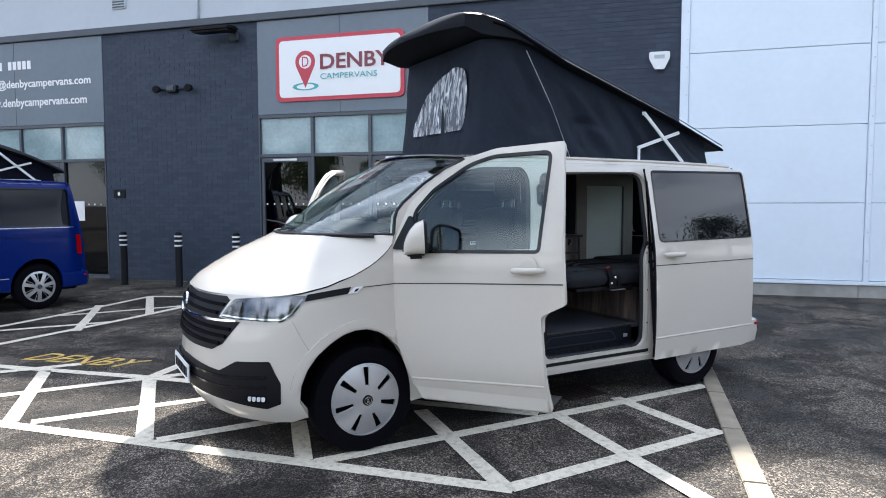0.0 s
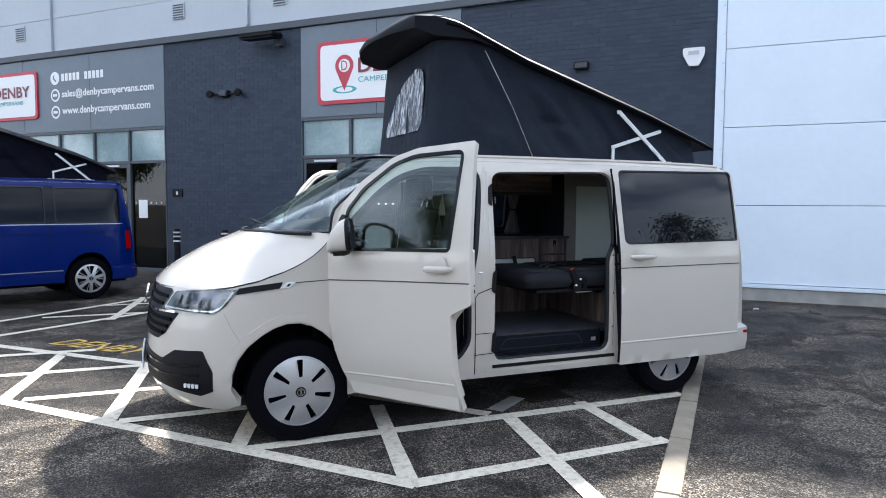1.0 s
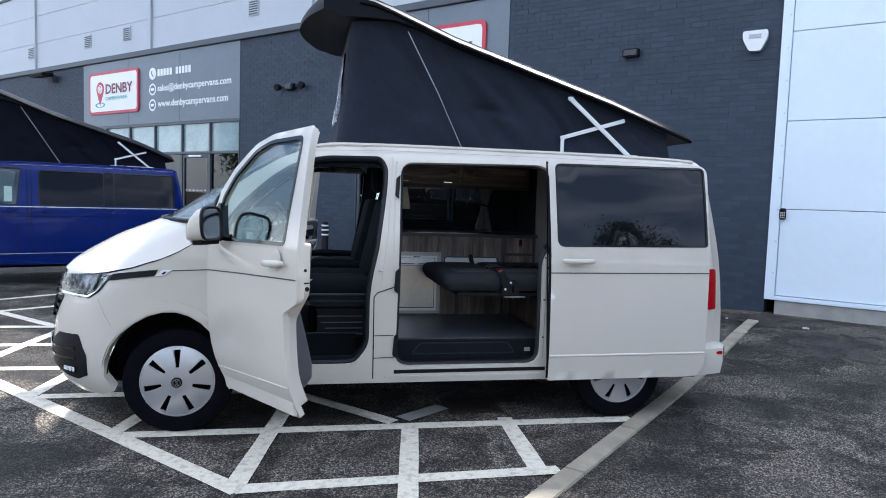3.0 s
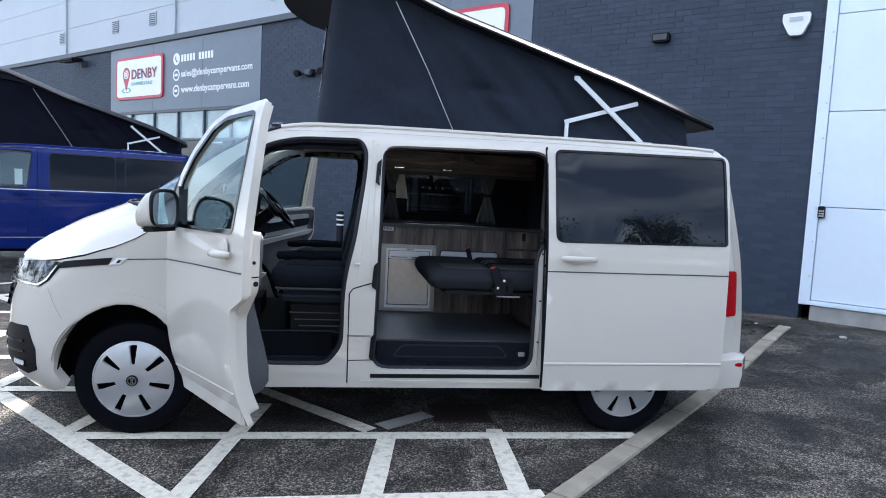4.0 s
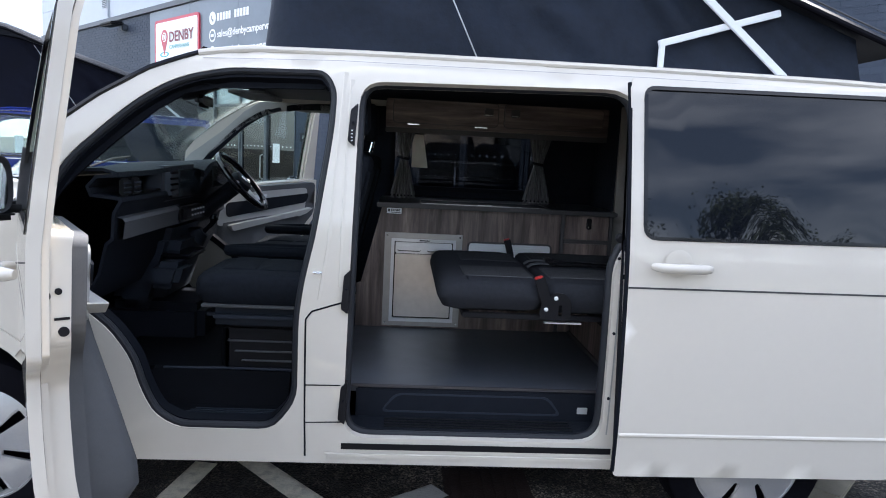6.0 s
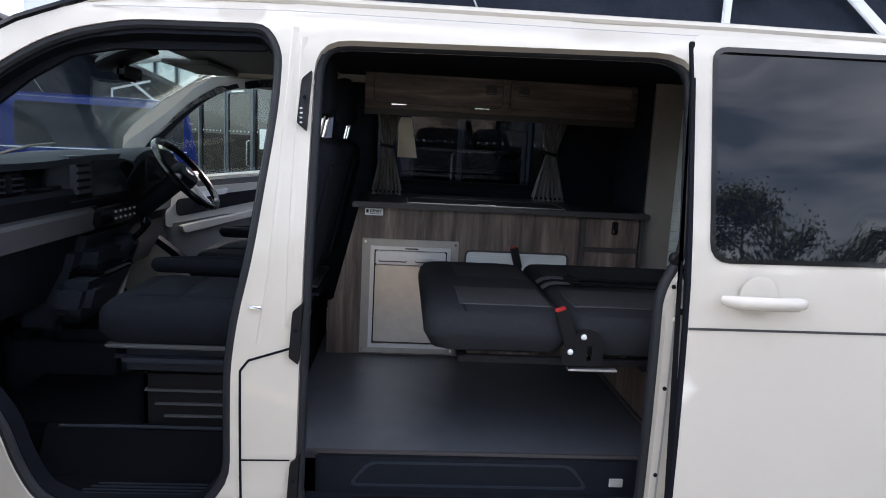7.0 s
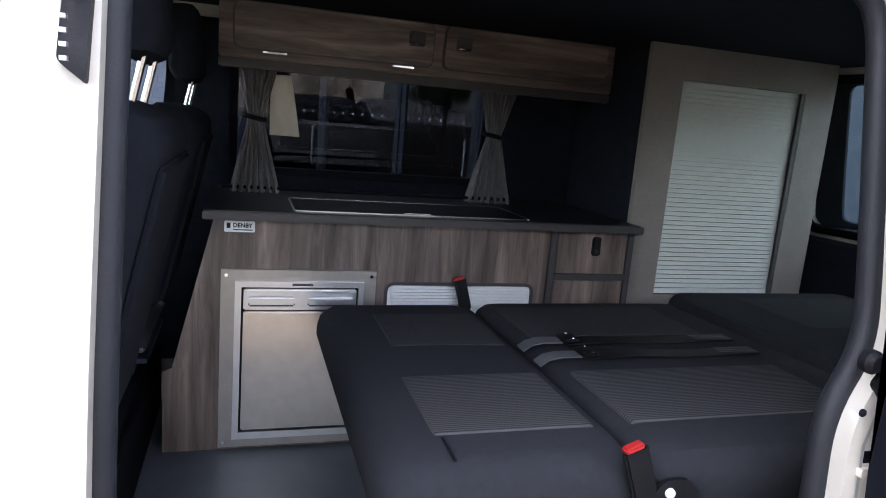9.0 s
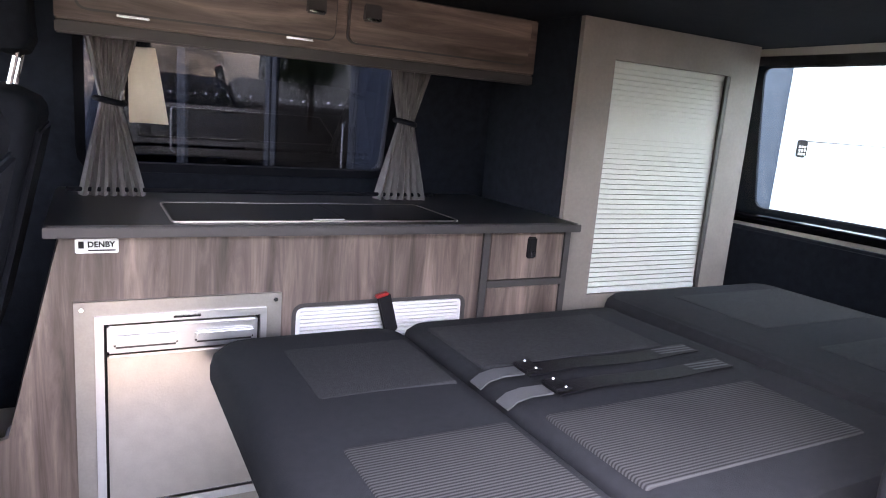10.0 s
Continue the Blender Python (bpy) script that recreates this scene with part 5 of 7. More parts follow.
def van_body(van, paint, left_open, full):
    """Body shell, glass, lamps, bumpers, wheels and roof of the camper van."""
    for nm, poly, sd in (("side_body", HALF + LOW, -1), ("side_body", HALF + LOW, 1)):
        holes = [WIN_REAR] if not (left_open and sd < 0) else []
        if left_open:
            holes.append(DOOR_AP)
        else:
            holes.append(DOOR_WIN)
        if left_open and sd < 0:
            holes.append(SLIDE_AP)
        else:
            holes.append(WIN_FAR if left_open else WIN_MID)
        bm = skin(poly, holes, body_at, 0.06, 0.07)
        part(nm, bm if sd < 0 else mirror(bm), paint, van, "painted body side")
    f2 = ((lambda b: b), mirror)
    N = 14
    # bonnet
    e = [body_at(*p) for p in edge_row(SEAM, N)]
    c = [(interp(t, [0, 0.06, 0.2, 0.5, 1], [-0.842, -0.80, -0.70, -0.51, -0.24]), interp(t, [0, 0.06, 0.2, 0.5, 1], [0.995, 1.045, 1.115, 1.225, 1.335])) for t in np.linspace(0, 1, N)]
    part("bonnet", thicken(crown(e, c, 21, 2.6, 2.6), 0.02), paint, van, "painted bonnet with a raised middle")
    for f in f2:
        part("bonnet_gap", f(ribbon(SEAM, 0.010, body_at, 0.002)), M_SEAL, van)
    # windscreen
    pil = PILLAR[:5]
    e = [body_at(*p) for p in edge_row(pil, N)]
    c = [(-0.24 + (0.66 + 0.24) * t, 1.335 + (1.885 - 1.335) * t) for t in np.linspace(0, 1, N)]
    ws = crown(e, c, 21, 2.0, 2.0)
    part("windscreen", thicken(ws, 0.006), M_CARGLASS, van, "raked tinted windscreen").visible_shadow = False
    bm = bmesh.new()
    for t0 in (0, 1):
        pts = []
        ee, cc = (e[0], c[0]) if t0 == 0 else (e[-1], c[-1])
        for q in np.linspace(-1, 1, 21):
            a = abs(q)
            pts.append((cc[0] + (ee[0] - cc[0]) * a ** 2.0, YC + q * (YC - ee[1]), cc[1] + (ee[2] - cc[1]) * a ** 2.0 + 0.003))
        tube(bm, pts, 0.009 if t0 == 0 else 0.016, 6)
    for sd in (-1, 1):
        tube(bm, [(x, YC - sd * (YC - y) * 0.996, z + 0.002) for x, y, z in e], 0.011, 6)
    part("windscreen_band", bm, M_GLOSSBLK, van, "black windscreen border")
    for y0 in (0.45, 1.15):
        part("wiper", tube(bmesh.new(), [(0.02 - 0.12 * (1 - abs(y0 - YC)), y0, 1.36), (-0.10, y0 + 0.35, 1.40), (-0.12, y0 + 0.62, 1.41)], 0.006, 6), M_BLACKPL, van)
    part("scuttle", tube(bmesh.new(), [(0.085 - 0.325 * (1 - abs(q) ** 2.2), YC + q * 0.84, 1.336) for q in np.linspace(-1, 1, 15)], 0.013, 6), M_BLACKPL, van, "black scuttle panel")
    # roof
    line = [(0.80, 1.845), (0.95, 1.872), (1.6, 1.882), (2.6, 1.884), (3.3, 1.876), (3.56, 1.862)]
    e = [body_at(*p) for p in edge_row(line, N)]
    c = [(interp(t, [0, 1], [0.66, 3.68]), interp(t, [0, 0.1, 0.9, 1], [1.885, 1.915, 1.905, 1.880])) for t in np.linspace(0, 1, N)]
    part("roof", thicken(crown(e, c, 17, 2.3, 2.6), 0.02), paint, van, "painted roof panel")
    edge_line = [(0.78, 1.838), (0.95, 1.868), (1.3, 1.876), (1.6, 1.879), (2.6, 1.881), (3.3, 1.873), (3.56, 1.860)]
    for f in f2:
        part("roof_edge", f(tube(bmesh.new(), [body_at(*p) for p in edge_row(edge_line, 40)], 0.014, 8)), paint, van, "painted roof edge")
        part("roof_gap", f(ribbon([(0.80, 1.818), (1.3, 1.838), (2.5, 1.842), (3.55, 1.83)], 0.003, body_at, 0.002)), M_SOFT, van)
    # tailgate
    def back(q, z):
        ex, ey, _ = body_at(interp(z, [p[1] for p in REAR[::-1]], [p[0] for p in REAR[::-1]]), z)
        return (ex + 0.075 * (1 - q * q), YC - q * (YC - ey), z)
    tg = [(0.995, 0.50), (0.995, 1.80), (0.90, 1.845), (-0.90, 1.845), (-0.995, 1.80), (-0.995, 0.50)]
    tgw = rounded([(0.66, 1.225), (0.66, 1.79), (-0.66, 1.79), (-0.66, 1.225)], 0.05)
    part("tailgate", skin(tg, [tgw], back, 0.05, 0.12), paint, van, "painted tailgate")
    part("rear_window", skin(inset(tgw, -0.015), [], back, 0.004, 0.15, -0.01), M_PRIV if not full else M_CARGLASS, van, "rear window").visible_shadow = False
    part("rear_window_seal", skin(inset(tgw, -0.02), [inset(tgw, 0.012)], back, 0.02, 0.15, 0.004), M_GLOSSBLK, van)
    if full:
        wl = rounded([(0.66, 1.25), (0.66, 1.765), (-0.53, 1.765), (-0.53, 1.25)], 0.04)
        part("rear_window_lining", skin([(0.93, 1.18), (0.93, 1.82), (-0.93, 1.82), (-0.93, 1.18)], [wl], back, 0.012, 0.12, -0.056), M_LINING, van, "dark carpeted tailgate surround")
        part("rear_window_ledge", ribbon([(0.64, 1.232), (-0.45, 1.232)], 0.022, back, -0.070, 0.012), M_TRIMPALE, van, "pale ledge under the rear window")
    bm = bmesh.new()
    prof = [(0.0, 0.29), (0.07, 0.31), (0.085, 0.40), (0.08, 0.50), (0.02, 0.53), (-0.03, 0.53)]
    plan = [(3.36, -0.945), (3.64, -0.945), (3.80, -0.905), (3.89, -0.79), (3.935, -0.5), (3.95, 0.0)]
    plan += [(x, -v) for x, v in plan[-2::-1]]
    rows = []
    for x, v in plan:
        nrm = Vector((max(0, x - 3.55) * 2.2, v / 0.95, 0))
        nrm = nrm.normalized()
        rows.append([(x + nrm.x * (o - 0.06), YC + v + nrm.y * (o - 0.075), z) for o, z in prof])
    loft(bm, rows)
    part("rear_bumper", thicken(bm, 0.02), paint, van, "painted rear bumper")
    for f in f2:
        part("tail_lamp", f(skin(rounded([(3.655, 0.782), (3.762, 0.782), (3.738, 1.08), (3.645, 1.08)], 0.02), [], body_at, 0.02, 0.05, 0.014)), M_TAIL, van, "red tail lamp")
        part("rear_reflector", f(boxed(3.68, 3.80, 0.026, 0.07, 0.455, 0.48, 0.004)), M_TAIL, van)
    # nose
    for f in f2:
        lamp = part("headlight", f(skin(rounded([(-1.00, 0.865), (-0.55, 0.855), (-0.49, 0.90), (-0.44, 1.005), (-0.62, 1.005), (-0.93, 0.975)], 0.02), [], body_at, 0.02, 0.04, 0.004)), M_GLOSSBLK, van, "clear headlight with chrome reflectors")
        part("reflector", f(skin(rounded([(-0.95, 0.90), (-0.85, 0.895), (-0.85, 0.965), (-0.91, 0.96)], 0.015), [], body_at, 0.006, 0.04, 0.010)), M_CONSOLE2, lamp)
        part("reflector", f(skin(rounded([(-0.82, 0.895), (-0.71, 0.895), (-0.73, 0.985), (-0.81, 0.98)], 0.015), [], body_at, 0.006, 0.04, 0.010)), M_REFL, lamp)
        part("reflector", f(skin(rounded([(-0.69, 0.895), (-0.57, 0.895), (-0.52, 0.95), (-0.55, 0.99), (-0.70, 0.99)], 0.015), [], body_at, 0.006, 0.04, 0.010)), M_REFL, lamp)
        part("light_bar", f(ribbon([(-0.99, 0.875), (-0.56, 0.868), (-0.51, 0.90), (-0.47, 0.985)], 0.008, body_at, 0.012)), M_CHROME, lamp, "bright daytime light bar")
        for s0, s1 in ((-0.93, -0.855), (-0.815, -0.735), (-0.69, -0.60)):
            part("bulb_shroud", f(skin(rounded([(s0 + 0.012, 0.908), (s1 - 0.008, 0.906), (s1 - 0.012, 0.945), (s0 + 0.02, 0.942)], 0.012), [], body_at, 0.004, 0.04, 0.0145)), M_GLOSSBLK, lamp)
        part("indicator", f(skin(rounded([(-0.58, 0.905), (-0.545, 0.905), (-0.525, 0.95), (-0.57, 0.96)], 0.008), [], body_at, 0.004, 0.04, 0.018)), M_REFL, lamp)
        part("lens", f(skin(rounded([(-1.00, 0.865), (-0.55, 0.855), (-0.49, 0.90), (-0.44, 1.005), (-0.62, 1.005), (-0.93, 0.975)], 0.02), [], body_at, 0.002, 0.04, 0.024)), M_LENS, lamp).visible_shadow = False
        part("wing_blade", f(ribbon([(-0.45, 0.99), (-0.28, 1.015), (-0.20, 1.022)], 0.040, body_at, 0.006, 0.006)), M_BLACKPL, van, "black blade on the wing")
        part("wing_badge", f(skin([(-0.20, 1.002), (-0.13, 1.005), (-0.10, 1.04), (-0.17, 1.04)], [], body_at, 0.006, 0.05, 0.007)), M_WHITEPL, van, "pale side badge")
        part("badge_bar", f(skin([(-0.160, 1.013), (-0.140, 1.013), (-0.130, 1.030), (-0.150, 1.030)], [], body_at, 0.003, 0.05, 0.0095)), M_BLACKPL, van)
        # crease shade carried on over the wing as a dark ribbon
        part("wing_crease", f(ribbon([(-0.10, 1.035), (0.195, 1.045)], 0.006, body_at, 0.0025)), M_CREASE_SHADE, van)
        part("arch_flare", f(ribbon([p for p in arch(-0.055, 0.33, 0.40, 0.485, 0.29, 40) if p[0] < 0.185 and not (p[0] < -0.2 and p[1] < 0.42)], 0.055, body_at, 0.010, 0.012)), paint, van, "raised wheel arch lip")
        part("wing_gap", f(ribbon([(0.197, 1.26), (0.197, 0.74)], 0.008, body_at, 0.002)), M_SEAL, van)
        part("bumper_gap", f(ribbon([(-0.49, 0.86), (-0.42, 0.76), (-0.36, 0.68)], 0.003, body_at, 0.002)), M_SOFT, van)
        part("intake", f(skin(rounded([(-1.40, 0.57), (-1.32, 0.575), (-0.96, 0.55), (-0.83, 0.62), (-0.60, 0.63), (-0.525, 0.50), (-0.53, 0.38), (-0.64, 0.345), (-0.92, 0.375), (-1.24, 0.39), (-1.40, 0.39)], 0.015), [], body_at, 0.02, 0.05, 0.004)), M_BLACKPL, van, "black lower bumper intake")
        for z in (0.44, 0.50):
            part("intake_slat", f(ribbon([(-1.39, z + 0.03), (-0.95, z + 0.02), (-0.62, z + 0.04)], 0.014, body_at, 0.012, 0.008)), M_GLOSSBLK, van)
        fog = part("fog_light", f(skin(rect(-0.75, -0.62, 0.39, 0.43, 0.01), [], body_at, 0.012, 0.04, 0.010)), M_GLOSSBLK, van, "small fog light with bright lamps")
        for k in range(4):
            part("fog_lamp", f(skin(rounded([(-0.738 + 0.03 * k, 0.398), (-0.716 + 0.03 * k, 0.398), (-0.714 + 0.03 * k, 0.422), (-0.736 + 0.03 * k, 0.422)], 0.006), [], body_at, 0.004, 0.04, 0.013)), M_WHITEPL, fog)
        part("arch_liner", f(skin(rounded(arch(-0.055, 0.33, 0.362, 0.447, 0.28), 0.001, 1), [], lambda a, b: (a, 0.30, b), 0.02, 0.1)), M_RUBBER, van)
        part("arch_liner", f(skin(rounded(arch(3.0, 0.33, 0.382, 0.417, 0.29), 0.001, 1), [], lambda a, b: (a, 0.30, b), 0.02, 0.1)), M_RUBBER, van)
        for cx, rx, rz in ((-0.055, 0.366, 0.451), (3.0, 0.386, 0.421)):
            ar = arch(cx, 0.33, rx, rz, 0.29, 20)
            bm = bmesh.new()
            loft(bm, [[(s, y, z) for y in (0.075, 0.15, 0.31)] for s, z in ar])
            part("arch_tunnel", f(thicken(bm, 0.004)), M_RUBBER, van)
    grille = [(-1.40, 0.975), (-1.00, 0.985), (-0.96, 0.965), (-1.02, 0.86), (-0.84, 0.845), (-0.95, 0.71), (-1.04, 0.665), (-1.28, 0.66), (-1.40, 0.66)]
    for f in f2:
        part("grille", f(skin(grille, [], body_at, 0.02, 0.05, 0.003)), M_BLACKPL, van, "black slatted grille")
        for k, (z, s1) in enumerate(((0.935, -0.99), (0.885, -1.03), (0.80, -0.90), (0.755, -0.93), (0.71, -0.97))):
            part("grille_slat", f(ribbon([(-1.40, z), (s1, z)], 0.020, body_at, 0.016, 0.014)), M_RUBBER, van)
        part("grille_chrome", f(ribbon([(-1.40, 0.838), (-1.04, 0.843), (-0.86, 0.852)], 0.013, body_at, 0.018, 0.012)), M_CHROME, van, "chrome grille strip")
    bm = bmesh.new()
    lathe(bm, [(0.068, 0), (0.068, 0.012), (0.056, 0.012), (0.056, 0.0)], 32, Matrix.Translation((-0.895, YC, 0.90)) @ pose(0, 0, 0, 0, -78), caps=False)
    part("nose_badge", bm, M_CHROME, van, "round chrome nose badge")
    part("plate", boxed(-0.935, -0.925, YC - 0.26, YC + 0.26, 0.42, 0.53, 0.003), M_WHITEPL, van, "white plate with dark bars")
    for k in range(7):
        part("plate_bar", boxed(-0.939, -0.935, YC - 0.22 + 0.065 * k, YC - 0.18 + 0.065 * k, 0.445, 0.505), M_BLACKPL, van)
    # underside
    part("underbody", boxed(-0.30, 3.70, 0.16, 2 * YC - 0.16, 0.25, 0.30, 0.02), M_RUBBER, van)
    for x in (0.0, 3.0):
        for sd in (-1, 1):
            wheel(van, x, sd, "cover" if full else "alloy")
    pop_top(van, M_ROOFBLK, M_CANVAS if full else M_CANVAS_SHADE)


MIRROR_PAINT[0] = M_GREY
camper = thing("camper_van", "pale grey camper van with raised black pop-top and open doors", "camper van")
van_body(camper, M_GREY, True, True)
door_unit(camper, M_GREY, -1, 60)
door_unit(camper, M_GREY, 1, 54, False)
M_ROLL = material("grey_rubber_door_roll", (0.014, 0.0155, 0.020), 0.55, 0, 0.12, 14, 0.1, 200, spec=0.3)
for f in ((lambda b: b), mirror):
    part("aperture_seal", f(skin(inset(DOOR_AP, -0.008), [inset(DOOR_AP, 0.026)], body_at, 0.055, 0.07, -0.022)), M_SEAL, camper, "dark rubber door seal")
    part("seal_roll", f(tube(bmesh.new(), [Vector(body_at(*p)) + Vector((0, 0.020, 0)) for p in dense(inset(DOOR_AP, 0.008), 0.03)], 0.016, 10, closed=True)), M_ROLL, camper, "rolled rubber seal lip")
part("seal_roll", tube(bmesh.new(), [Vector(body_at(*p)) + Vector((0, 0.046, 0)) for p in dense(inset(SLIDE_AP, 0.002), 0.03)], 0.019, 12, closed=True), M_ROLL, camper, "rolled grey rubber seal round the side opening")
# glass of the closed far side
for w in (WIN_FAR, WIN_REAR):
    part("far_side_window", mirror(skin(inset(w, -0.02), [], body_at, 0.004, 0.15, -0.012)), M_PRIV, camper, "privacy side glass").visible_shadow = False
# sliding door, slid back along the flank
slide = lambda s, z: (lambda p: (p[0], p[1] - 0.078, p[2]))(body_at(s, z))
SL_OUT = rounded([(2.412, 0.310), (3.594, 0.318), (3.60, 1.825), (2.388, 1.830)], [0.02, 0.10, 0.06, 0.03], 4)
SL_WIN = rounded([(2.456, 1.238), (3.580, 1.252), (3.570, 1.806), (2.444, 1.794)], [0.05, 0.02, 0.03, 0.04], 4)
sl = lambda s, z: (s, slide(min(s, 3.45), z)[1], z)
slider = part("sliding_door", skin(SL_OUT, [SL_WIN], sl, 0.018, 0.07), M_GREY, camper, "sliding side door slid fully back")
part("pane", skin(inset(SL_WIN, -0.006), [], sl, 0.006, 0.15, -0.004), M_PRIVD, slider, "dark privacy glass")
part("window_seal", skin(inset(SL_WIN, -0.006), [inset(SL_WIN, 0.008)], sl, 0.01, 0.15, 0.003), M_GLOSSBLK, slider)
# dark ribbon paints the crease shade on the sliding door
part("crease", ribbon([(2.405, 1.055), (3.598, 1.062)], 0.007, sl, 0.0025), M_CREASE_SHADE, slider)
part("rub_line", bead([(2.416, 0.483), (3.59, 0.490)], 0.010, sl), M_GREY, slider, "raised painted ridge")
part("handle_cup", lathe(bmesh.new(), [(0.052, 0.0), (0.047, 0.0012), (0.02, 0.0012)], 32, Matrix.Translation((2.585, -0.0585, 1.152)) @ pose(0, 0, 0, 90)), M_GREY, slider)
part("handle", grip(2.485, 2.705, -0.066, 1.140), M_GREY, slider, "body-coloured pull handle")
part("door_edge", skin([(2.404, 0.33), (2.416, 0.33), (2.393, 1.81), (2.381, 1.81)], [], sl, 0.012, 0.1, 0.001), M_SEAL, slider, "dark shut face of the sliding door")
def jamb(x, z, r, d=0.012):
    """A small round fixing on the body beside the sliding door's opening."""
    return lathe(bmesh.new(), [(r, 0), (r, d * 0.6), (r * 0.6, d)], 16, Matrix.Translation((x, body_at(x, z)[1], z)) @ pose(0, 0, 0, 90))


M_COPPER = material("copper_contacts", (0.55, 0.28, 0.18), 0.35, 0.7, 0.1, 20)
part("jamb_shelf", skin(rounded([(2.395, 1.052), (2.466, 1.052), (2.466, 1.066), (2.395, 1.066)], 0.004), [], body_at, 0.02, 0.03, 0.010), M_GREY, camper, "pressed ledge of the rear jamb")
part("bump_stop", jamb(2.388, 1.228, 0.018, 0.02), M_BLACKPL, camper, "round black bump stop")
part("jamb_latch", skin(rounded([(2.397, 1.193), (2.424, 1.160), (2.462, 1.155), (2.462, 1.226), (2.430, 1.230)], 0.008), [], body_at, 0.02, 0.03, 0.018), M_BLACKPL, camper, "black door latch on the jamb")
part("latch_lip", boxed(2.392, 2.43, -0.012, 0.016, 1.187, 1.197, 0.003), M_BLACKPL, camper)
part("jamb_slot", skin(rect(2.403, 2.466, 1.072, 1.090, 0.003), [], body_at, 0.002, 0.03, 0.002), M_SEAL, camper)
for z in (1.150, 0.86, 0.60):
    part("jamb_screw", jamb(2.390, z, 0.006, 0.005), M_SEAL, camper)
part("jamb_plate", skin(rounded([(2.432, 0.87), (2.468, 0.87), (2.468, 1.02), (2.438, 1.045)], 0.004), [], body_at, 0.012, 0.03, 0.010), M_BLACKPL, camper, "black contact plate")
for k in range(5):
    part("contact_pin", boxed(2.434, 2.446, -0.002, 0.010, 0.905 + 0.021 * k, 0.919 + 0.021 * k), M_COPPER, camper)
# flat grey ribbon paints the shade of the jamb's fold
part("jamb_fold", ribbon([(2.450, 1.75), (2.452, 1.30), (2.440, 1.22), (2.40, 1.10), (2.395, 0.45)], 0.006, body_at, 0.0025), M_SOFT, camper)
# sill details and fuel flap
part("slide_track", ribbon([(1.36, 0.375), (2.42, 0.378)], 0.026, body_at, 0.003), M_BLACKPL, camper, "black sliding door track")
part("track_lip", ribbon([(1.30, 0.345), (2.45, 0.345)], 0.012, body_at, 0.010, 0.008), M_GREY, camper)
part("sill_tread", boxed(0.66, 1.05, 0.03, 0.12, 0.405, 0.425, 0.006), M_BLACKPL, camper, "black door sill tread")
part("flap_gap", ribbon([(1.222, 0.33), (1.218, 0.62), (1.216, 0.875), (1.238, 0.905), (1.352, 0.943)], 0.007, body_at, 0.002), M_SEAL, camper)
part("flap_gap", ribbon([(1.218, 0.620), (1.352, 0.622)], 0.005, body_at, 0.002), M_SEAL, camper)
part("flap_gap", ribbon([(1.222, 0.47), (1.36, 0.475)], 0.006, body_at, 0.002), M_EDGE, camper)
for z, h in ((0.555, 0.085), (0.985, 0.085), (1.60, 0.08)):
    st = part("hinge_stop", skin(rounded([(1.346, z - h + 0.02), (1.372, z - h), (1.380, z + h), (1.354, z + h - 0.025)], 0.006), [], body_at, 0.03, 0.05, 0.014), M_BLACKPL, camper, "black plastic door stop")
    part("stop_hole", jamb(1.364, z + 0.01, 0.007, 0.017), M_SEAL, st)
    for k in range(4):
        part("stop_pin", boxed(1.363, 1.369, -0.004 + 0.02, 0.012 + 0.012, z - 0.06 + 0.012 * k, z - 0.056 + 0.012 * k), M_ALU, st)
for ln in ([(1.328, 1.79), (1.306, 1.40), (1.290, 1.15), (1.262, 0.95)], [(1.352, 1.765), (1.343, 1.40), (1.338, 1.00)]):
    part("pillar_fold", bead(ln, 0.020, body_at, 0.92), M_GREY, camper, "pressed fold of the door pillar")
part("striker", tube(bmesh.new(), [(1.244, 0.055, 1.053), (1.244, 0.012, 1.053), (1.268, 0.012, 1.053), (1.268, 0.055, 1.053)], 0.005, 6), M_CHROME, camper)
bm = bmesh.new()
tube(bm, [(3.80, 0.62, 0.36), (3.93, 0.62, 0.36), (4.0, 0.62, 0.38), (4.01, 0.62, 0.43)], 0.022, 10)
part("tow_ball", bm, M_ALU, camper, "steel tow ball")


# ---- inside the camper van ----
def cpart(name, bm, mat, label="", smooth=True):
    return part(name, bm, mat, camper, label, smooth)


lin = lambda s, z: body_at(min(s, 3.45), z)
cpart("far_wall_lining", mirror(skin([(1.30, 0.50), (3.62, 0.50), (3.58, 1.83), (1.30, 1.83)], [inset(WIN_FAR, 0.0)], lin, 0.02, 0.12, -0.062)), M_LINING, "dark carpet wall lining")
cpart("near_wall_lining", skin([(2.46, 0.50), (3.62, 0.50), (3.58, 1.83), (2.46, 1.83)], [], lin, 0.02, 0.12, -0.062), M_LINING, "dark carpet wall lining")
cpart("window_reveal", mirror(skin(inset(WIN_FAR, -0.01), [inset(WIN_FAR, 0.025)], lin, 0.02, 0.1, -0.055)), M_SEAL)
cpart("headliner", boxed(1.30, 3.55, 0.215, 2 * YC - 0.215, 1.822, 1.838, 0.005), M_LINING, "dark headlining")
cpart("cab_headliner", boxed(0.72, 1.30, 0.20, 2 * YC - 0.20, 1.80, 1.82, 0.01), M_HEADLIN, "light grey cab headlining in its shaded tone")
cpart("tailgate_lining", boxed(3.66, 3.70, 0.20, 2 * YC - 0.20, 0.56, 1.20, 0.01), M_LINING, "dark tailgate lining")
cpart("load_floor", boxed(1.28, 3.66, 0.225, 2 * YC - 0.12, 0.525, 0.555, 0.004), M_VINYL, "charcoal vinyl floor")
cpart("step_back", boxed(1.40, 2.42, 0.205, 0.222, 0.42, 0.550, 0.006), M_DASH, "dark plastic step riser")
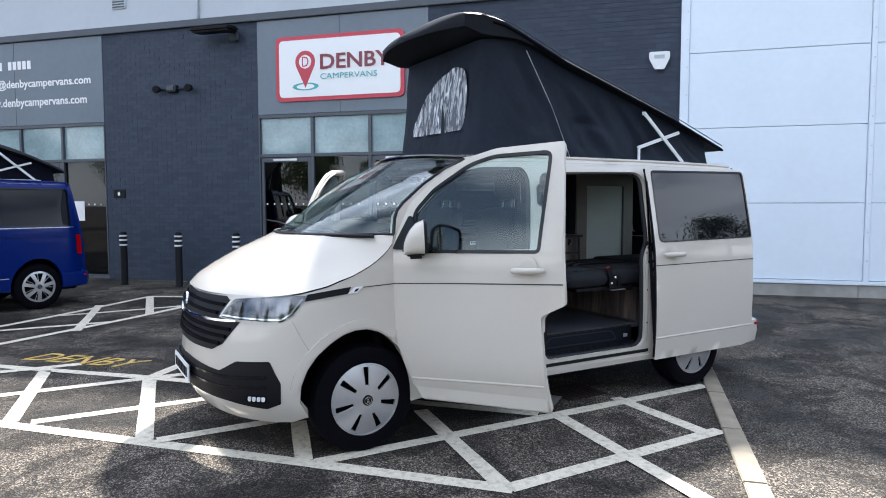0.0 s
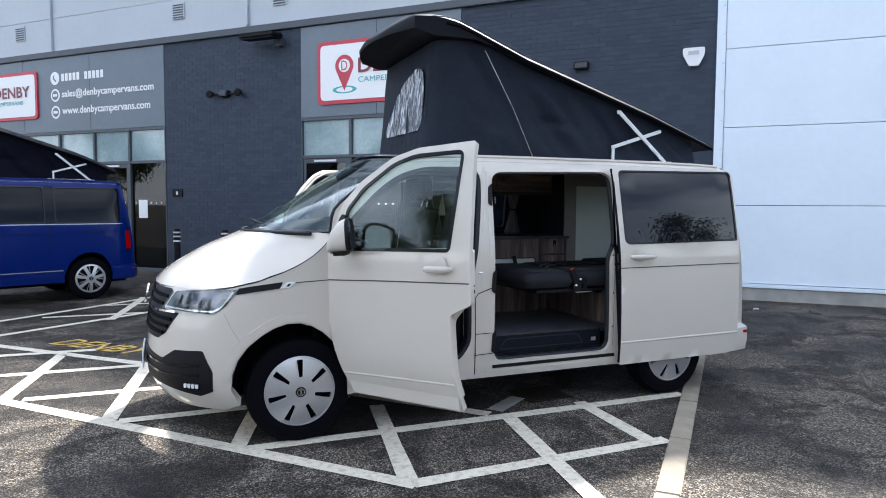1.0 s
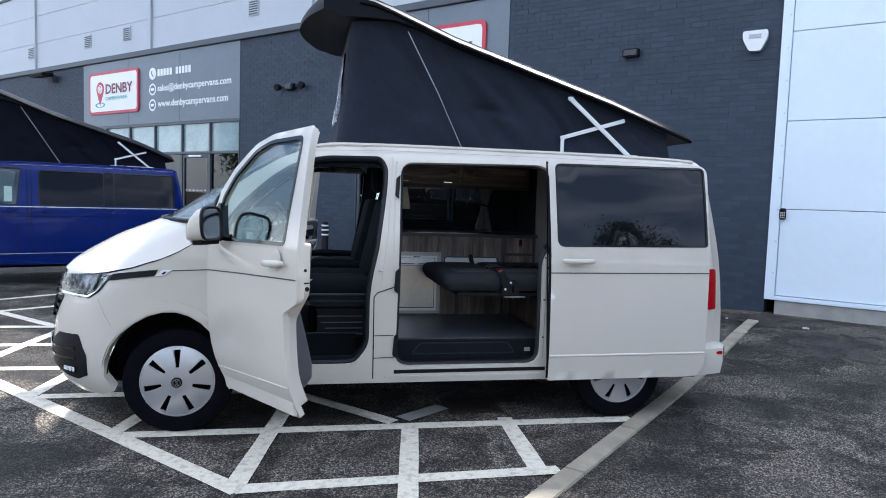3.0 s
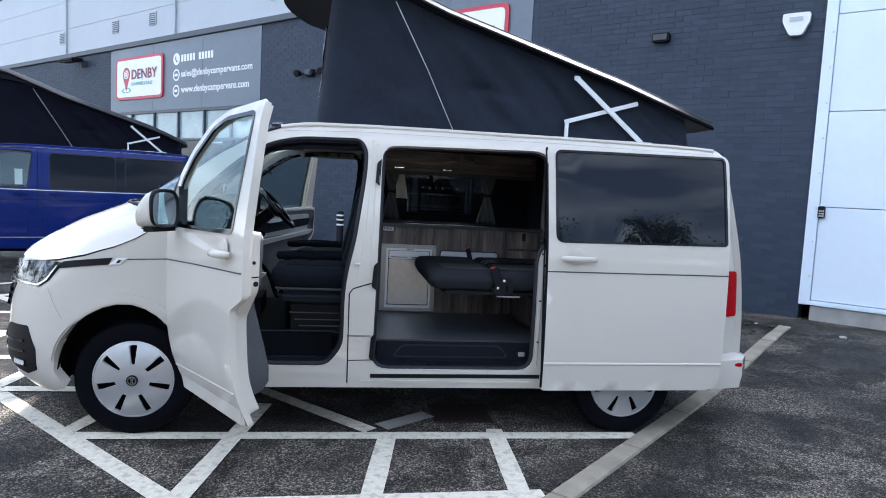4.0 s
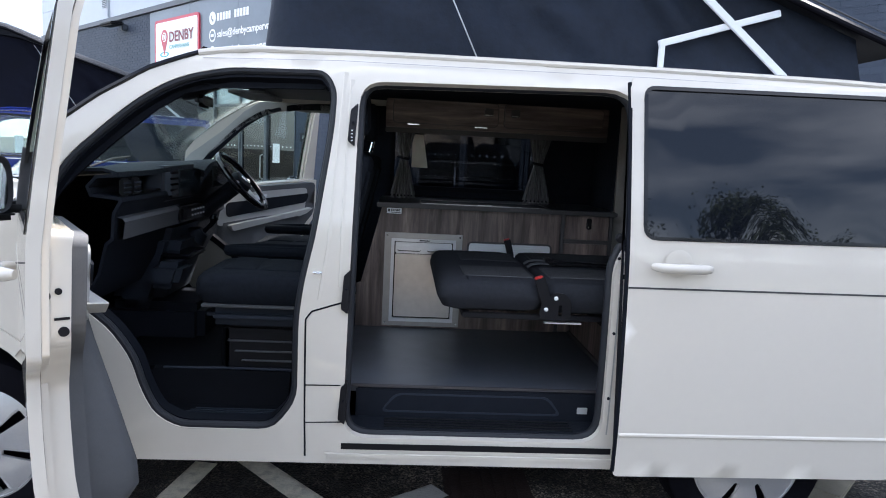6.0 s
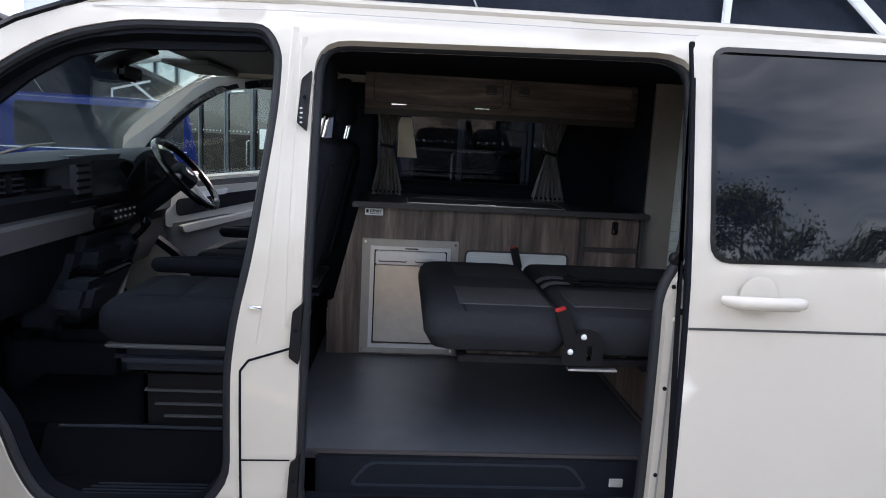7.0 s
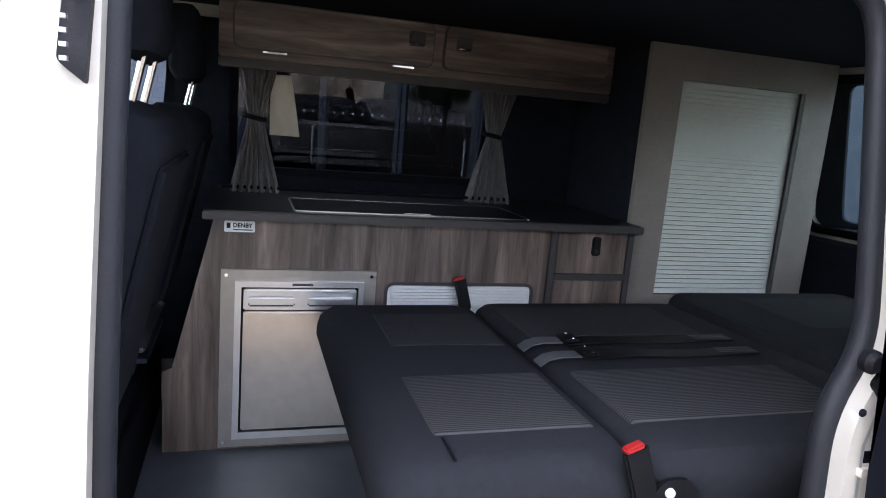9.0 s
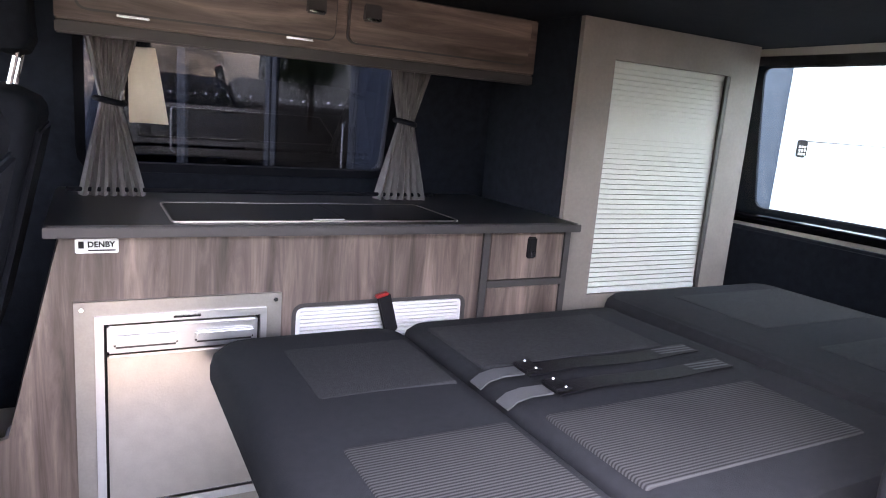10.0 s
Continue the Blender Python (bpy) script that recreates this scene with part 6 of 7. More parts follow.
cpart("step_tray", boxed(1.37, 2.43, 0.06, 0.203, 0.415, 0.432, 0.006), M_DASH, "ribbed dark plastic step")
for k in range(4):
    cpart("step_rib", boxed(1.52, 2.28, 0.085 + 0.026 * k, 0.095 + 0.026 * k, 0.432, 0.437, 0.002), M_BLACKPL)
cpart("floor_edge", boxed(1.38, 2.44, 0.205, 0.222, 0.5515, 0.562, 0.003), M_EDGE, "grey floor edging")
cpart("riser_panel", skin(rounded([(1.50, 0.448), (2.26, 0.448), (2.20, 0.530), (1.56, 0.530)], 0.03), [rounded([(1.512, 0.456), (2.246, 0.456), (2.19, 0.522), (1.57, 0.522)], 0.026)], lambda a, b: (a, 0.203, b), 0.006, 0.08), M_CONSOLE, "raised rim of the step riser")
cpart("step_label", boxed(2.322, 2.366, 0.197, 0.203, 0.462, 0.490, 0.002), M_TRIMPALE, "small white label")
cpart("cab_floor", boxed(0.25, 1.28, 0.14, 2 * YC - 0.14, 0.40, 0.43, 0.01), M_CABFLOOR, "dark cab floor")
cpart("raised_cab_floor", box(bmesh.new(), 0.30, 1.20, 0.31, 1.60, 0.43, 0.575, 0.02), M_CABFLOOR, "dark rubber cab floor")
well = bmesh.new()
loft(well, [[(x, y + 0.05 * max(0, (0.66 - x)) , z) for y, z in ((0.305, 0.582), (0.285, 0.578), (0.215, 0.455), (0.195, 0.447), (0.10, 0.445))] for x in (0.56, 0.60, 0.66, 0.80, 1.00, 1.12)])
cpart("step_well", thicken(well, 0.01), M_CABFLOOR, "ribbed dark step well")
cpart("well_rim", tube(bmesh.new(), [(0.64, 0.292, 0.452), (0.605, 0.296, 0.487), (0.585, 0.298, 0.565), (0.60, 0.298, 0.580), (0.86, 0.290, 0.586), (1.14, 0.286, 0.586)], 0.006, 8), M_CONSOLE, "rounded rim of the step well")
for k in range(5):
    cpart("step_rib", boxed(0.70 + 0.015 * k, 1.08, 0.112 + 0.019 * k, 0.120 + 0.019 * k, 0.446, 0.4505, 0.001), M_CONSOLE)
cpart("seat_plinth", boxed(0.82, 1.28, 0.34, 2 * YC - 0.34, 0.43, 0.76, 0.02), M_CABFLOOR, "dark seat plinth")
for x0, z in ((0.852, 0.696), (0.884, 0.652), (0.912, 0.612), (0.986, 0.571)):
    cpart("plinth_rib", boxed(x0, 1.17, 0.306, 0.345, z, z + 0.005, 0.001), M_DASHMID)
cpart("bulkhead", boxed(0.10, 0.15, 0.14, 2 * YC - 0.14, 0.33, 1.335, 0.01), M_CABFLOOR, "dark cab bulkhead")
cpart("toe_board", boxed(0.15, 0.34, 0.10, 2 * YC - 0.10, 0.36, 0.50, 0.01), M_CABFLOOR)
dash_prof = [(0.04, 1.345), (0.25, 1.385), (0.42, 1.395), (0.475, 1.382), (0.482, 1.362), (0.40, 1.355), (0.37, 1.32), (0.38, 1.295), (0.485, 1.285), (0.492, 1.268), (0.465, 1.22), (0.458, 1.12), (0.435, 1.10), (0.405, 0.98), (0.34, 0.86), (0.15, 0.80)]
rows = []
for y in np.linspace(0.17, 2 * YC - 0.17, 61):
    c = math.exp(-((y - 1.10) / 0.45) ** 4)
    rows.append([(x, y, z + 0.018 * c * (1 <= i <= 4)) for i, (x, z) in enumerate(dash_prof)])
bm = bmesh.new()
loft(bm, rows)
dash = cpart("dashboard", thicken(bm, 0.012), M_DASH, "charcoal dashboard with open shelf")
trim = bmesh.new()
loft(trim, [[(0.462 + 0.034 * k, y, z) for k, z in ((0, 1.208), (0.7, 1.203), (1.0, 1.19), (0.75, 1.122), (0, 1.114))] for y in (0.185, 0.19, 0.40, 0.70, 0.80, 0.86, 0.88)])
part("lower_trim", trim, M_DASHMID, dash, "mid grey dashboard trim")
part("glovebox", skin(rounded([(0.24, 0.90), (0.72, 0.90), (0.72, 1.085), (0.24, 1.085)], 0.03), [], lambda a, b: (0.445 - 0.36 * (1.09 - b), a, b), 0.012, 0.1, -0.014), M_CONSOLE, dash, "dark glovebox lid")
part("shelf_object", box(bmesh.new(), 0.42, 0.485, 0.42, 0.60, 1.29, 1.302, 0.004), M_GLOSSBLK, dash)
for y0 in (0.19, 0.29):
    v = part("air_vent", boxed(0.47, 0.488, y0, y0 + 0.08, 1.288, 1.358, 0.008), M_GLOSSBLK, dash)
    for k in range(3):
        part("vent_slat", boxed(0.487, 0.493, y0 + 0.008, y0 + 0.072, 1.300 + 0.018 * k, 1.305 + 0.018 * k), M_CONSOLE, v)
stack = part("centre_panel", box(bmesh.new(), 0.38, 0.506, 0.64, 1.10, 1.235, 1.398, 0.03), M_PANELTRIM, dash, "slate grey centre panel")
part("screen", box(bmesh.new(), 0.500, 0.513, 0.765, 1.085, 1.252, 1.382, 0.005), M_SCREEN, stack, "dark touch screen")
for k in range(5):
    part("vent_slat", boxed(0.505, 0.514, 0.655, 0.745, 1.258 + 0.026 * k, 1.268 + 0.026 * k, 0.002), M_GLOSSBLK, stack)
hood = bmesh.new()
loft(hood, [[(x, 1.32 + 0.26 * u, z + h * (1 - abs(u) ** 3)) for x, z, h in ((0.20, 1.372, 0.0), (0.34, 1.378, 0.030), (0.50, 1.382, 0.045), (0.540, 1.372, 0.046), (0.552, 1.350, 0.042), (0.54, 1.330, 0.030), (0.50, 1.26, 0.0))] for u in np.linspace(-1, 1, 25)])
hd = part("instrument_hood", thicken(hood, 0.008), M_DASH, dash, "black instrument hood")
part("instrument_panel", boxed(0.552, 0.558, 1.15, 1.49, 1.285, 1.395, 0.002), M_SCREEN, hd)
part("heater_panel", box(bmesh.new(), 0.44, 0.512, 0.80, 1.18, 1.125, 1.205, 0.015), M_GLOSSBLK, dash)
for k in range(5):
    for j in range(2):
        part("heater_switch", boxed(0.511, 0.517, 0.94 + 0.045 * k, 0.956 + 0.045 * k, 1.148 + 0.026 * j, 1.157 + 0.026 * j, 0.002), M_ALU, dash)
part("console", box(bmesh.new(), 0.26, 0.50, 0.74, 1.24, 0.70, 1.10, 0.06, m=Matrix(((1, 0, 0.30, -0.30), (0, 1, 0, 0), (0, 0, 1, 0), (0, 0, 0, 1)))), M_CONSOLE, dash, "slate centre console")
part("tunnel", box(bmesh.new(), 0.15, 0.62, 0.76, 1.20, 0.43, 0.74, 0.04), M_DASH, dash)
part("gear_gaiter", tube(bmesh.new(), [(0.50, 1.05, 1.03), (0.54, 1.05, 1.06)], [0.06, 0.03], 12), M_DASH, dash)
part("gear_lever", tube(bmesh.new(), [(0.53, 1.05, 1.05), (0.58, 1.05, 1.10), (0.59, 1.05, 1.13), (0.592, 1.05, 1.15)], [0.012, 0.012, 0.024, 0.012], 10), M_GLOSSBLK, dash)
part("cup_tray", box(bmesh.new(), 0.44, 0.58, 0.70, 0.96, 0.965, 0.992, 0.012), M_GLOSSBLK, dash)
part("tray_lid", box(bmesh.new(), 0.42, 0.56, 0.60, 0.80, 0.84, 0.965, 0.03, m=Matrix(((1, 0, 0.3, -0.27), (0, 1, 0, 0), (0, 0, 1, 0), (0, 0, 0, 1)))), M_CONSOLE, dash)
# steering wheel
sw = cpart("steering_wheel", tube(bmesh.new(), [tuple(Matrix.Translation((0.665, 1.33, 1.315)) @ Matrix.Rotation(radians(49), 4, "Y") @ Vector((0.185 * math.cos(a), 0.185 * math.sin(a), 0))) for a in np.linspace(0, 2 * math.pi, 41)[:-1]], 0.016, 10, closed=True), M_GLOSSBLK, "black leather steering wheel")
msw = Matrix.Translation((0.665, 1.33, 1.315)) @ Matrix.Rotation(radians(49), 4, "Y")
part("hub", lathe(bmesh.new(), [(0.07, -0.045), (0.078, -0.01), (0.066, 0.012), (0.03, 0.018)], 24, msw @ Matrix.Diagonal((0.85, 1.05, 1, 1))), M_DASH, sw)
for a in (90, -90, 0):
    part("spoke", box(bmesh.new(), 0.05, 0.18, -0.013, 0.013, -0.016, 0.000, 0.006, msw @ Matrix.Rotation(radians(a), 4, "Z")), M_ALU, sw, "silver spoke insert")
part("badge", lathe(bmesh.new(), [(0.026, 0.014), (0.025, 0.021), (0.018, 0.022)], 20, msw), M_CHROME, sw)
part("column", tube(bmesh.new(), [(0.62, 1.33, 1.28), (0.45, 1.33, 1.14)], 0.045, 10), M_DASH, sw)
# inner mirror and visor
mirror_glass = cpart("interior_mirror", box(bmesh.new(), 0.545, 0.585, 0.86, 1.06, 1.682, 1.742, 0.020), M_BLACKPL, "black interior mirror")
part("mirror_face", skin(rounded([(0.875, 1.69), (1.045, 1.69), (1.045, 1.735), (0.875, 1.735)], 0.015), [], lambda a, b: (0.5865, a, b), 0.002, 0.1), M_SCREEN, mirror_glass)
cpart("mirror_stalk", tube(bmesh.new(), [(0.555, 0.95, 1.72), (0.53, 0.95, 1.75), (0.52, 0.95, 1.79)], [0.012, 0.016, 0.03], 10), M_BLACKPL)
pod = bmesh.new()
loft(pod, [[(x, 0.95 + w * math.cos(a), z + h * math.sin(a)) for a in np.linspace(0, 2 * math.pi, 17)[:-1]] for x, w, z, h in ((0.462, 0.02, 1.735, 0.01), (0.475, 0.06, 1.738, 0.026), (0.52, 0.085, 1.755, 0.034), (0.58, 0.09, 1.782, 0.030), (0.66, 0.08, 1.800, 0.014))], closed=True)
cpart("sensor_pod", pod, M_BLACKPL, "black sensor pod behind the windscreen")
cpart("sun_visor", box(bmesh.new(), 0.64, 0.84, 1.08, 1.58, 1.772, 1.790, 0.008), M_HEADLIN, "light grey sun visor in its shaded tone")
for f in ((lambda b: b), mirror):
    cpart("pillar_trim", f(skin([(1.21, 0.60), (1.36, 0.60), (1.37, 1.78), (1.315, 1.78), (1.26, 1.15), (1.21, 0.92)], [], body_at, 0.02, 0.1, -0.063)), M_LINING, "dark lower pillar trim")
A_TRIM = [(0.20, 1.33), (0.30, 1.40), (0.341, 1.445), (0.513, 1.593), (0.60, 1.658), (0.713, 1.713), (0.824, 1.741), (0.935, 1.752), (1.28, 1.755), (1.31, 1.80), (0.68, 1.80), (0.62, 1.761), (0.547, 1.692), (0.459, 1.614), (0.313, 1.505), (0.195, 1.423)]
cpart("windscreen_pillar_trim", mirror(skin(A_TRIM, [], body_at, 0.014, 0.05, -0.063)), M_TRIMPALE, "pale windscreen pillar trim")
A_NEAR = [(0.23, 1.24), (0.36, 1.39), (0.48, 1.508), (0.625, 1.635), (0.73, 1.702), (0.85, 1.728), (1.24, 1.745), (1.28, 1.80), (0.88, 1.80), (0.70, 1.765), (0.55, 1.665), (0.33, 1.46), (0.21, 1.33)]
cpart("windscreen_pillar_trim", skin(A_NEAR, [], body_at, 0.014, 0.05, -0.063), M_SEAL, "dark windscreen pillar trim")


def cushion(x0, x1, y0, y1, z0, z1, r, crown_h=0.012, m=None, lump=0.004, wave=0.0):
    """A padded block with soft edges and a slightly domed top."""
    bm = bmesh.new()
    n = 12
    ring = lambda k: [(x, y) for x, y in rounded([(x0 + k, y0 + k), (x1 - k, y0 + k), (x1 - k, y1 - k), (x0 + k, y1 - k)], r * 1.2, 4)]
    levels = [(r, z0), (r * 0.4, z0 + r * 0.25), (0, z0 + r), (0, z1 - r), (r * 0.12, z1 - r * 0.5), (r * 0.45, z1 - r * 0.12), (r, z1)]
    rows = [[(x, y, z) for x, y in ring(k)] for k, z in levels]
    cx, cy = (x0 + x1) / 2, (y0 + y1) / 2
    for f, h in ((0.75, 0.5), (0.45, 0.85), (0.15, 1.0)):
        rows.append([(cx + (x - cx) * f, cy + (y - cy) * f, z1 + crown_h * h) for x, y, z in rows[6]])
    vs = loft(bm, rows, closed=True)
    bm.faces.new(vs[-1])
    bm.faces.new(vs[0][::-1])
    for v in bm.verts:
        v.co += Vector((0, 0, lump * noise.noise(v.co * 6)))
        if wave:
            v.co.x += 0.07 * math.sin((v.co.y - 0.2) * 7.0) * min(1, max(0, 1 - abs(v.co.x - wave) / 0.5))
    if m is not None:
        for v in bm.verts:
            v.co = m @ v.co
    return bm


def front_seat(y0, y1, label):
    st = thing("front_seat", label, "seat", "front seats")
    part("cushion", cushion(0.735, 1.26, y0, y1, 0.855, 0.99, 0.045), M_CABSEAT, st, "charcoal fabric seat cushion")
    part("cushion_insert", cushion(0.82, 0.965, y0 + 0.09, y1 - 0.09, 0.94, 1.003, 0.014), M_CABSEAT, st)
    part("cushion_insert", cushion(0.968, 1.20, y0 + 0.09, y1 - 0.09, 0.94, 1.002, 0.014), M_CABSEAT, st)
    part("base_cover", box(bmesh.new(), 0.775, 1.28, y0 + 0.014, y1 - 0.014, 0.772, 0.856, 0.035), M_CONSOLE, st, "dark plastic seat base")
    part("base_lip", box(bmesh.new(), 0.762, 1.28, y0 + 0.004, y1 - 0.004, 0.853, 0.865, 0.005), M_DASHMID, st, "grey lip round the seat base")
    part("pedestal", box(bmesh.new(), 0.84, 1.26, y0 + 0.08, y1 - 0.08, 0.43, 0.77, 0.02), M_BLACKPL, st)
    mb = Matrix.Translation((1.215, 0, 0.96)) @ Matrix.Rotation(radians(13), 4, "Y")
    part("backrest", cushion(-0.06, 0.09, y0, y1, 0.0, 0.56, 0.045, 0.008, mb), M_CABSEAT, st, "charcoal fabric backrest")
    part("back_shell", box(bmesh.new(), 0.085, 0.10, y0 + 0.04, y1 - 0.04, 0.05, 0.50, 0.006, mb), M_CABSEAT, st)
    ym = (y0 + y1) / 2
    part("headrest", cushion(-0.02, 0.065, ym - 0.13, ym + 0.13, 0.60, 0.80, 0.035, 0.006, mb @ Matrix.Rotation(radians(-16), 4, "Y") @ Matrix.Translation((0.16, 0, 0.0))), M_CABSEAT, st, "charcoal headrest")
    for d in (-0.06, 0.06):
        part("headrest_post", tube(bmesh.new(), [tuple(mb @ Vector((0.02, ym + d, 0.54))), tuple(mb @ Vector((0.02, ym + d, 0.66)))], 0.006, 8), M_CHROME, st, "chrome post")
    part("armrest", cushion(0.72, 1.26, y1 + 0.005, y1 + 0.065, 0.985, 1.04, 0.024), M_CABSEAT, st)
    return st


front_seat(0.24, 0.72, "charcoal fabric passenger seat beside the open door")
front_seat(1.16, 1.64, "charcoal fabric driver's seat behind the steering wheel")

# kitchen unit
kit = thing("kitchen_unit", "grey-brown oak effect kitchen unit with black worktop", "kitchen unit")
KF = 1.18
front = lambda a, b: (a, KF, b)
face = [(1.322, 0.556), (2.43, 0.556), (2.43, 1.218), (1.447, 1.218), (1.346, 0.803), (1.322, 0.793)]
fr_hole = rect(1.475, 1.885, 0.575, 1.075)
vt_hole = rect(1.925, 2.385, 0.93, 1.045, 0.025)
part("front_panel", skin(face, [fr_hole, vt_hole], front, 0.016, 0.3), M_WOOD, kit, "oak effect front panel", smooth=False)
part("side_panel", skin([(-1.72, 0.556), (-1.20, 0.556), (-1.20, 1.218), (-1.72, 1.218)], [], lambda a, b: (1.324 + 0.243 * max(0, b - 0.71), -a, b), 0.016, 0.06), M_WOOD, kit, smooth=False)
part("drawer_divider", boxed(2.432, 2.452, KF - 0.004, KF + 0.40, 0.556, 1.217), M_EDGE, kit)
part("drawer_front", boxed(2.455, 2.700, KF - 0.002, KF + 0.016, 1.085, 1.216, 0.002), M_WOOD, kit, "oak effect drawer front")
part("cabinet_door", boxed(2.455, 2.700, KF - 0.002, KF + 0.016, 0.56, 1.062, 0.002), M_WOOD, kit, "oak effect cabinet door")
part("rail", boxed(2.453, 2.702, KF - 0.004, KF + 0.3, 1.064, 1.083), M_EDGE, kit)
part("end_panel", boxed(2.703, 2.722, KF - 0.004, 1.72, 0.556, 1.217), M_EDGE, kit)
part("catch", box(bmesh.new(), 2.572, 2.600, KF - 0.016, KF - 0.002, 1.145, 1.205, 0.004), M_BLACKPL, kit, "black drawer catch")
part("catch_button", boxed(2.578, 2.594, KF - 0.022, KF - 0.015, 1.150, 1.168, 0.002), M_CHROME, kit)
part("worktop", box(bmesh.new(), 1.42, 2.735, KF - 0.025, 1.765, 1.219, 1.245, 0.006), M_TOP, kit, "black worktop with grey edge")
part("worktop_edge", boxed(1.42, 2.735, KF - 0.032, KF - 0.0255, 1.221, 1.243, 0.002), M_EDGE, kit)
vent_grille = part("ribbed_vent", skin(inset(vt_hole, 0.004), [], front, 0.008, 0.2, -0.004), M_WHITEPL, kit, "white ribbed ventilation panel")
for k in range(11):
    part("vent_rib", boxed(1.94, 2.37, KF - 0.004, KF + 0.004, 0.938 + 0.0096 * k, 0.943 + 0.0096 * k), M_WHITEPL, vent_grille)
part("vent_trim", skin(inset(vt_hole, -0.006), [inset(vt_hole, 0.004)], front, 0.008, 0.2, 0.002), M_EDGE, kit)
badge = part("name_badge", boxed(1.474, 1.553, KF - 0.006, KF, 1.185, 1.215, 0.002), M_WHITEPL, kit, "small white name badge")
mdk = Matrix(((1, 0, 0, 0), (0, 0, -1, KF - 0.0075), (0, 1, 0, 0), (0, 0, 0, 1)))
part("badge_letters", fit_text(text_mesh("DENBY", 0.02, 0.0005, 0.0006), 1.497, 1.547, 1.198, 1.210, mdk), M_BLACKPL, badge, smooth=False)
part("badge_pin", boxed(1.480, 1.490, KF - 0.008, KF - 0.006, 1.196, 1.210), M_BLACKPL, badge)
part("badge_bar", boxed(1.497, 1.547, KF - 0.008, KF - 0.006, 1.1905, 1.193), M_BLACKPL, badge)
fridge = thing("fridge", "small stainless steel built-in fridge", "fridge")
part("outer_frame", skin(rect(1.468, 1.892, 0.566, 1.083), [rect(1.512, 1.850, 0.600, 1.045)], front, 0.02, 0.2, 0.010), M_SURROUND, fridge, "brushed aluminium fridge surround", smooth=False)
part("inner_frame", skin(rect(1.505, 1.857, 0.592, 1.052), [rect(1.522, 1.842, 0.612, 1.036)], front, 0.012, 0.2, 0.018), M_ALU, fridge, smooth=False)
part("gap", boxed(1.510, 1.852, KF - 0.004, KF + 0.3, 0.594, 1.05), M_BLACKPL, fridge)
dr = part("door", box(bmesh.new(), 1.528, 1.836, KF - 0.022, KF + 0.0, 0.620, 0.968, 0.004), M_STEEL, fridge, "brushed steel fridge door")
part("handle_panel", box(bmesh.new(), 1.528, 1.836, KF - 0.022, KF + 0.0, 0.972, 1.032, 0.004), M_ALU, fridge)
for a, b in ((1.540, 1.665), (1.70, 1.825)):
    part("handle_recess", box(bmesh.new(), a, b, KF - 0.026, KF - 0.021, 0.984, 1.008, 0.004), M_EDGE, fridge)
    part("handle_grip", box(bmesh.new(), a, b, KF - 0.034, KF - 0.0225, 0.990, 1.012, 0.004), M_ALU, fridge)
for x, z in ((1.482, 1.068), (1.878, 1.068), (1.482, 0.582), (1.878, 0.582)):
    part("screw", lathe(bmesh.new(), [(0.006, 0), (0.005, 0.003)], 8, Matrix.Translation((x, KF - 0.010, z)) @ pose(0, 0, 0, 90)), M_CHROME, fridge)
part("latch", boxed(1.655, 1.715, KF - 0.020, KF - 0.012, 1.040, 1.048, 0.002), M_BLACKPL, fridge)
part("latch", boxed(1.655, 1.715, KF - 0.020, KF - 0.012, 0.597, 0.606, 0.002), M_ALU, fridge)
hob = thing("hob_and_sink", "glass-lidded hob and sink set in the worktop", "hob")
hb = rect(1.655, 2.365, 1.195, 1.475, 0.02)
up = lambda h: (lambda a, b: (a, b, h))
part("rim", skin(hb, [inset(hb, 0.0035)], up(1.2478), 0.003, 0.2), M_STEEL, hob, "steel rim", smooth=False)
part("glass_lid", skin(inset(hb, 0.007), [], up(1.2472), 0.002, 0.3), M_HOB, hob, "dark glass lid", smooth=False)
part("lid_handle", box(bmesh.new(), 1.97, 2.05, 1.206, 1.211, 1.2473, 1.250, 0.001), M_ALU, hob)
part("lid_joint", boxed(2.055, 2.060, 1.205, 1.465, 1.2473, 1.2480), M_BLACKPL, hob)

over = thing("overhead_cabinet", "grey-brown oak effect overhead locker with two doors", "cabinet")
part("carcass", boxed(1.44, 2.74, 1.468, 1.76, 1.660, 1.822, 0.004), M_WOODH, over)
for a, b in ((1.485, 2.085), (2.125, 2.70)):
    d = part("locker_door", skin(rect(a, b, 1.688, 1.816, 0.025), [], lambda p, q: (p, 1.462 - 0.10 * (q - 1.66), q), 0.014, 0.3, 0.004), M_WOODH, over, "oak effect locker door")
    part("door_gap", skin(rect(a - 0.005, b + 0.005, 1.683, 1.82, 0.028), [], lambda p, q: (p, 1.462 - 0.10 * (q - 1.66), q), 0.004, 0.3, -0.006), M_EDGE, over)
for x in (2.03, 2.185):
    c = part("catch", box(bmesh.new(), x - 0.026, x + 0.026, 1.440, 1.456, 1.745, 1.790, 0.004), M_EDGE, over, "black push catch")
    part("catch_button", box(bmesh.new(), x - 0.022, x + 0.022, 1.434, 1.442, 1.748, 1.754, 0.002), M_CHROME, over)
for x in (1.60, 1.99):
    part("hinge_strip", boxed(x - 0.035, x + 0.035, 1.448, 1.458, 1.676, 1.682, 0.001), M_CHROME, over)
part("pelmet", boxed(1.44, 2.74, 1.47, 1.50, 1.630, 1.659, 0.004), M_EDGE, over)
for x in (1.80, 2.30):
    part("downlighter", lathe(bmesh.new(), [(0.022, 0), (0.018, -0.006)], 16, Matrix.Translation((x, 1.60, 1.659))), M_CHROME, over)

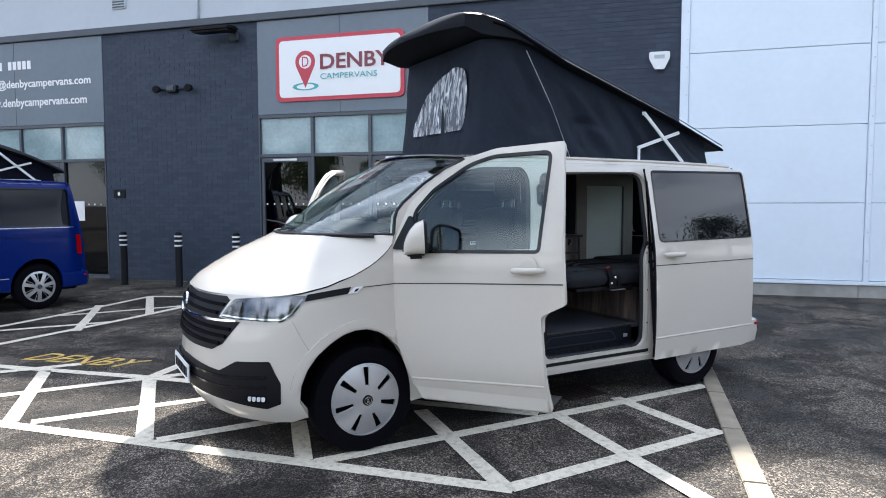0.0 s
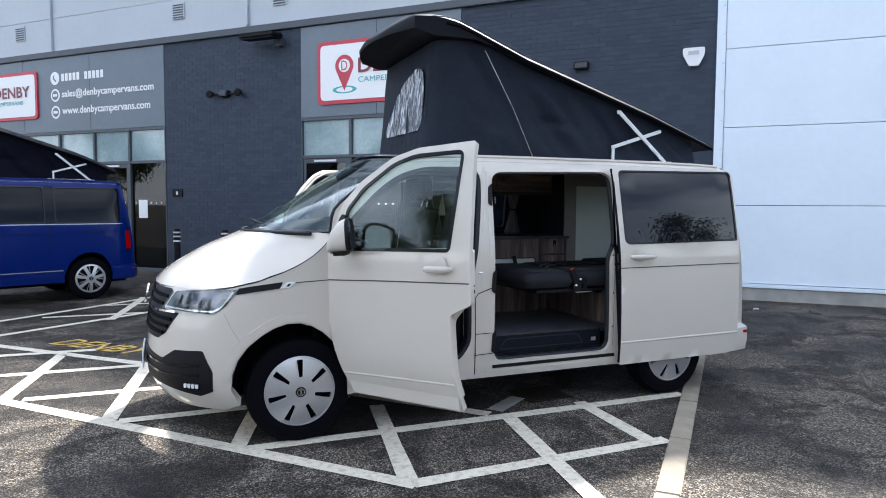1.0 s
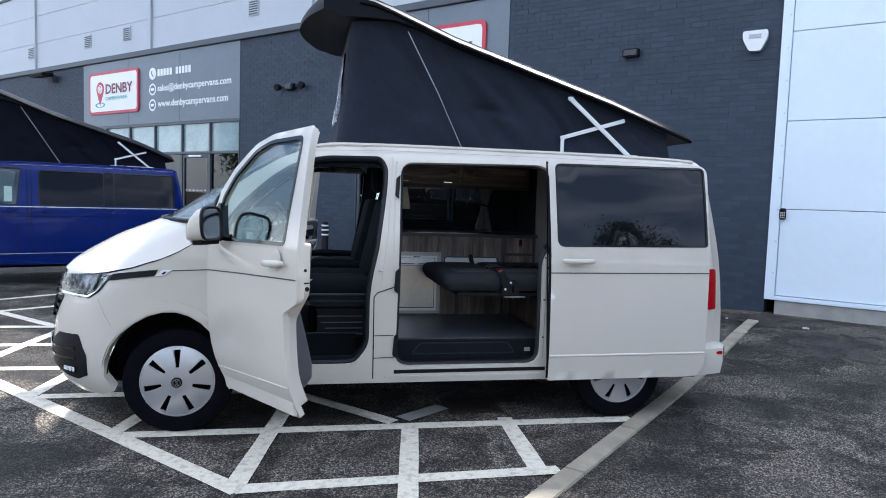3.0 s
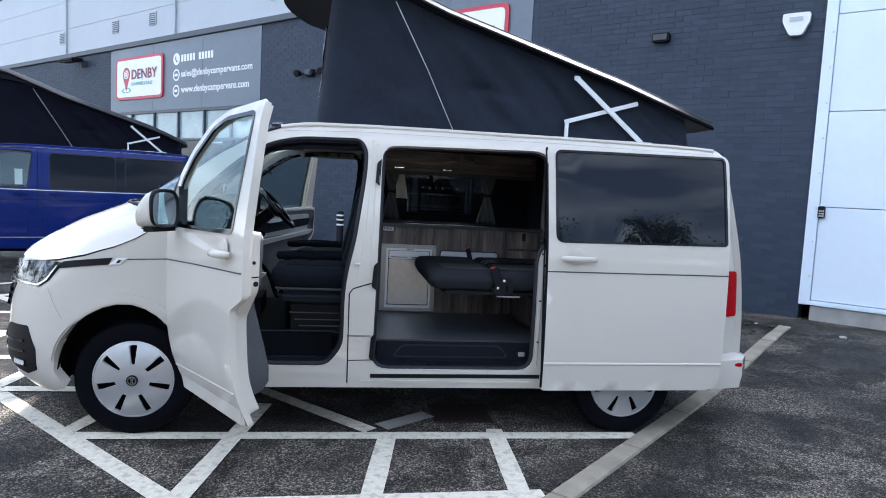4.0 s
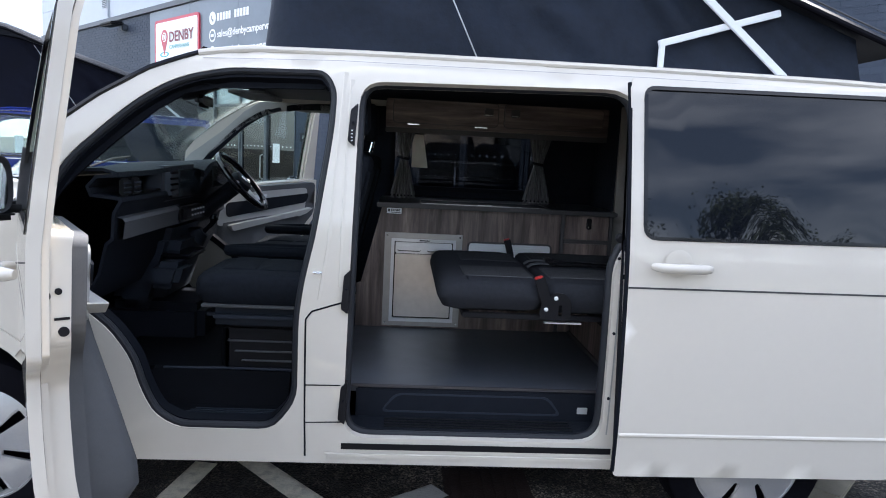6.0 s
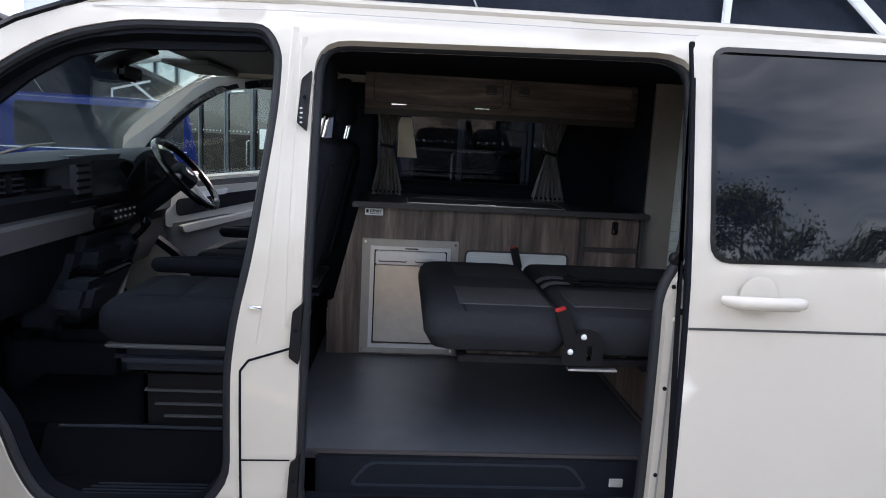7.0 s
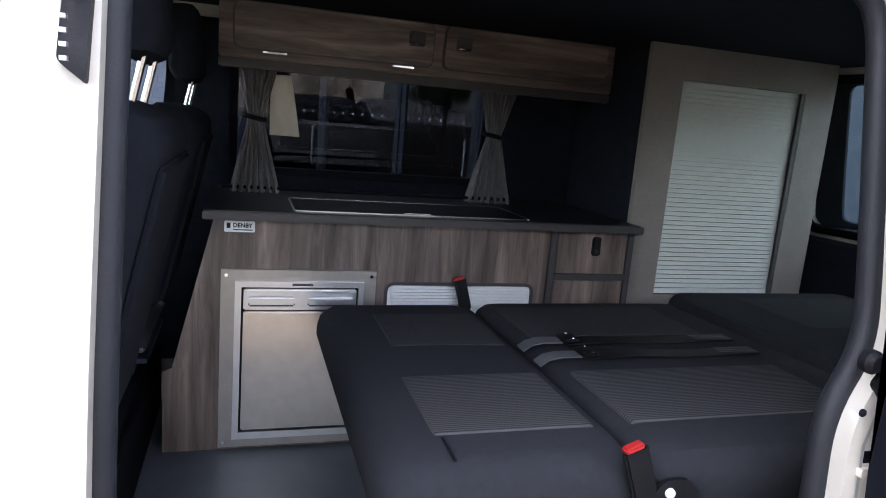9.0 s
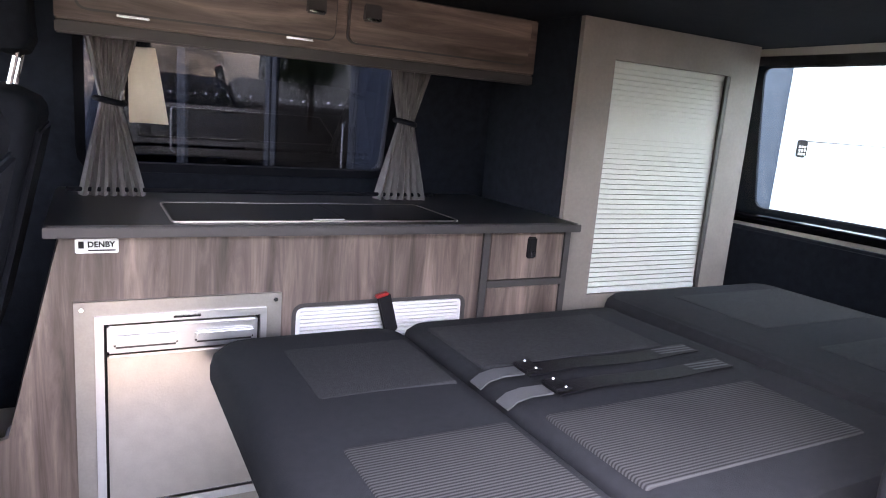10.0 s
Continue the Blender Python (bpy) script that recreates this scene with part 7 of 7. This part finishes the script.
ward = thing("wardrobe", "tall oak effect wardrobe with white ribbed roller shutter", "wardrobe")
WF = 1.25
wf = lambda a, b: (a, WF, b)
wh = rect(2.872, 3.367, 1.000, 1.715)
part("front_frame", skin(rect(2.745, 3.492, 0.556, 1.822), [wh], wf, 0.018, 0.3), M_TRIMWOOD, ward, "pale grey-brown door frame", smooth=False)
part("side_panel", boxed(2.742, 2.760, WF + 0.019, 1.72, 0.556, 1.822), M_LINING, ward, "dark carpeted side")
part("side_panel", boxed(3.474, 3.492, WF + 0.019, 1.72, 0.556, 1.822), M_WOOD, ward)
sh = part("roller_shutter", boxed(2.865, 3.375, WF + 0.022, WF + 0.03, 0.994, 1.722), M_BLIND, ward, "white ribbed roller shutter")
for k in range(44):
    part("shutter_rib", boxed(2.874, 3.350, WF + 0.012, WF + 0.022, 1.024 + 0.0156 * k, 1.0365 + 0.0156 * k, 0.0), M_BLIND, sh)
part("shutter_bar", boxed(2.874, 3.350, WF + 0.006, WF + 0.022, 1.002, 1.020, 0.003), M_BLIND, sh)
part("channel", boxed(3.351, 3.366, WF + 0.001, WF + 0.012, 1.001, 1.714), M_EDGE, ward)

# bed
bed = thing("sofa_bed", "charcoal fabric rock-and-roll bed folded flat", "bed")
c1 = part("seat_cushion", cushion(1.715, 2.165, 0.18, 1.11, 0.885, 1.015, 0.055, 0.003, None, 0.0015), M_SEAT, bed, "charcoal seat cushion")
c2 = part("back_cushion", cushion(2.162, 2.86, 0.18, 1.11, 0.885, 1.018, 0.045, 0.003, None, 0.0015, 2.86), M_SEAT, bed, "charcoal back cushion")
c3 = part("rear_cushion", cushion(2.84, 3.62, 0.20, 1.20, 0.885, 1.030, 0.045, 0.003, None, 0.0015, 2.84), M_SEAT, bed, "charcoal rear cushion")
for c, x0, x1, y0, y1, z, mt in ((c1, 1.825, 2.118, 0.295, 0.545, 1.0195, M_STRIPE), (c1, 1.845, 2.120, 0.72, 0.970, 1.0195, M_SEATMID), (c2, 2.192, 2.72, 0.295, 0.540, 1.0225, M_STRIPE), (c2, 2.200, 2.70, 0.760, 1.02, 1.0225, M_SEATMID), (c3, 3.06, 3.56, 0.34, 0.62, 1.0345, M_SEATMID), (c3, 3.06, 3.56, 0.76, 1.08, 1.0345, M_SEATMID)):
    part("woven_insert", cushion(x0, x1, y0, y1, z - 0.03, z, 0.006, 0.0005, None, 0.0), mt, c, "grey woven insert")
part("seam_piping", tube(bmesh.new(), [(1.838, y, 1.0165 - 0.05 * max(0, 0.235 - y)) for y in np.linspace(0.215, 0.285, 5)], 0.0025, 6), M_SEAL, c1)
for y in (0.612, 0.708):
    bb = bmesh.new()
    loft(bb, [[(x, y + 0.006 * (x - 2.3) + d, 1.0265 + 0.006 * math.sin((x - 2.2) * 9) ** 2) for d in (-0.024, 0.024)] for x in np.linspace(2.26, 2.73, 12)])
    b = part("seat_belt", thicken(bb, 0.003), M_BLACKPL, c2, "black lap belt")
    bb = bmesh.new()
    loft(bb, [[(x, y + d, z) for d in (-0.02, 0.02)] for x, z in ((2.150, 1.012), (2.17, 1.026), (2.20, 1.032), (2.25, 1.032))])
    part("belt_tab", thicken(bb, 0.003), M_DASHMID, b, "grey printed belt tab")
    for d in (-0.012, 0.0, 0.012):
        part("belt_stitching", boxed(2.62, 2.725, y + d - 0.0012, y + d + 0.0035, 1.0325, 1.0335), M_DASHMID, b)
    part("belt_tongue", box(bmesh.new(), 2.25, 2.29, y - 0.026, y + 0.026, 1.033, 1.041, 0.003), M_BLACKPL, b)
    for d in (-0.02, 0.02):
        part("belt_rivet", lathe(bmesh.new(), [(0.0035, 0), (0.002, 0.002)], 8, Matrix.Translation((2.275, y + d, 1.041))), M_CHROME, b)
fr = part("bed_frame", boxed(1.82, 2.50, 0.20, 0.225, 0.858, 0.880, 0.003), M_BLACKPL, bed, "black steel bed frame")
part("cross_rail", boxed(1.82, 1.85, 0.225, 1.08, 0.855, 0.880, 0.003), M_BLACKPL, bed)
part("cross_rail", boxed(2.40, 2.44, 0.225, 1.08, 0.835, 0.875, 0.003), M_BLACKPL, bed)
part("hinge_plate", skin(rounded([(2.135, 0.868), (2.255, 0.868), (2.255, 0.950), (2.225, 0.980), (2.18, 0.980), (2.125, 0.905)], 0.015), [rect(2.205, 2.220, 0.885, 0.93)], lambda a, b: (a, 0.168, b), 0.008, 0.05), M_BLACKPL, bed, "black steel hinge plate")
for x, z in ((2.192, 0.958), (2.154, 0.911)):
    part("hinge_bolt", lathe(bmesh.new(), [(0.009, 0), (0.008, 0.005), (0.004, 0.008)], 12, Matrix.Translation((x, 0.168, z)) @ pose(0, 0, 0, 90)), M_WHITEPL, bed)
part("plate_edge", boxed(2.15, 2.30, 0.160, 0.185, 0.854, 0.860, 0.001), M_ALU, bed)
bk = part("buckle_stalk", box(bmesh.new(), -0.022, 0.022, -0.006, 0.006, -0.12, 0.0, 0.004, Matrix.Translation((2.118, 0.172, 1.040)) @ pose(0, 0, 0, 0, -20)), M_BLACKPL, bed, "black buckle stalk")
part("buckle_button", box(bmesh.new(), -0.017, 0.017, -0.009, 0.009, 0.004, 0.014, 0.003, Matrix.Translation((2.118, 0.172, 1.032)) @ pose(0, 0, 0, 0, -20)), M_RED, bk, "red release button")
bk = part("buckle_stalk", box(bmesh.new(), -0.018, 0.018, -0.006, 0.006, -0.10, 0.0, 0.004, Matrix.Translation((2.13, 1.13, 1.075)) @ pose(0, 0, 0, 0, -16)), M_BLACKPL, bed, "black buckle stalk")
part("buckle_button", box(bmesh.new(), -0.017, 0.017, -0.009, 0.009, 0.002, 0.010, 0.003, Matrix.Translation((2.128, 1.13, 1.07)) @ pose(0, 0, 0, 0, -16)), M_RED, bk, "red release button")
part("base_box", boxed(2.52, 3.62, 0.26, 1.16, 0.556, 0.88, 0.004), M_WOOD, bed, "oak effect bed base", smooth=False)
part("base_trim", boxed(2.508, 2.519, 0.26, 1.16, 0.556, 0.575, 0.002), M_EDGE, bed)


def curtain(x0, x1, xt, label):
    """A gathered curtain held by a tie at the height 1.48."""
    cu = thing("curtain", label, "curtain", "window curtains")
    bm = bmesh.new()
    rows = []
    for z in np.linspace(1.247, 1.655, 24):
        k = abs(z - 1.485)
        g = min(1.0, 0.28 + 2.9 * k)
        row = []
        for i in range(45):
            u = i / 44
            xx = x0 + (x1 - x0) * u
            row.append((xt + (xx - xt) * g, 1.590 + (z - 1.2) * -0.04 + 0.016 * g * math.sin(u * 2 * math.pi * 7 + 1.4 * math.sin(z * 6)), z))
        rows.append(row)
    loft(bm, rows)
    part("cloth", thicken(bm, 0.003), M_CURTAIN, cu, "grey gathered cloth", angle=80)
    part("tie", tube(bmesh.new(), [(xt + 0.032 * math.cos(a), 1.579 + 0.026 * math.sin(a), 1.485 - 0.006 * math.cos(a)) for a in np.linspace(0, 2 * math.pi, 17)[:-1]], 0.008, 6, closed=True), M_SEAL, cu)


curtain(1.475, 1.635, 1.55, "grey gathered curtain tied back beside the van window")
curtain(2.275, 2.455, 2.36, "grey gathered curtain tied back beside the van window")
rail = thing("curtain_rail", "thin dark curtain rail over the van window", "rail")
part("rail", tube(bmesh.new(), [(1.45, 1.572, 1.652), (2.48, 1.572, 1.652)], 0.006, 8), M_SEAL, rail)
part("rail", tube(bmesh.new(), [(1.45, 1.585, 1.262), (2.48, 1.585, 1.262)], 0.006, 8), M_SEAL, rail)

sheet = thing("window_sheet", "curled beige paper sheet standing in the van window", "paper")
bm = bmesh.new()
loft(bm, [[(1.60 + 0.10 * u * (1 - 0.35 * v), 1.70 + 0.02 * math.sin(3 * u + 2 * v), 1.43 + 0.20 * v) for u in np.linspace(0, 1, 7)] for v in np.linspace(0, 1, 6)])
part("sheet", thicken(bm, 0.002), material("beige_paper", (0.60, 0.53, 0.44), 0.8, 0, 0.08, 9), sheet)


# ---- the blue van beside it ----
MIRROR_PAINT[0] = M_BLUE
M_PRIVB = material("dark_side_glass", (0.003, 0.004, 0.007), 0.03, 0, 0.0, 3, spec=0.22)
blue = thing("blue_camper_van", "deep blue camper van with raised black pop-top, parked", "camper van")
van_body(blue, M_BLUE, False, False)
for f in ((lambda b: b), mirror):
    for w, mt in ((DOOR_WIN, M_CARGLASS), (WIN_MID, M_PRIVB), (WIN_REAR, M_PRIVB)):
        part("side_window", f(skin(inset(w, -0.015), [], body_at, 0.005, 0.15, -0.012)), mt, blue, "side window").visible_shadow = False
        part("window_seal", f(skin(inset(w, -0.006), [inset(w, 0.012)], body_at, 0.012, 0.1, 0.003)), M_GLOSSBLK, blue)
    part("door_gap", f(ribbon(DOOR + DOOR[:1], 0.008, body_at, 0.002)), M_SEAL, blue)
    for x in (1.37, 2.44):
        part("door_gap", f(ribbon([(x, 0.33), (x, 1.82)], 0.008, body_at, 0.002)), M_SEAL, blue)
    part("waist_trim", f(ribbon([(0.22, 1.195), (1.5, 1.195), (3.60, 1.195)], 0.012, body_at, 0.004)), M_ALU, blue, "bright waist line")
    # dark strip in seal colour paints the shade of the flank crease
    part("crease", f(ribbon([(-0.1, 1.04), (1.5, 1.05), (3.70, 1.06)], 0.008, body_at, 0.002)), M_SEAL, blue)
    part("rub_line", f(ribbon([(0.33, 0.47), (1.5, 0.48), (2.6, 0.485)], 0.012, body_at, 0.003)), M_ALU, blue)
    for x in (1.0, 1.46):
        part("handle", f(box(bmesh.new(), x, x + 0.19, -0.03, -0.006, 1.115, 1.142, 0.010)), M_BLUE, blue)
        part("handle_cup", f(lathe(bmesh.new(), [(0.05, 0), (0.046, 0.004)], 20, Matrix.Translation((x + 0.09, 0.02, 1.145)) @ pose(0, 0, 0, 90))), M_BLUE, blue)
part("pillar_black", skin(rect(2.385, 2.515, 1.215, 1.77, 0.01), [], body_at, 0.006, 0.1, 0.007), M_PRIVB, blue)
mirror_unit(blue, -1)
mirror_unit(blue, 1)
part("window_card", boxed(1.02, 1.12, 0.10, 0.104, 1.27, 1.50), M_SIGNW, blue, "white card in the window")
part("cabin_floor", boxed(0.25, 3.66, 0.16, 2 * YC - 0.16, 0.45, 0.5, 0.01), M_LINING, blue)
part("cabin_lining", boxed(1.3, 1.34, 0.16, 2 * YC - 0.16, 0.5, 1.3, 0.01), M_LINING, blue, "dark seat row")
for o in blue.children_recursive:
    if not o.name.startswith(("wheel", "rim", "alloy", "lip", "arch", "centre", "badge", "spoke", "strut")):
        for v in o.data.vertices:
            if v.co.x > 3.08:
                v.co.x = 3.08 + (v.co.x - 3.08) * 0.82
# its roof is the longer pattern, rising further forward
for o in blue.children_recursive:
    if o.name.startswith(("raised_roof", "roof_gutter", "roof_edge_seal", "tent", "guy")):
        for v in o.data.vertices:
            if v.co.x < 2.0:
                d = 0.32 * (2.0 - v.co.x)
                v.co.x -= d
                v.co.z += 0.36 * d * min(1.0, max(0.0, (v.co.z - 1.9) / 0.8))
blue.matrix_world = Matrix.Translation((-4.60, 6.46, 0.012)) @ Matrix.Rotation(radians(23), 4, "Z")


# ---- across the yard, behind the camera ----
def leaf_crown(n, rx, rz, zc, seed):
    rnd = random.Random(seed)
    vs, fs = [], []
    clumps = []
    for _ in range(26):
        a, h = rnd.uniform(0, 6.283), rnd.uniform(-1, 1)
        r = math.sqrt(max(0, 1 - h * h)) * rnd.uniform(0.35, 1.0)
        clumps.append((Vector((math.cos(a) * r * rx, math.sin(a) * r * rx, zc + h * rz)), rnd.uniform(0.26, 0.5)))
    for _ in range(n):
        c, s = rnd.choice(clumps)
        p = c + Vector((rnd.gauss(0, 1), rnd.gauss(0, 1), rnd.gauss(0, 0.8))) * s
        q = Euler((rnd.uniform(0, 6), rnd.uniform(0, 6), rnd.uniform(0, 6))).to_matrix()
        l = rnd.uniform(0.055, 0.10)
        k = len(vs)
        for d in ((-1, 0, 0), (0, -0.5, 0.1), (1, 0, 0), (0, 0.5, 0.1)):
            vs.append(p + q @ (Vector(d) * l))
        fs.append((k, k + 1, k + 2, k + 3))
    me = bpy.data.meshes.new("mesh")
    me.from_pydata(vs, [], fs)
    me.materials.append(M_LEAF)
    return me


def trunk_mesh(h, seed):
    rnd = random.Random(seed)
    bm = bmesh.new()
    tube(bm, [(0.06 * math.sin(i), 0.05 * math.cos(i * 1.3), h * i / 6) for i in range(7)], [0.17, 0.14, 0.12, 0.10, 0.08, 0.05, 0.02], 8)
    for k in range(7):
        a, z = k * 2.4, h * (0.35 + 0.08 * k)
        d = Vector((math.cos(a), math.sin(a), 0.7)) * h * 0.2
        tube(bm, [(0, 0, z), (d.x * 0.5, d.y * 0.5, z + d.z * 0.4), (d.x, d.y, z + d.z)], [0.06, 0.04, 0.012], 6)
    return finish(bm, M_BARK)


TREES = [(trunk_mesh(5.5, 3), leaf_crown(8000, 1.9, 2.0, 4.6, 5)), (trunk_mesh(4.6, 7), leaf_crown(7500, 2.1, 1.5, 3.9, 8)), (trunk_mesh(6.2, 9), leaf_crown(8000, 1.7, 2.4, 5.0, 11))]
verge = part("grass_verge", boxed(-60, 60, -34, -17.5, -0.02, 0.05, 0.01), M_GRASSY, None)
tagged(verge, "rough green grass verge along the yard", "verge", kind="structure")
for k, (x, y, s, kind) in enumerate(((-14, -21, 1.0, 0), (-9.5, -20, 0.9, 1), (-5, -22, 1.1, 2), (-1.2, -20.5, 0.8, 1), (2.4, -21, 1.0, 0), (5.2, -20, 0.75, 1), (8.2, -20.5, 1.05, 2), (11.0, -20, 0.9, 1), (14.0, -21, 1.1, 0), (18.5, -22, 1.0, 1), (23, -21, 1.1, 2), (-20, -22, 1.1, 1), (27.5, -20.5, 0.9, 1), (31.5, -21, 1.15, 0), (35, -20, 1.0, 2), (39, -21.5, 1.2, 1), (44, -21, 1.1, 0), (-27, -13, 1.1, 2), (-30, -7, 1.2, 0), (-28.5, -1, 1.0, 1), (-31, 4.5, 1.25, 2), (-29, 10, 1.1, 0), (-32, 15, 1.2, 1))):
    tr = thing("tree", "leafy young broadleaf tree on the grass verge", "tree", "trees on the verge", m=Matrix.Translation((x, y, 0)) @ Matrix.Rotation(k * 1.7, 4, "Z") @ Matrix.Scale(s, 4))
    for nm, me in (("trunk", TREES[kind][0]), ("crown", TREES[kind][1])):
        o = new(nm, me)
        o.parent = tr
fence = thing("palisade_fence", "grey steel palisade fence along the verge", "fence")
M_GALV = material("dull_galvanised_steel", (0.16, 0.165, 0.16), 0.6, 0.3, 0.15, 10)
pale = finish(boxed(-0.035, 0.035, -0.01, 0.01, 0.05, 1.8, 0.0), M_GALV)
for k in range(160):
    o = new("pale", pale)
    o.parent = fence
    o.matrix_world = Matrix.Translation((-20 + 0.27 * k, -18.2, 0))
for z in (0.4, 1.5):
    part("rail", boxed(-20.2, 23.2, -18.19, -18.15, z, z + 0.05), M_GALV, fence)
hedge_me = leaf_crown(9000, 1.0, 0.4, 0.6, 21)
for v in hedge_me.vertices:
    v.co.x *= 9
    v.co.y *= 0.8
for k in range(4):
    h = new("hedge", hedge_me)
    h.matrix_world = Matrix.Translation((-26 + 16 * k, -24.5, 0.6))
    tagged(h, "dense green hedge behind the fence", "hedge", kind="stuff")


# ---- the bricks of the facade ----
def brick_field(a, b, z0, z1, lo, hi):
    """Half-bond brick rectangles of a wall face, with those inside the stretch lo to hi kept apart."""
    near, rest = [], []
    row = 0
    z = z0
    while z < z1 - 0.02:
        x = a - (0.1125 if row % 2 else 0.0)
        while x < b:
            x0, x1 = max(a, x) + 0.005, min(b, x + 0.225) - 0.005
            if x1 - x0 > 0.03:
                full = x1 - x0 > 0.2
                (near if full and lo[0] <= x0 and x1 <= hi[0] and lo[1] <= z <= hi[1] else rest).append((x0, x1, z + 0.005, min(z1, z + 0.075) - 0.005))
            x += 0.225
        z += 0.075
        row += 1
    return near, rest


one_brick = finish(boxed(0, 0.215, -0.001, 0.012, 0, 0.065, 0.0), M_BRICK_ONE, smooth=False)
rnd = random.Random(4)
verts, faces = [], []
for a, b in ((-24.2, -15.5), (-8.75, -5.25), (-1.92, 2.17)):
    near, rest = brick_field(a, b, -0.005, 4.92, (0.2, 0.05), (2.2, 2.65))
    for x0, x1, z0, z1 in near[:300]:
        o = new("brick", one_brick)
        o.parent = wall
        o.matrix_parent_inverse = Matrix.Identity(4)
        o.location = (x0, rnd.uniform(-0.0015, 0.0015), z0)
    rest += near[300:]
    for x0, x1, z0, z1 in rest:
        y = -0.001 + rnd.uniform(-0.0015, 0.0015)
        k = len(verts)
        verts += [(x0, y, z0), (x1, y, z0), (x1, y, z1), (x0, y, z1), (x0, 0.012, z0), (x1, 0.012, z0), (x1, 0.012, z1), (x0, 0.012, z1)]
        faces += [(k, k + 1, k + 2, k + 3), (k + 1, k, k + 4, k + 5), (k + 2, k + 1, k + 5, k + 6), (k + 3, k + 2, k + 6, k + 7), (k, k + 3, k + 7, k + 4)]
me = bpy.data.meshes.new("mesh")
me.from_pydata(verts, [], faces)
me.materials.append(M_BRICK_ALL)
rest_ob = new("brickwork", me)
rest_ob.parent = wall
tagged(rest_ob, "dark blue-grey bricks in half bond", kind="stuff")
